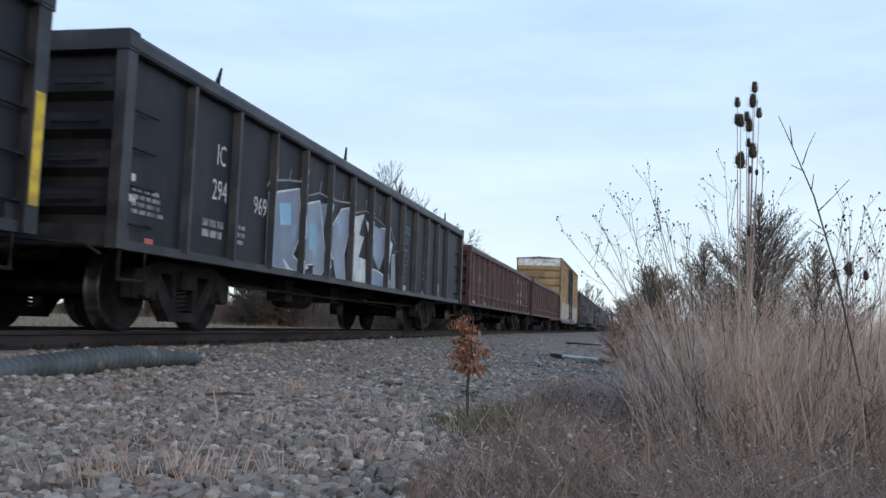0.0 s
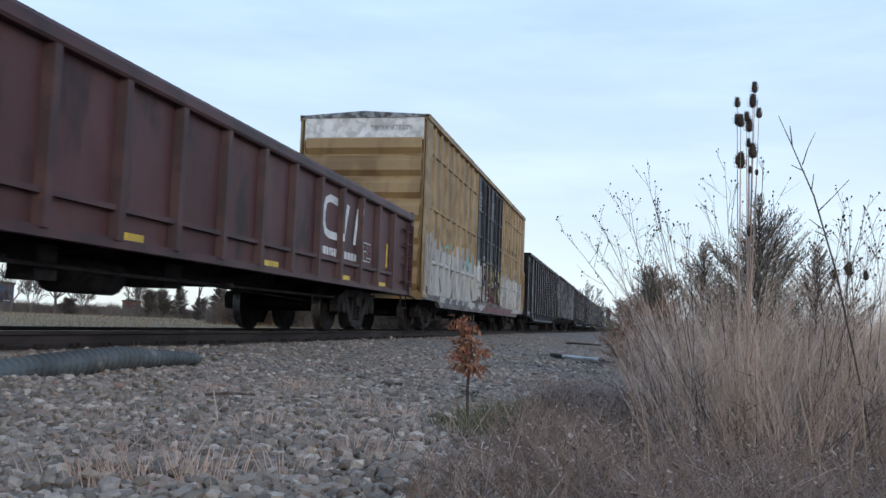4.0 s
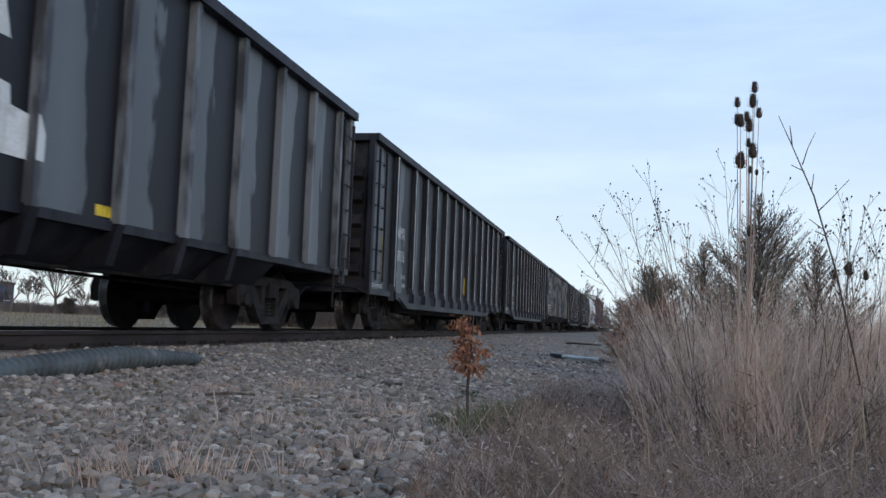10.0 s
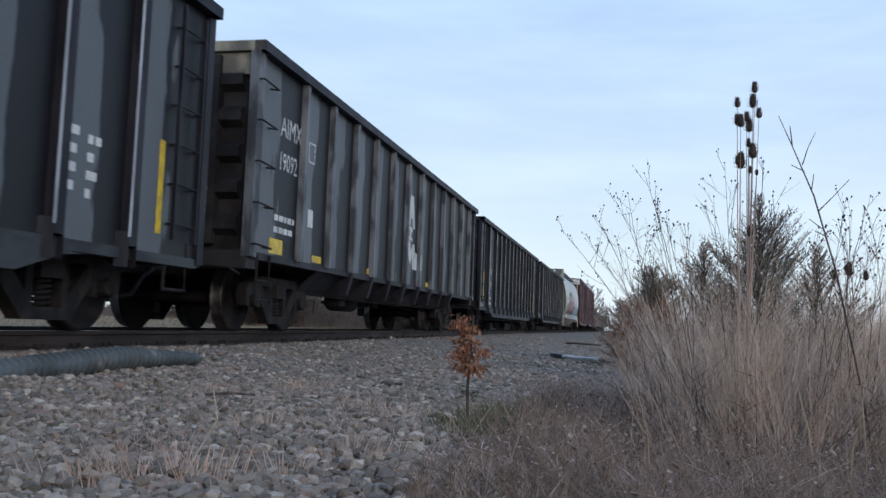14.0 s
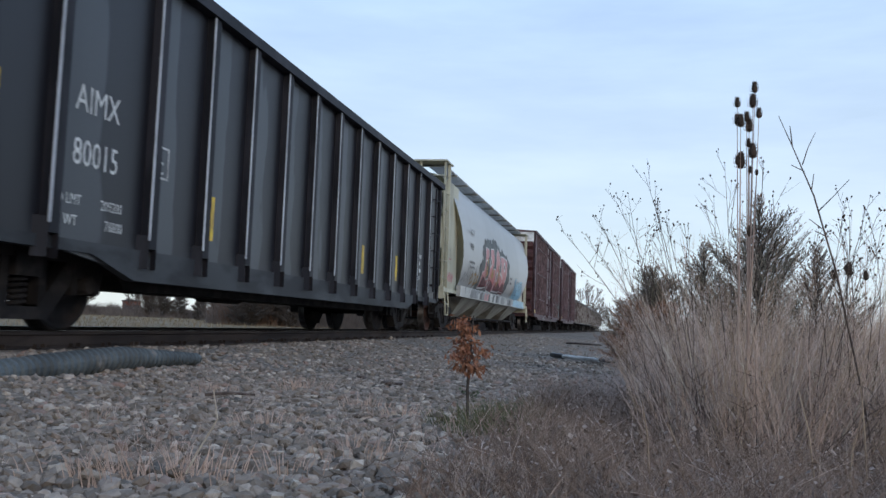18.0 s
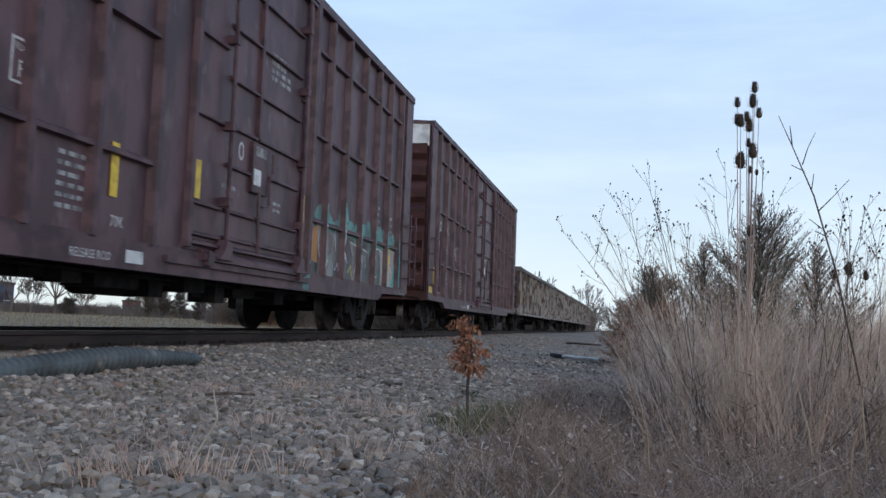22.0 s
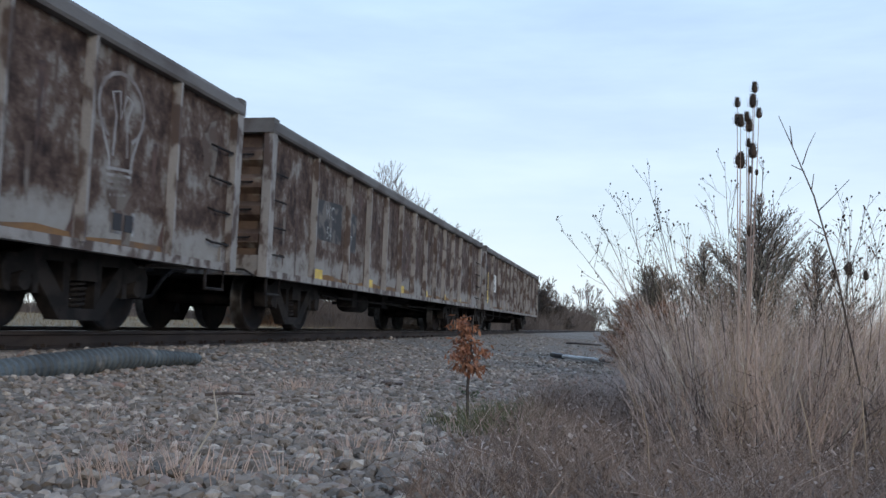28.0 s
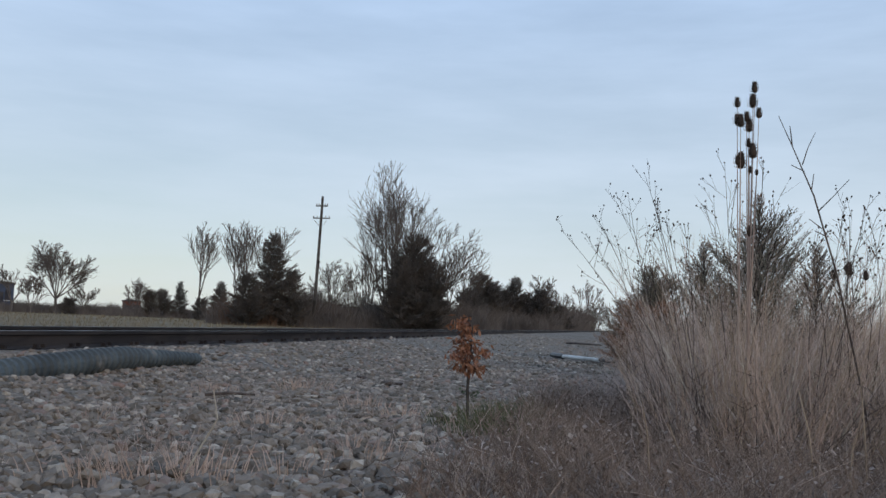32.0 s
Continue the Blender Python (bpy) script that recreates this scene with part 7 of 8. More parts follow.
def gravel_here(x, y):
    """How thickly the stones lie: bare under the weeds, thin where fine dirt shows."""
    edge = 0.55 + 0.35 * noise.noise((x * 0.8, 3.0, 1.0)) - max(0, x - 6) * 0.06
    if y < edge: return 0.12 if y > edge - 0.5 else 0.0
    return 1.0


forms = [stone_verts(1.0) for _ in range(160)]
allv, allf, base = [], [], 0
for lo, hi, count, s0, s1 in ((2.0, 4.5, 5200, 0.012, 0.04), (4.5, 8.0, 9000, 0.013, 0.04), (8.0, 16.0, 5500, 0.016, 0.042), (16.0, 40.0, 2000, 0.02, 0.05)):
    for _ in range(count):
        x = rs.uniform(lo, hi)
        y = rs.uniform(-0.1 if lo > 8 else 0.2, min(4.95, x * 0.85 + 0.2))
        if rs.rand() > gravel_here(x, y): continue
        s = s0 + (s1 - s0) * rs.rand() ** 1.6
        fv = forms[rs.randint(160)] * s
        allv.append(fv + np.array([x, y, ground_z(x, y) + uneven(x, y) + s * rs.uniform(-0.1 if lo < 4 else -0.3, 0.4 if lo < 4 else 0.3)])); allf.append(IF + base); base += len(IV)
sv, sf = np.concatenate(allv), np.concatenate(allf)
me = bpy.data.meshes.new("gravel"); me.from_pydata(sv.tolist(), [], sf.tolist()); me.materials.append(STONE)
tagged(new("gravel", me), "loose grey and tan ballast stones", "gravel", kind="stuff")
bed = thing("near_gravel", "loose grey ballast stones beside the weeds", "gravel")
smesh = []
for k in range(24):
    m2 = bpy.data.meshes.new("stone"); m2.from_pydata(forms[k].tolist(), [], IF.tolist()); m2.materials.append(STONE); smesh.append(m2)
for k in range(280):
    x = 2.25 + 1.9 * rs.rand()
    y = rs.uniform(0.5, min(3.0, x * 0.82))
    o = part("stone", smesh[k % 24], None, bed)
    s = rs.uniform(0.02, 0.038)
    o.matrix_local = Matrix.Translation((x, y, ground_z(x, y) + uneven(x, y) + s * 0.45)) @ Euler((0, 0, rs.uniform(0, 6.3))).to_matrix().to_4x4() @ Matrix.Scale(s, 4)


# ---- drain pipe, litter ----
PIPE = mat("grey_plastic_pipe", (0.09, 0.105, 0.11), (0.062, 0.07, 0.072), 3.0, rough=0.6, c3=(0.2, 0.18, 0.16), scale3=5.0, lo3=0.6, hi3=0.75)
pipe = thing("drain_pipe", "grey corrugated plastic drain pipe lying on gravel", "pipe")
pts, rad = [], []
n = 420
for k in range(n):
    t = k / (n - 1)
    x = 2.6 + 4.9 * t
    y = 3.93 + 0.03 * math.sin(t * 5.0) - 0.08 * t
    end = max(0.0, (x - 6.3) / 1.2)
    dip = max(0.0, 6.3 - x)
    pts.append((x, y, ground_z(x, y) + 0.088 - 0.048 * dip ** 1.3 - 0.03 * end))
    rad.append((0.088 + (0.008 if k % 6 < 3 else -0.009)) * (1 - 0.48 * end))
part("pipe_wall", Form().tube(pts, rad, 18), PIPE, pipe)
# Dark disc standing in for the shade inside the open end.
part("pipe_mouth", Form().tube([(7.51, 3.82, pts[-1][2]), (7.46, 3.82, pts[-1][2])], 0.036, 14), GREASE, pipe)

WOODY = mat("dead_twig", (0.13, 0.098, 0.08), (0.07, 0.052, 0.045), 8.0, rough=0.9)
post = thing("marker_post", "white marker post with a black end lying on gravel", "post")
part("shaft", Form().tube([(15.15, 1.08, -0.265), (14.2, 0.45, -0.27)], 0.03, 8), WHITE, post)
part("black_end", Form().tube([(15.62, 1.3, -0.262), (15.15, 1.08, -0.265)], 0.045, 8), SPRAYBLACK, post)
for a, b, r in (((5.13, 2.55, -0.29), (5.2, 2.25, -0.28), 0.012), ((28.0, 1.9, -0.24), (26.2, 0.77, -0.24), 0.035), ((13.6, 0.42, -0.25), (12.6, 0.2, -0.25), 0.025)):
    st = thing("fallen_stick", "dark dead stick lying on gravel", "stick", "sticks on the gravel")
    part("stick_wood", Form().tube([a, ((a[0] + b[0]) / 2, (a[1] + b[1]) / 2 + 0.02, (a[2] + b[2]) / 2 + 0.01), b], [r, r * 0.9, r * 0.5], 5), WOODY, st)
for x, y, s in ((7.95, 2.4, 0.1), (7.4, 2.0, 0.12), (7.3, 1.88, 0.08), (11.5, 2.2, 0.08), (9.0, 2.9, 0.07)):
    lt = thing("bark_scrap", "dark brown scrap of bark on gravel", "litter", "scraps on the gravel")
    part("scrap", Form().add([(p[0], p[1], 0) for p in blob(0, 0, s, s * 0.5, rr, 9, 0.4)] + [(p[0] * 0.8, p[1] * 0.8, 0.022) for p in blob(0, 0, s, s * 0.5, rr, 9, 0.4)], [tuple(range(9, 18))] + [(i, (i + 1) % 9, (i + 1) % 9 + 9, i + 9) for i in range(9)]), WOODY, lt)
    lt.location = (x, y, ground_z(x, y) + uneven(x, y) + 0.01)


# ---- plants ----
STRAW = mat("dead_grass", (0.42, 0.32, 0.225), (0.3, 0.22, 0.155), 4.0, rough=0.9, bump=0)
STRAW_D = mat("brown_weed", (0.52, 0.385, 0.31), (0.35, 0.255, 0.21), 4.0, rough=0.95, bump=0)
GREYSTEM = mat("grey_weed", (0.56, 0.46, 0.4), (0.42, 0.335, 0.29), 5.0, rough=0.95, bump=0)
STRAW_P = mat("pale_stalk", (0.55, 0.48, 0.38), (0.42, 0.35, 0.27), 6.0, rough=0.9, bump=0)
LEAF = mat("rust_brown_leaf", (0.36, 0.165, 0.09), (0.23, 0.1, 0.062), 14.0, rough=0.8, bump=0.1)
BRUSHWOOD = mat("brown_brushwood", (0.36, 0.285, 0.235), (0.22, 0.17, 0.14), 5.0, rough=0.95, bump=0)
LITTER = mat("leaf_litter", (0.25, 0.18, 0.143), (0.13, 0.095, 0.078), 9.0, rough=0.95, bump=0.1)
GREENISH = mat("dull_green_leaf", (0.08, 0.095, 0.045), (0.12, 0.12, 0.06), 9.0, rough=0.85, bump=0)
CEDAR = mat("cedar_green", (0.175, 0.16, 0.13), (0.28, 0.205, 0.158), 2.2, lo=0.45, hi=0.65, rough=0.95, bump=0)
CEDAR_R = mat("cedar_bronze", (0.3, 0.165, 0.11), (0.18, 0.135, 0.098), 2.0, lo=0.45, hi=0.65, rough=0.95, bump=0)
BARK = mat("grey_bark", (0.1, 0.085, 0.075), (0.06, 0.05, 0.045), 6.0, (1, 1, 0.3), rough=0.95, bump=0.3)
FARBARK = mat("winter_twigs", (0.15, 0.122, 0.106), (0.11, 0.09, 0.08), 0.6, rough=1.0, bump=0)
FARGREEN = mat("dark_evergreen", (0.085, 0.074, 0.067), (0.12, 0.1, 0.088), 0.7, rough=1.0, bump=0)
FIELDGRASS = mat("field_grass_blade", (0.27, 0.215, 0.14), (0.18, 0.14, 0.09), 1.0, rough=0.95, bump=0)
RUSSET = mat("russet_brush", (0.16, 0.095, 0.065), (0.1, 0.066, 0.05), 1.0, rough=1.0, bump=0)
SEED = mat("dark_seed_head", (0.05, 0.036, 0.028), (0.085, 0.06, 0.045), 20.0, rough=0.95)


class Blades:
    """Many thin tapered blades in one mesh."""

    def __init__(self):
        self.v, self.f = [], []

    def blade(self, base, tip, w, bend, segs=3):
        b, t = Vector(base), Vector(tip)
        d = t - b
        side = d.cross(Vector((0.6, 0.25, 0.1))).normalized()
        n0 = len(self.v)
        for i in range(segs + 1):
            k = i / segs
            c = b + d * k + Vector(bend) * (k * (1 - k) * 2)
            ww = w * (1 - 0.85 * k)
            self.v += [tuple(c - side * ww), tuple(c + side * ww)]
        for i in range(segs):
            a = n0 + 2 * i
            self.f.append((a, a + 1, a + 3, a + 2))

    def leaf(self, c, u, w, L, W):
        c, u, w = Vector(c), Vector(u), Vector(w)
        n0 = len(self.v)
        self.v += [tuple(c), tuple(c + u * L * 0.5 + w * W), tuple(c + u * L), tuple(c + u * L * 0.5 - w * W)]
        self.f.append((n0, n0 + 1, n0 + 2, n0 + 3))

    def make(self, name, material, parent=None):
        me = bpy.data.meshes.new(name); me.from_pydata(self.v, [], self.f); me.materials.append(material)
        o = new(name, me)
        if parent: o.parent = parent
        return o


rg = random.Random(11)


def weeds(name, material, count, hmin, hmax, w, xr, yr, label, lean=0.3, twigs=0, gate=None):
    b = Blades()
    for _ in range(count):
        x = rg.uniform(*xr)
        y = rg.uniform(yr[0] - 0.12 * x, yr[1] - 0.02 * x)
        if gate and not gate(x, y): continue
        h = rg.uniform(hmin, hmax) * (0.75 + 0.5 * noise.noise((x * 1.1, y * 1.7, 2.0)))
        z = ground_z(x, y)
        fan = max(-1.0, min(1.0, (y + 0.1 * x) / 0.5)) if hmax > 0.5 else 0.0
        dx, dy = rg.gauss(0, lean) * h, (rg.gauss(0, lean * 0.8) + 0.75 * fan) * h
        if h > 0.28 and y + dy > 0.04 * (x + dx) - 0.06 * h: dy *= 0.4
        if h > 0.28 and y + dy > 0.04 * (x + dx): continue
        tip = (x + dx, y + dy, z + h)
        b.blade((x, y, z - 0.02), tip, w * rg.uniform(0.7, 1.4), (rg.gauss(0, 0.05), rg.gauss(0, 0.05), 0.03))
        for _ in range(twigs):
            k = rg.uniform(0.35, 0.95)
            p = (x + dx * k, y + dy * k, z + h * k)
            q = (p[0] + rg.gauss(0, 0.06), p[1] + rg.gauss(0, 0.06), p[2] + rg.uniform(0.02, 0.13))
            b.blade(p, q, w * 0.5, (0, 0, 0.01), 2)
    return tagged(b.make(name, material), label, "weeds", kind="stuff")


weeds("dead_weeds", STRAW_D, 2300, 0.15, 0.75, 0.0017, (3.7, 8.5), (-1.6, -0.05), "brown dead weeds in a thick stand", 0.5, 6)
weeds("grey_weeds", GREYSTEM, 1100, 0.25, 0.8, 0.002, (3.8, 8.0), (-1.6, -0.05), "grey-brown dead stems in a thick stand", 0.5, 5)
weeds("dry_grass", STRAW, 480, 0.3, 0.85, 0.0018, (3.7, 7.5), (-1.6, 0.0), "straw-coloured dry grass among the weeds", 0.3, 2)
weeds("pale_grass", STRAW_P, 230, 0.45, 0.95, 0.0034, (3.9, 5.8), (-1.4, -0.15), "pale long grass stalks", 0.4, 1)
weeds("tall_stems", GREYSTEM, 760, 0.75, 1.35, 0.0019, (4.2, 8.2), (-1.7, -0.15), "taller grey-brown stems with fine side twigs", 0.3, 9)
weeds("dark_stems", WOODY, 1000, 0.2, 0.75, 0.0022, (3.7, 7.5), (-1.6, -0.05), "dark dead stems in the stand", 0.45, 6)
weeds("far_weeds", STRAW_D, 3600, 0.3, 0.85, 0.0028, (8.0, 22.0), (-4.2, -0.1), "brown dead weeds along the gravel", 0.3, 4)
weeds("back_brush", STRAW_D, 1900, 0.6, 1.4, 0.0028, (9.5, 16.0), (-3.6, -0.9), "brown brush between the cedars", 0.3, 5)
weeds("low_brush", BRUSHWOOD, 2600, 0.04, 0.17, 0.0018, (2.5, 6.5), (-1.0, 0.75), "low tangled dead stems over soil", 0.9, 4, lambda x, y: y < 0.48 + 0.35 * noise.noise((x * 2, y * 2, 7)))
weeds("dark_tangle", LITTER, 2600, 0.03, 0.16, 0.0026, (2.5, 6.5), (-1.2, 0.7), "dark tangled dead stems over soil", 0.9, 4)
weeds("low_straw", GREYSTEM, 240, 0.05, 0.22, 0.0024, (2.5, 6.0), (-1.0, 0.8), "short straw over soil", 0.9, 1)
weeds("gravel_sprigs", GREYSTEM, 1500, 0.02, 0.08, 0.0012, (2.6, 10.0), (0.9, 3.6), "thin dry sprigs between the stones", 0.7, 2, lambda x, y: noise.noise((x * 0.9, y * 0.9, 31.0)) > 0.05)
# small weeds with dark heads where the gravel meets the soil
b, heads = Blades(), Blades()
for _ in range(420):
    x = rg.uniform(3.4, 9.0); y = rg.uniform(0.1, 1.15) + 0.2 * noise.noise((x * 1.5, 2.0, 5.0)) - 0.04 * x
    z, h = ground_z(x, y), rg.uniform(0.05, 0.2)
    tip = Vector((x + rg.gauss(0, 0.25) * h, y + rg.gauss(0, 0.25) * h, z + h))
    b.blade((x, y, z - 0.01), tip, 0.0012, (0, 0, 0.01), 2)
    for _ in range(3):
        a = rg.uniform(0, 6.3)
        heads.leaf(Vector((x, y, z)).lerp(tip, rg.uniform(0.4, 1.0)), (math.cos(a), math.sin(a), rg.uniform(0, 1)), (-math.sin(a), math.cos(a), 0.2), rg.uniform(0.01, 0.022), 0.004)
tagged(b.make("edge_weeds", STRAW_D), "short weeds along the gravel's edge", "weeds", kind="stuff")
tagged(heads.make("edge_weed_leaves", LITTER), "small dark leaves of the edge weeds", "weeds", kind="stuff")
for name, material, label in (("grass_clumps", STRAW, "clumps of straw-coloured grass fanning out"), ("weed_clumps", STRAW_D, "clumps of brown weed stems fanning out")):
    b = Blades()
    for _ in range(44):
        x = rg.uniform(3.5, 6.8)
        y = rg.uniform(-1.5 - 0.1 * x, -0.25 - 0.03 * x)
        tilt = (rg.gauss(0, 0.25), rg.gauss(0, 0.3) + 0.9 * (y + 0.1 * x))
        for _ in range(26):
            h = rg.uniform(0.35, 0.95)
            bx, by = x + rg.gauss(0, 0.03), y + rg.gauss(0, 0.04)
            z = ground_z(bx, by)
            b.blade((bx, by, z), (bx + h * (tilt[0] + rg.gauss(0, 0.14)), min(0.02 * bx, by + h * (tilt[1] + rg.gauss(0, 0.16))), z + h), 0.0013, (rg.gauss(0, 0.05), rg.gauss(0, 0.06), 0.04), 4)
    tagged(b.make(name, material), label, "weeds", kind="stuff")
for name, material, count, lift, label in (("leaf_litter", LITTER, 7500, 0.07, "brown fallen leaves over soil"), ("withered_leaves", BRUSHWOOD, 6500, 0.16, "small withered leaves on the low weeds"), ("russet_leaves", LEAF, 420, 0.03, "russet fallen leaves over soil")):
    b = Blades()
    for _ in range(count):
        x = rg.uniform(2.5, 7.5); y = rg.uniform(-1.2 - 0.1 * x, 0.75 - 0.05 * x) + 0.25 * noise.noise((x * 1.7, 3.0, 8.0))
        if y > 0.35 and rg.random() < 0.5: continue
        a = rg.uniform(0, 6.3); L = rg.uniform(0.008, 0.022)
        b.leaf((x, y, ground_z(x, y) + uneven(x, y) + rg.uniform(0.0, lift)), (math.cos(a), math.sin(a), rg.uniform(-0.6, 0.9)), (-math.sin(a), math.cos(a), rg.uniform(-0.4, 0.4)), L, L * rg.uniform(0.25, 0.6))
    tagged(b.make(name, material), label, "leaf litter", kind="stuff")


def tuft(x, y, n, h, material, label, spread=0.2):
    b = Blades()
    for _ in range(n):
        a, r = rg.uniform(0, 6.3), rg.uniform(0, spread)
        hh = h * rg.uniform(0.4, 1.0)
        z = ground_z(x, y) + uneven(x, y)
        b.blade((x + r * math.cos(a), y + r * math.sin(a), z - 0.01), (x + (r + hh * rg.uniform(0.1, 0.8)) * math.cos(a), y + (r + hh * rg.uniform(0.1, 0.8)) * math.sin(a), z + hh), 0.0022, (0, 0, 0.02))
    o = b.make("grass_tuft", material)
    return tagged(o, label, "grass", "tufts on the gravel", "stuff")


for x, y, n, h in ((2.62, 1.52, 45, 0.12), (2.72, 1.38, 40, 0.13), (2.55, 1.66, 30, 0.1), (2.95, 1.15, 30, 0.1), (2.85, 1.5, 26, 0.11), (2.68, 1.25, 26, 0.09), (3.1, 1.75, 26, 0.1), (3.6, 2.0, 24, 0.08), (4.0, 2.6, 24, 0.1), (4.2, 1.75, 60, 0.09), (5.4, 1.6, 50, 0.1), (6.5, 2.4, 60, 0.12), (3.4, 1.05, 60, 0.1), (5.9, 2.9, 50, 0.1), (4.8, 1.2, 40, 0.1)):
    tuft(x, y, n, h, STRAW_D, "tuft of dry brown grass between stones")
for x, y, n, h in ((4.7, 0.72, 160, 0.16), (4.55, 0.85, 90, 0.12), (5.6, 0.75, 60, 0.1), (6.2, 0.6, 60, 0.12), (4.5, 0.55, 130, 0.17), (4.85, 0.5, 110, 0.15), (5.1, 0.68, 90, 0.12), (4.3, 0.7, 90, 0.12), (4.2, 0.4, 80, 0.12)):
    tuft(x, y, n, h, GREENISH, "low dull-green weed beside the sapling", 0.16)
BENT = [(2.72, 1.42, -0.35), (2.72, 1.366, -0.246), (2.72, 1.303, -0.137), (2.72, 1.323, -0.044)]
b1 = thing("bent_stem", "single bent pale weed stem on gravel", "weed")
part("stem", Form().tube(BENT, [0.004, 0.0032, 0.003, 0.0018], 5), STRAW_P, b1)
for k, (x, y, h, lx) in enumerate(((3.05, -0.08, 0.32, 0.03), (3.2, -0.62, 0.36, 0.05), (3.15, -0.7, 0.3, -0.04), (3.1, -0.2, 0.24, 0.06), (3.3, -0.8, 0.4, 0.02))):
    s = thing("broken_stalk", "pale broken weed stalk standing in litter", "weed", "broken stalks")
    z = ground_z(x, y)
    part("stem", Form().tube([(x, y, z - 0.02), (x + 0.01, y + lx * 0.5, z + h * 0.6), (x, y + lx * 1.2, z + h)], [0.0035, 0.003, 0.0015], 5), STRAW, s)


# oak sapling with dead leaves
oak = thing("oak_sapling", "small oak sapling holding rust-brown dead leaves", "sapling")
ox, oy, oz = 4.78, 0.84, -0.35
part("trunk", Form().tube([(ox, oy, oz), (ox + 0.01, oy + 0.01, oz + 0.2), (ox, oy, oz + 0.38), (ox + 0.01, oy - 0.01, oz + 0.6)], [0.011, 0.009, 0.007, 0.003], 6), BARK, oak)
f, b = Form(), Blades()
for k in range(30):
    a, z = rg.uniform(0, 6.3), oz + rg.uniform(0.3, 0.6)
    L = rg.uniform(0.05, 0.15)
    p, q = Vector((ox, oy, z)), Vector((ox + L * math.cos(a), oy + L * math.sin(a), z + rg.uniform(-0.02, 0.05)))
    f.tube([p, q], [0.003, 0.0015], 4)
    for _ in range(20):
        c = p.lerp(q, rg.uniform(0.3, 1.1)) + Vector((rg.gauss(0, 0.012), rg.gauss(0, 0.012), rg.gauss(0, 0.012)))
        u = Vector((rg.gauss(0, 0.45), rg.gauss(0, 0.45), rg.uniform(-1.4, 0.1))).normalized()
        w = u.cross(Vector((rg.random(), rg.random(), rg.random()))).normalized()
        b.leaf(c, u, w, rg.uniform(0.025, 0.055), rg.uniform(0.005, 0.009))
tagged(part("twig_wood", f, WOODY, oak), kind="stuff")
b.make("leaves", LEAF, oak)
b = Blades()
for k in range(26):
    a = rg.uniform(0, 6.3)
    b.leaf((ox + rg.uniform(-0.02, 0.02), oy + rg.uniform(-0.05, 0.05), oz + rg.uniform(0.13, 0.2)), (math.cos(a), math.sin(a), 0.4), (-math.sin(a), math.cos(a), 0.1), 0.035, 0.009)
b.make("low_leaves", GREENISH, oak)


# teasels
def teasel(x, y, heads, label):
    t = thing("teasel", label, "weed", "teasels in the weeds")
    z0 = ground_z(x, y)
    for hx, hy, hz, s in heads:
        st = part("stem", Form().tube([(x, y, z0), (x + (hx - x) * 0.3, y + (hy - y) * 0.3, z0 + (hz - z0) * 0.5), (x + (hx - x) * 0.85, y + (hy - y) * 0.85, z0 + (hz - z0) * 0.85), (hx, hy, hz)], [0.0032, 0.0026, 0.002, 0.0014], 6), STRAW_D, t)
        f = Form()
        L = 0.05 * s
        prof = [(0.0, 0.3), (0.15, 0.85), (0.4, 1.0), (0.7, 0.85), (0.95, 0.45), (1.0, 0.05)]
        f.tube([(hx, hy, hz + L * p) for p, q in prof], [0.0118 * s * q for p, q in prof], 9)
        for k in range(70):
            a, h = k * 2.4, (k % 35) / 35
            r = 0.0118 * s * (1 - 0.5 * abs(h - 0.45))
            c = (hx + r * 0.8 * math.cos(a), hy + r * 0.8 * math.sin(a), hz + L * h)
            f.tube([c, (hx + r * 1.35 * math.cos(a), hy + r * 1.35 * math.sin(a), hz + L * h + 0.007)], [0.0016, 0.0004], 3)
        part("seed_head", f, SEED, t)
        for k in range(5):
            a = k * 1.3
            part("bract", Form().tube([(hx, hy, hz), (hx + 0.017 * s * math.cos(a), hy + 0.017 * s * math.sin(a), hz + 0.01), (hx + 0.02 * s * math.cos(a), hy + 0.02 * s * math.sin(a), hz + 0.035 * s)], [0.0015, 0.0012, 0.0005], 3), SEED, t)
    return t


teasel(4.37, -0.5, [(4.37, -0.485, 1.278, 1.0), (4.38, -0.487, 1.195, 1.1), (4.36, -0.5, 1.18, 1.3), (4.37, -0.488, 1.0, 0.9), (4.39, -0.505, 0.985, 1.7)], "tall dead teasel with dark spiny seed heads")
teasel(4.38, -0.54, [(4.36, -0.562, 1.345, 1.1), (4.37, -0.556, 1.275, 1.4), (4.37, -0.583, 1.225, 1.0), (4.38, -0.53, 1.21, 1.0), (4.4, -0.543, 1.165, 1.4), (4.37, -0.537, 1.085, 0.8), (4.36, -0.556, 1.03, 1.5), (4.38, -0.545, 0.96, 0.7), (4.37, -0.575, 0.95, 0.5), (4.38, -0.545, 0.66, 1.1)], "tall dead teasel with several dark seed heads")
teasel(4.3, -1.02, [(4.3, -0.9, 0.46, 0.9), (4.3, -0.965, 0.48, 1.3), (4.28, -1.03, 0.46, 0.9)], "short dead teasel deep in the weeds")


head_mesh = Form().tube([(0, 0, -1.0), (0, 0, -0.4), (0, 0, 0.4), (0, 0, 1.3)], [0.25, 0.85, 0.9, 0.2], 6).mesh("seed_head", SEED)


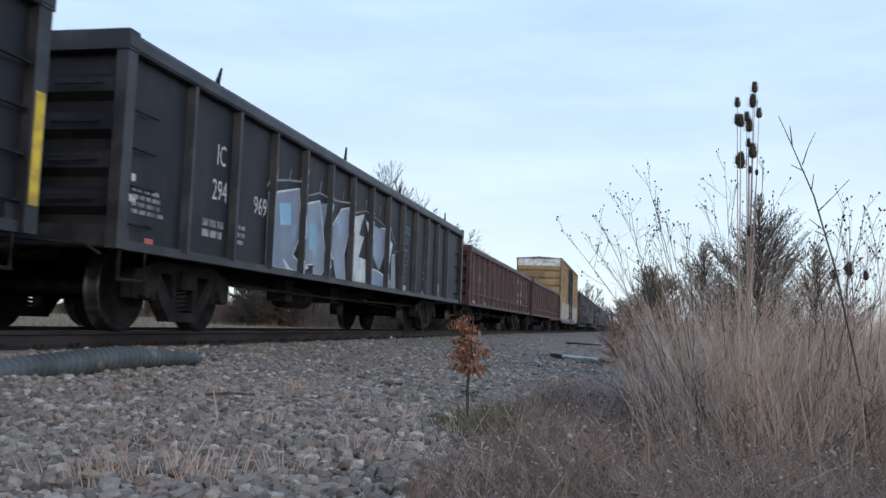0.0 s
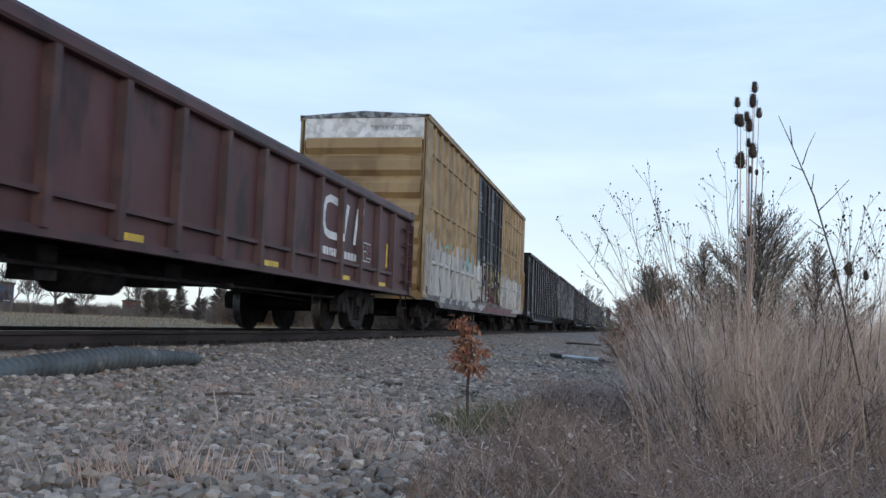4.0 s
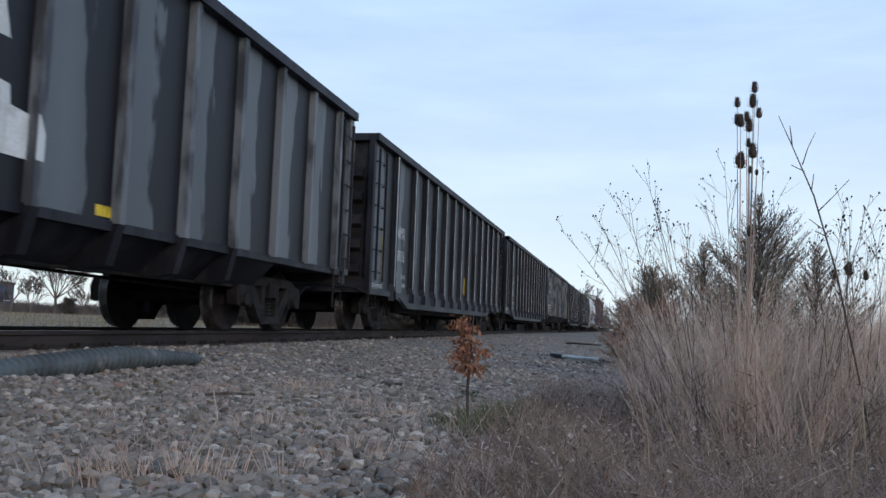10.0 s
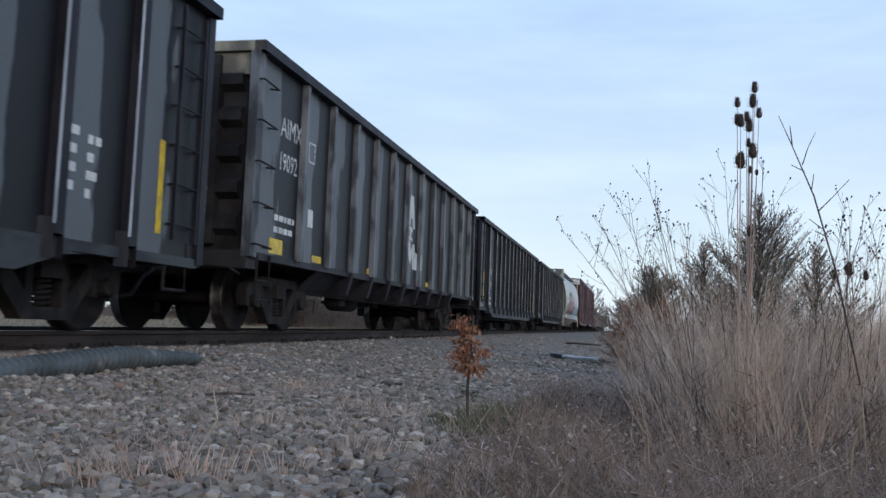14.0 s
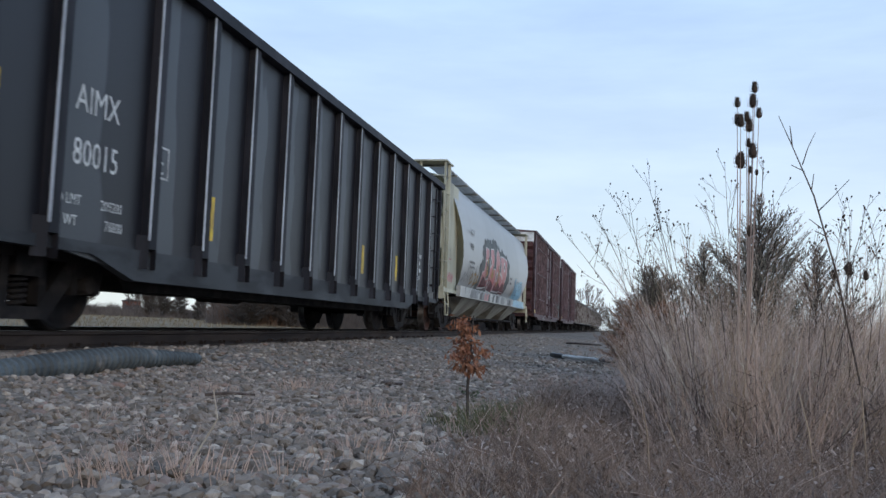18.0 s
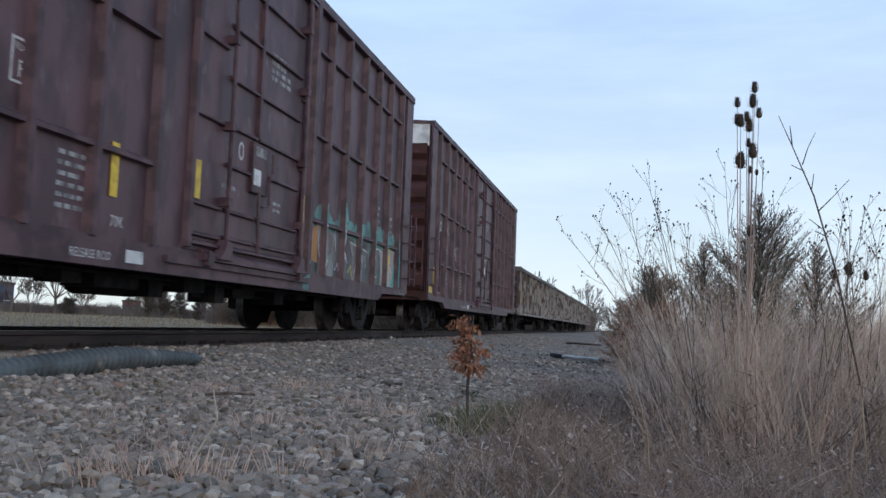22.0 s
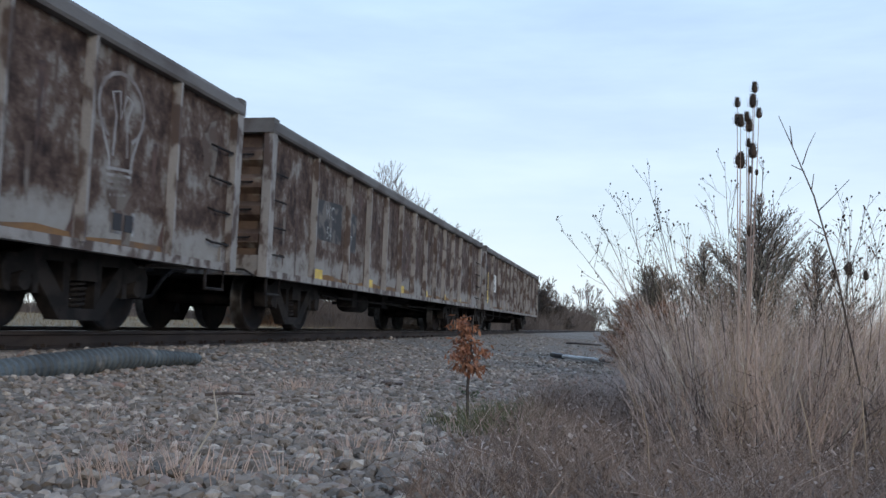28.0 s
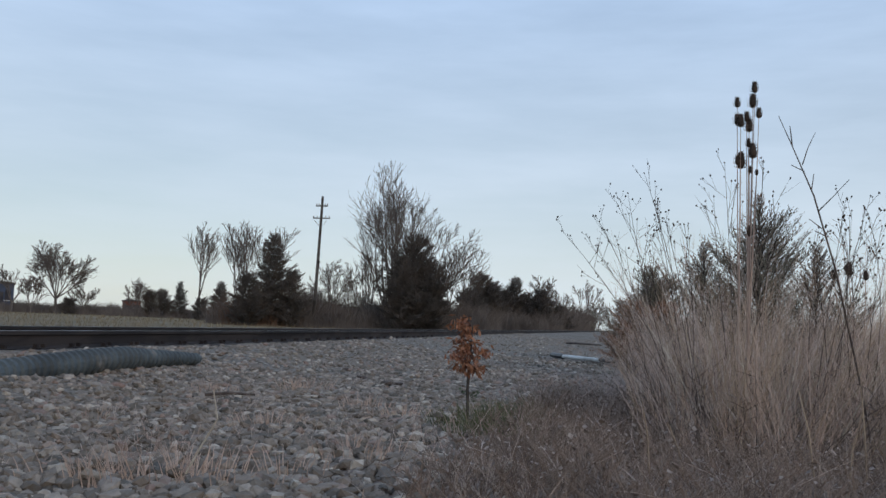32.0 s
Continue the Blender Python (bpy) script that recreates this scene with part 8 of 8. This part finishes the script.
def aster(base, tops, seed, label):
    """A dead tall weed: stems fanning from one root, forked above, with small dark seed heads at their ends."""
    t = thing("dead_aster", label, "weed", "tall weeds with seed heads")
    rnd = random.Random(seed)
    root = Vector((base[0], base[1], ground_z(*base)))
    for top in tops:
        q = Vector((top[0], top[1], top[2]))
        d = q - root
        bow = Vector((rnd.gauss(0, 0.03), rnd.gauss(0, 0.03), 0.06)) * d.length
        at_ = lambda k: root + d * k + bow * (4 * k * (1 - k))
        stem = Form().tube([at_(k / 6) for k in range(7)], [0.0026, 0.0024, 0.002, 0.0017, 0.0014, 0.0011, 0.0008], 4)
        ends = [q]
        for k in range(7):
            u = 0.48 + 0.5 * (k + rnd.random()) / 7
            p = at_(u)
            L = d.length * 0.3 * (1.15 - u) * rnd.uniform(0.6, 1.3) + 0.02
            e = p + (d.normalized() + Vector((rnd.gauss(0, 0.35), rnd.gauss(0, 0.5), rnd.gauss(0.1, 0.2)))).normalized() * L
            stem.tube([p, p.lerp(e, 0.5) + Vector((0, 0, -0.03 * L)), e], [0.0012, 0.001, 0.0006], 3)
            if rnd.random() < 0.9: ends.append(e)
            for _ in range(2):
                p2 = p.lerp(e, rnd.uniform(0.35, 0.9))
                e2 = p2 + ((e - p).normalized() + Vector((rnd.gauss(0, 0.4), rnd.gauss(0, 0.5), rnd.gauss(0.15, 0.3)))).normalized() * L * rnd.uniform(0.25, 0.55)
                stem.tube([p2, e2], [0.0008, 0.0005], 3)
                if rnd.random() < 0.65: ends.append(e2)
        part("stem", stem, WOODY, t)
        for e in ends:
            o = part("seed_head", head_mesh, None, t)
            o.matrix_local = Matrix.Translation(e) @ Euler((rnd.gauss(0, 0.4), rnd.gauss(0, 0.4), 0)).to_matrix().to_4x4() @ Matrix.Scale(rnd.uniform(0.0034, 0.0058), 4)
    return t


aster((4.58, -0.36), [(4.6, -0.06, 1.0), (4.6, 0.09, 0.88), (4.59, 0.23, 0.66), (4.6, 0.35, 0.7), (4.6, -0.17, 0.75)], 101, "dead weed fanning out with small seed heads")
aster((4.62, -0.3), [(4.62, 0.02, 0.9), (4.63, -0.11, 0.86), (4.62, 0.18, 0.78), (4.6, -0.26, 0.74)], 102, "dead weed with many fine forks")
aster((4.57, -0.52), [(4.58, -0.45, 1.05), (4.55, -0.63, 1.05), (4.58, -0.4, 0.88), (4.54, -0.7, 0.84)], 103, "dead weed with seed heads behind the teasels")
aster((4.33, -0.8), [(4.27, -1.05, 0.84), (4.29, -0.95, 0.82), (4.32, -0.84, 0.7), (4.26, -1.1, 0.66)], 104, "dead weed fanning out with small seed heads")
aster((4.4, -0.9), [(4.4, -1.0, 0.79), (4.38, -0.93, 0.72), (4.36, -1.08, 0.6), (4.42, -0.82, 0.64)], 105, "dead weed with fine forks beside the sapling")
aster((4.3, -1.0), [(4.28, -1.04, 0.76), (4.26, -1.08, 0.56), (4.3, -0.97, 0.6)], 106, "short dead weed with seed heads")

# bare leaning sapling
sp_ = thing("bare_sapling", "bare dark leaning sapling with few side twigs", "sapling")
part("trunk", Form().tube([(3.93, -0.98, -0.34), (3.93, -0.93, -0.01), (3.93, -0.887, 0.2), (3.93, -0.833, 0.47), (3.93, -0.8, 0.59), (3.93, -0.745, 0.79), (3.93, -0.7, 0.9), (3.93, -0.655, 1.01), (3.93, -0.604, 1.13)], [0.005, 0.0046, 0.0043, 0.004, 0.0036, 0.0032, 0.0028, 0.0022, 0.0014], 6), WOODY, sp_)
for q in ([(3.93, -0.7, 0.919), (3.93, -0.722, 0.992), (3.93, -0.751, 1.057)], [(3.93, -0.763, 0.723), (3.93, -0.822, 0.786), (3.93, -0.884, 0.857)], [(3.93, -0.709, 0.89), (3.93, -0.655, 0.919)], [(3.93, -0.736, 0.804), (3.93, -0.745, 0.881)], [(3.93, -0.778, 0.65), (3.93, -0.727, 0.69)], [(3.93, -0.66, 1.0), (3.93, -0.65, 1.085)], [(3.93, -0.79, 0.62), (3.93, -0.75, 0.64)]):
    part("twig", Form().tube(q, [0.0028, 0.002, 0.001][:len(q)], 4), WOODY, sp_)



def conifer(x, y, z0, H, R, seed, foliage, label, n=70, name="cedar", clump=0.05, skirt=0.04, group="", lump=0.3, trunk=0.03, power=0.8, rise=0.5, leafy=0.2, dense=1.0, wide=1.0):
    """An evergreen: a trunk, rising limbs, and feathery side sprays of small narrow leaves with gaps and an uneven outline. wide: the most that a limb reaches, of R."""
    t = thing(name, label, "tree", group)
    rnd = random.Random(seed)
    part("trunk", Form().tube([(x, y, z0), (x + 0.02 * R, y, z0 + H * 0.5), (x, y + 0.03 * R, z0 + H * 0.98)], [trunk * H * 0.6, trunk * H * 0.35, trunk * H * 0.05], 6), BARK, t)
    f, b = Form(), Blades()
    for k in range(n):
        h = skirt + (0.99 - skirt) * ((k + rnd.random()) / n) ** 0.9
        a = k * 2.4 + rnd.gauss(0, 0.4)
        reach = min(wide, min(1.0, (h - skirt) * 5 + 0.55) * (1 - h) ** power)
        L = R * reach * rnd.uniform(1 - lump, 1.2) * (1 + 0.25 * math.sin(9 * h + 2 * math.sin(a) + seed)) + clump * 0.6
        p = Vector((x, y, z0 + H * (h - 0.1 * rise * reach)))
        out = Vector((math.cos(a), math.sin(a), 0.12 + rise * (0.4 + h) + rnd.gauss(0, 0.15))).normalized()
        q = p + out * L + Vector((0, 0, 0.2 * rise * L))
        f.tube([p, p.lerp(q, 0.5) - Vector((0, 0, 0.05 * L)), q], [0.004 * H, 0.0025 * H, 0.0008 * H], 3)
        m = max(4, int(dense * L / (clump * 0.6)))
        for i in range(m):
            u = 0.15 + 0.85 * (i + rnd.random()) / m
            c = p.lerp(q, u)
            side = out.cross(Vector((0, 0, 1))).normalized() * (1 if i % 2 else -1)
            tl = (0.4 * L * (1.05 - u) + clump * 1.5) * rnd.uniform(0.5, 1.25)
            td = (out * 0.9 + side * rnd.uniform(0.2, 0.9) + Vector((0, 0, rnd.gauss(0.1 + 0.5 * rise, 0.3)))).normalized()
            e = c + td * tl
            cnt = max(3, int(dense * tl / (clump * 0.3)))
            for j in range(cnt):
                v = (j + rnd.random()) / cnt
                g = (td * 1.2 + Vector((rnd.gauss(0, 0.4), rnd.gauss(0, 0.4), rnd.gauss(0.1, 0.4)))).normalized()
                w = g.cross(Vector((rnd.gauss(0, 1), rnd.gauss(0, 1), rnd.gauss(0, 1)))).normalized()
                s = clump * rnd.uniform(0.6, 1.3) * (1.15 - 0.5 * v)
                b.leaf(c.lerp(e, v), g, w, s, s * leafy)
    tagged(part("limb_wood", f, BARK, t), kind="stuff")
    tagged(b.make("crown", foliage, t), kind="stuff")
    return t


conifer(8.92, -1.2, -0.4, 1.93, 1.5, 3, CEDAR, "young dark-green cedar behind the weeds", 200, clump=0.034, group="cedars in the weeds", power=1.2, rise=0.7, leafy=0.1, lump=0.5, dense=0.85, wide=0.5)
conifer(8.75, -0.68, -0.4, 1.42, 0.95, 13, CEDAR, "young cedar with spreading sprays behind the weeds", 130, clump=0.034, group="cedars in the weeds", rise=0.9, lump=0.5, leafy=0.1, power=1.0, dense=0.8)
conifer(8.7, -1.68, -0.4, 1.4, 0.95, 14, CEDAR, "young cedar among the weeds", 130, clump=0.034, group="cedars in the weeds", lump=0.5, rise=0.9, leafy=0.1, power=1.0, dense=0.8)
conifer(14.0, -0.33, -0.35, 1.5, 0.95, 4, CEDAR, "small dark cedar beside the gravel", 190, clump=0.045, group="cedars in the weeds", lump=0.3, leafy=0.11, rise=0.6, power=0.8)
conifer(13.4, -0.06, -0.35, 0.95, 0.55, 5, CEDAR_R, "small bronze-brown cedar at the gravel's edge", 110, clump=0.042, group="cedars in the weeds", power=0.6, lump=0.3, leafy=0.11)
conifer(13.0, -0.55, -0.35, 0.9, 0.6, 6, CEDAR_R, "bronze-brown cedar beside the gravel", 110, clump=0.042, group="cedars in the weeds", power=0.6, leafy=0.11)


# ---- trees, pole and buildings beyond the line ----
def bear(deg, d):
    return d * math.cos(radians(deg)), d * math.sin(radians(deg))


def bare_tree(deg, d, H, W, base, seed, label, leaders=6, r=0.12, forks=(9, 5), bend=0.25, lean=0.0):
    """A leafless tree: leaders fan out above a short trunk and bend upwards; each carries limbs, these branchlets, and these fine twigs."""
    x, y = bear(deg, d)
    z0 = ground_z(x, y)
    rnd = random.Random(seed)
    t = thing("bare_tree", label, "tree", "bare trees beyond the line")
    g, f, hair = Form(), Form(), Blades()
    thin = d * 0.0002

    def grow(p, way, L, rad, level):
        steps = 5 if level < 2 else 3
        pts, rads, c, u = [p], [rad], Vector(p), Vector(way)
        for k in range(steps):
            u = (u + Vector((rnd.gauss(0, 0.1), rnd.gauss(0, 0.1), bend * (0.28 if level == 0 else 0.2)))).normalized()
            c = c + u * L / steps
            pts.append(c.copy()); rads.append(max(thin, rad * (1 - 0.85 * (k + 1) / steps)))
        (g if level == 0 else f).tube(pts, rads, 6 if level == 0 else 3)
        if level == 2:
            for k in range(3):
                v = (k + rnd.random()) / 3
                q = pts[min(int(v * steps), steps - 1)].lerp(pts[min(int(v * steps) + 1, steps)], v * steps % 1)
                e = q + (u + Vector((rnd.gauss(0, 0.5), rnd.gauss(0, 0.5), rnd.gauss(0.15, 0.3)))).normalized() * L * rnd.uniform(0.25, 0.55)
                hair.blade(q, e, thin * 0.9, (0, 0, 0), 1)
            return
        cnt = forks[level]
        for k in range(cnt):
            v = (0.2 if level else 0.28) + (0.76 if level else 0.7) * (k + rnd.random()) / cnt
            i = min(int(v * steps), steps - 1)
            q = pts[i].lerp(pts[i + 1], v * steps - i)
            way0 = (pts[i + 1] - pts[i]).normalized()
            turn = Vector((rnd.gauss(0, 1), rnd.gauss(0, 1), rnd.gauss(0, 0.7)))
            turn = (turn - way0 * turn.dot(way0)).normalized()
            new_way = (way0 + turn * rnd.uniform(0.4, 0.85)).normalized()
            grow(q, new_way, L * (0.62 * (1 - v) + 0.13) * rnd.uniform(0.75, 1.2), max(thin, rads[i] * 0.55), level + 1)

    foot = Vector((x, y, z0 - 0.2))
    fork = Vector((x, y - lean * H, z0 + base * H))
    g.tube([foot, foot.lerp(fork, 0.5) + Vector((0, rnd.gauss(0, 0.01) * H, 0)), fork], [r * 1.1, r, r * 0.9], 7)
    room = H * (1 - base)
    most = math.asin(min(0.93, W / 2 / (0.72 * room)))
    for k in range(leaders):
        a = most * (2 * (k + 0.5) / leaders - 1 + rnd.uniform(-0.6, 0.6) / leaders) if leaders > 1 else 0.0
        depth = rnd.uniform(-0.8, 0.8) * most
        way = Vector((math.sin(depth) * 0.8, math.sin(a), math.cos(a))).normalized()
        grow(fork.lerp(foot, rnd.uniform(0, 0.15)), way, room * (1 - 0.3 * (abs(a) / max(most, 0.01)) ** 2) * rnd.uniform(0.86, 1.02), r * 0.9 / leaders ** 0.25, 0)
    part("trunk", g, FARBARK, t)
    tagged(part("branching", f, FARBARK, t), kind="stuff")
    tagged(hair.make("twig_spray", FARBARK, t), kind="stuff")
    return t


bare_tree(15.35, 80, 14.4, 7.6, 0.06, 21, "tall bare tree with many upright stems", 9, 0.2, (11, 6), 0.5)
bare_tree(12.9, 81, 11.2, 7.4, 0.06, 22, "bare tree with fine spreading twigs", 8, 0.16, (10, 6), 0.3)
bare_tree(11.2, 83, 8.0, 6.6, 0.05, 24, "low bare tree with spreading twigs", 7, 0.1, (9, 5), 0.2)
bare_tree(16.7, 82, 7.5, 4.4, 0.06, 23, "bare slender tree beside the evergreen", 6, 0.1, (9, 5), 0.5)
bare_tree(19.2, 84, 7.0, 6.4, 0.18, 25, "bare twiggy tree beside the pole", 7, 0.14, (9, 6), 0.1)
bare_tree(17.7, 88, 4.6, 4.4, 0.08, 26, "small bare tree at the field edge", 6, 0.08, (8, 5), 0.3)
bare_tree(24.6, 92, 10.3, 4.2, 0.12, 27, "bare tree behind the cedar", 6, 0.14, (10, 5), 0.5)
bare_tree(23.1, 95, 10.2, 2.8, 0.2, 28, "bare tree behind the cedar", 4, 0.12, (9, 5), 0.5)
bare_tree(27.15, 125, 12.7, 3.0, 0.24, 29, "slim tall bare tree", 3, 0.17, (12, 5), 0.6)
bare_tree(35.3, 140, 10.2, 9.6, 0.22, 30, "broad bare tree with a round head", 9, 0.2, (13, 8), 0.05)
bare_tree(37.6, 135, 6.4, 4.8, 0.2, 31, "small bare tree at the field edge", 5, 0.14, (8, 5), 0.2)
bare_tree(36.6, 138, 5.2, 4.2, 0.12, 32, "small bare tree with fine twigs", 5, 0.1, (8, 5), 0.3)
bare_tree(33.8, 142, 4.8, 4.4, 0.1, 33, "low bare tree at the field edge", 6, 0.1, (8, 5), 0.2)
bare_tree(30.75, 140, 5.3, 4.9, 0.06, 34, "small round bare tree", 9, 0.1, (9, 5), 0.2)
bare_tree(9.6, 120, 7.0, 6.6, 0.06, 35, "bare tree behind the evergreens", 7, 0.14, (9, 5), 0.3)
bare_tree(5.5, 180, 11.6, 7.6, 0.25, 36, "round-headed bare tree in the distance", 7, 0.2, (9, 5), 0.15)
bare_tree(2.75, 190, 11.4, 6.4, 0.2, 37, "forked bare tree in the distance", 4, 0.2, (7, 4), 0.4)
bare_tree(4.2, 185, 7.8, 6.0, 0.15, 38, "bare tree in the distance", 6, 0.14, (8, 4), 0.3)
bare_tree(1.9, 240, 8.5, 7.0, 0.15, 39, "bare tree in the distance", 6, 0.14, (8, 4), 0.3)
for i, (deg, d, H, R, lump, power) in enumerate(((22.7, 80, 8.0, 2.7, 0.6, 0.7), (24.1, 78, 4.4, 2.1, 0.5, 0.6), (21.5, 79, 4.8, 2.1, 0.5, 0.6), (13.75, 79, 8.5, 3.3, 0.3, 0.62), (14.5, 77.5, 6.4, 2.5, 0.35, 0.6), (12.75, 78, 6.4, 2.6, 0.35, 0.6), (9.3, 110, 6.9, 2.9, 0.3, 0.45), (8.6, 118, 6.2, 2.6, 0.3, 0.5), (7.25, 120, 7.2, 2.4, 0.25, 0.6), (6.5, 121, 5.2, 2.0, 0.3, 0.5), (5.6, 120, 5.6, 2.4, 0.3, 0.5), (5.0, 124, 4.4, 1.9, 0.3, 0.5), (28.27, 140, 5.4, 1.6, 0.4, 0.8), (29.25, 140, 4.0, 1.9, 0.4, 0.5), (29.95, 140, 3.8, 1.6, 0.4, 0.5), (27.0, 118, 2.6, 1.4, 0.4, 0.5), (25.85, 120, 5.0, 1.9, 0.4, 0.7), (34.6, 135, 2.0, 1.4, 0.4, 0.5), (7.9, 119, 5.4, 2.4, 0.3, 0.5), (6.0, 124, 4.6, 2.2, 0.3, 0.45), (10.1, 104, 4.6, 2.4, 0.3, 0.5), (4.3, 128, 3.6, 1.8, 0.3, 0.5), (6.9, 126, 5.0, 2.2, 0.3, 0.45))):
    x, y = bear(deg, d)
    conifer(x, y, ground_z(x, y) - 0.1, H, R, 200 + i, FARGREEN, "dark evergreen tree beyond the line", int(60 + 10 * H), clump=0.26 if R > 2.2 else 0.22, leafy=0.1, skirt=0.0, group="evergreens beyond the line", lump=lump, trunk=0.025, name="evergreen_tree", power=power, rise=0.5, dense=1.7)

# brush and far woods
b, red = Blades(), Blades()
rb = random.Random(77)
for lo, hi, d0, d1, count, h in ((9.0, 26.0, 79, 96, 1100, 3.4), (9.0, 21.0, 84, 94, 450, 4.4), (3.5, 10.0, 112, 150, 600, 4.8), (0.9, 6.0, 170, 240, 600, 7.4), (25.0, 42.0, 138, 175, 520, 2.4)):
    for _ in range(count):
        deg, d = rb.uniform(lo, hi), rb.uniform(d0, d1)
        x, y = bear(deg, d)
        if y < 9.5: continue
        hs = h * rb.uniform(0.55, 1.0) * (0.8 + 0.5 * noise.noise((deg * 1.3, d * 0.05, 3)))
        z = ground_z(x, y)
        to = red if 21.0 < deg < 25.5 and rb.random() < 0.6 else b
        for _ in range(34):
            hh = hs * rb.uniform(0.35, 1.0)
            lx, ly = rb.gauss(0, 0.4) * hh, rb.gauss(0, 0.45) * hh
            bx, by = x + rb.gauss(0, 0.4), y + rb.gauss(0, 0.5)
            to.blade((bx, by, z - 0.05), (bx + lx, by + ly, z + hh), 0.024 * d / 90, (-0.3 * lx, -0.3 * ly, 0.1), 2)
tagged(red.make("russet_brush", RUSSET), "russet-brown brush below the cedar", "brush", kind="stuff")
tagged(b.make("far_brush", FARBARK), "grey-brown brush at the field's edge", "brush", kind="stuff")
b = Blades()
for _ in range(4200):
    deg, d = rb.uniform(14, 44), rb.uniform(14, 130) ** 1.0
    x, y = bear(deg, d)
    if y < 11: continue
    z = ground_z(x, y); hh = rb.uniform(0.08, 0.35)
    b.blade((x, y, z), (x + rb.gauss(0, 0.08), y + rb.gauss(0, 0.08), z + hh), 0.012 * (0.6 + d / 45), (0, 0, 0.02), 2)
tagged(b.make("field_grass", FIELDGRASS), "pale dry grass in the field", "grass", kind="stuff")
b = Blades()
for _ in range(5000):
    x, y = rb.uniform(18, 120), rb.uniform(-60, -1.2)
    if y > -0.8 - 0.01 * x: continue
    z = ground_z(x, y); hh = rb.uniform(0.4, 1.3) * (1.6 if y < -8 else 1.0)
    b.blade((x, y, z), (x + rb.gauss(0, 0.2) * hh, y + rb.gauss(0, 0.2) * hh, z + hh), 0.02 * (0.5 + x / 40), (0, 0, 0.05), 2)
tagged(b.make("right_of_way_brush", STRAW_D), "brown brush beside the gravel strip", "brush", kind="stuff")

px_, py_ = bear(20.05, 80)
pz_ = ground_z(px_, py_)
pole = thing("utility_pole", "weathered wooden utility pole with two crossarms", "pole")
part("mast", Form().tube([(px_, py_, pz_ - 0.3), (px_, py_ - 0.35, 11.2)], [0.16, 0.11], 10), BARK, pole)
for z, L in ((10.35, 0.55), (9.25, 0.8)):
    arm = part("crossarm", Form().box(px_ - 0.08, px_ + 0.08, py_ - 0.32 - L, py_ - 0.32 + L, z - 0.045, z + 0.045), BARK, pole)
    for s in (-0.9, -0.5, 0.5, 0.9):
        part("insulator", Form().tube([(px_, py_ - 0.32 + s * L, z + 0.06), (px_, py_ - 0.32 + s * L, z + 0.2)], [0.03, 0.05], 6), STEEL, arm)
part("brace", Form().tube([(px_ - 0.1, py_ - 0.3, 8.4), (px_ - 0.1, py_ - 0.9, 9.05)], 0.02, 4).tube([(px_ - 0.1, py_ - 0.3, 8.4), (px_ - 0.1, py_ + 0.3, 9.05)], 0.02, 4), STEEL, pole)
part("ground_clip", Form().box(px_ - 0.2, px_, py_ - 0.4, py_ - 0.24, 5.2, 5.4), GREASE, pole)

BRICK = mat("brick_barn", (0.2, 0.075, 0.05), (0.15, 0.06, 0.045), 1.0, rough=0.9)
ROOFING = mat("dark_roofing", (0.07, 0.06, 0.06), (0.045, 0.04, 0.045), 1.0, rough=0.9)


def shed(deg, d, w, dep, h, wall, label, name="barn"):
    x, y = bear(deg, d)
    z = ground_z(x, y)
    t = thing(name, label, "building")
    t.matrix_basis = pose(x, y, z, 0, 0, deg)
    part("wall", Form().box(0, 0.25, -w / 2, w / 2, -0.3, h).box(dep - 0.25, dep, -w / 2, w / 2, -0.3, h).box(0.25, dep - 0.25, -w / 2, -w / 2 + 0.25, -0.3, h).box(0.25, dep - 0.25, w / 2 - 0.25, w / 2, -0.3, h), wall, t)
    part("roof", Form().prism([(-w / 2 - 0.2, h), (w / 2 + 0.2, h), (w / 2 + 0.2, h + 0.15), (0, h + 0.35), (-w / 2 - 0.2, h + 0.15)], "x", -0.2, dep + 0.2), ROOFING, t)
    dr = part("door", Form().box(-0.06, 0.0, -0.6, 0.6, 0, h * 0.7), ROOFING, t)
    part("handle", Form().box(-0.1, -0.06, 0.4, 0.48, 0.9, 1.1), STEEL, dr)
    for s in (-1, 1):
        wi = part("window", Form().box(-0.05, 0.0, s * w * 0.3 - 0.4, s * w * 0.3 + 0.4, h * 0.4, h * 0.75), ROOFING, t)
        part("sill", Form().box(-0.12, -0.05, s * w * 0.3 - 0.5, s * w * 0.3 + 0.5, h * 0.4 - 0.08, h * 0.4), WHITE, wi)
    return t


shed(31.05, 165, 3.0, 6.0, 2.5, BRICK, "small brick-red shed across the field")
shed(38.3, 150, 4.0, 8.0, 4.2, mat("slate_blue_wall", (0.07, 0.085, 0.13), (0.06, 0.07, 0.1), 1.0, rough=0.8), "slate-blue house across the field", "house")


# ---- motions ----
def motions():
    for car, near in CARS:
        walk(car, [(0.0, pose(near, MID, 0)), (32.0, pose(near - SPEED * 32.0, MID, 0))])
    turn = -math.degrees(SPEED / 15.0 / WHEEL)
    for w, dx in WHEELSETS:
        walk(w, [(k / 15.0, pose(dx, 0, WHEEL, 0, turn * k, 0)) for k in range(481)])


motions()
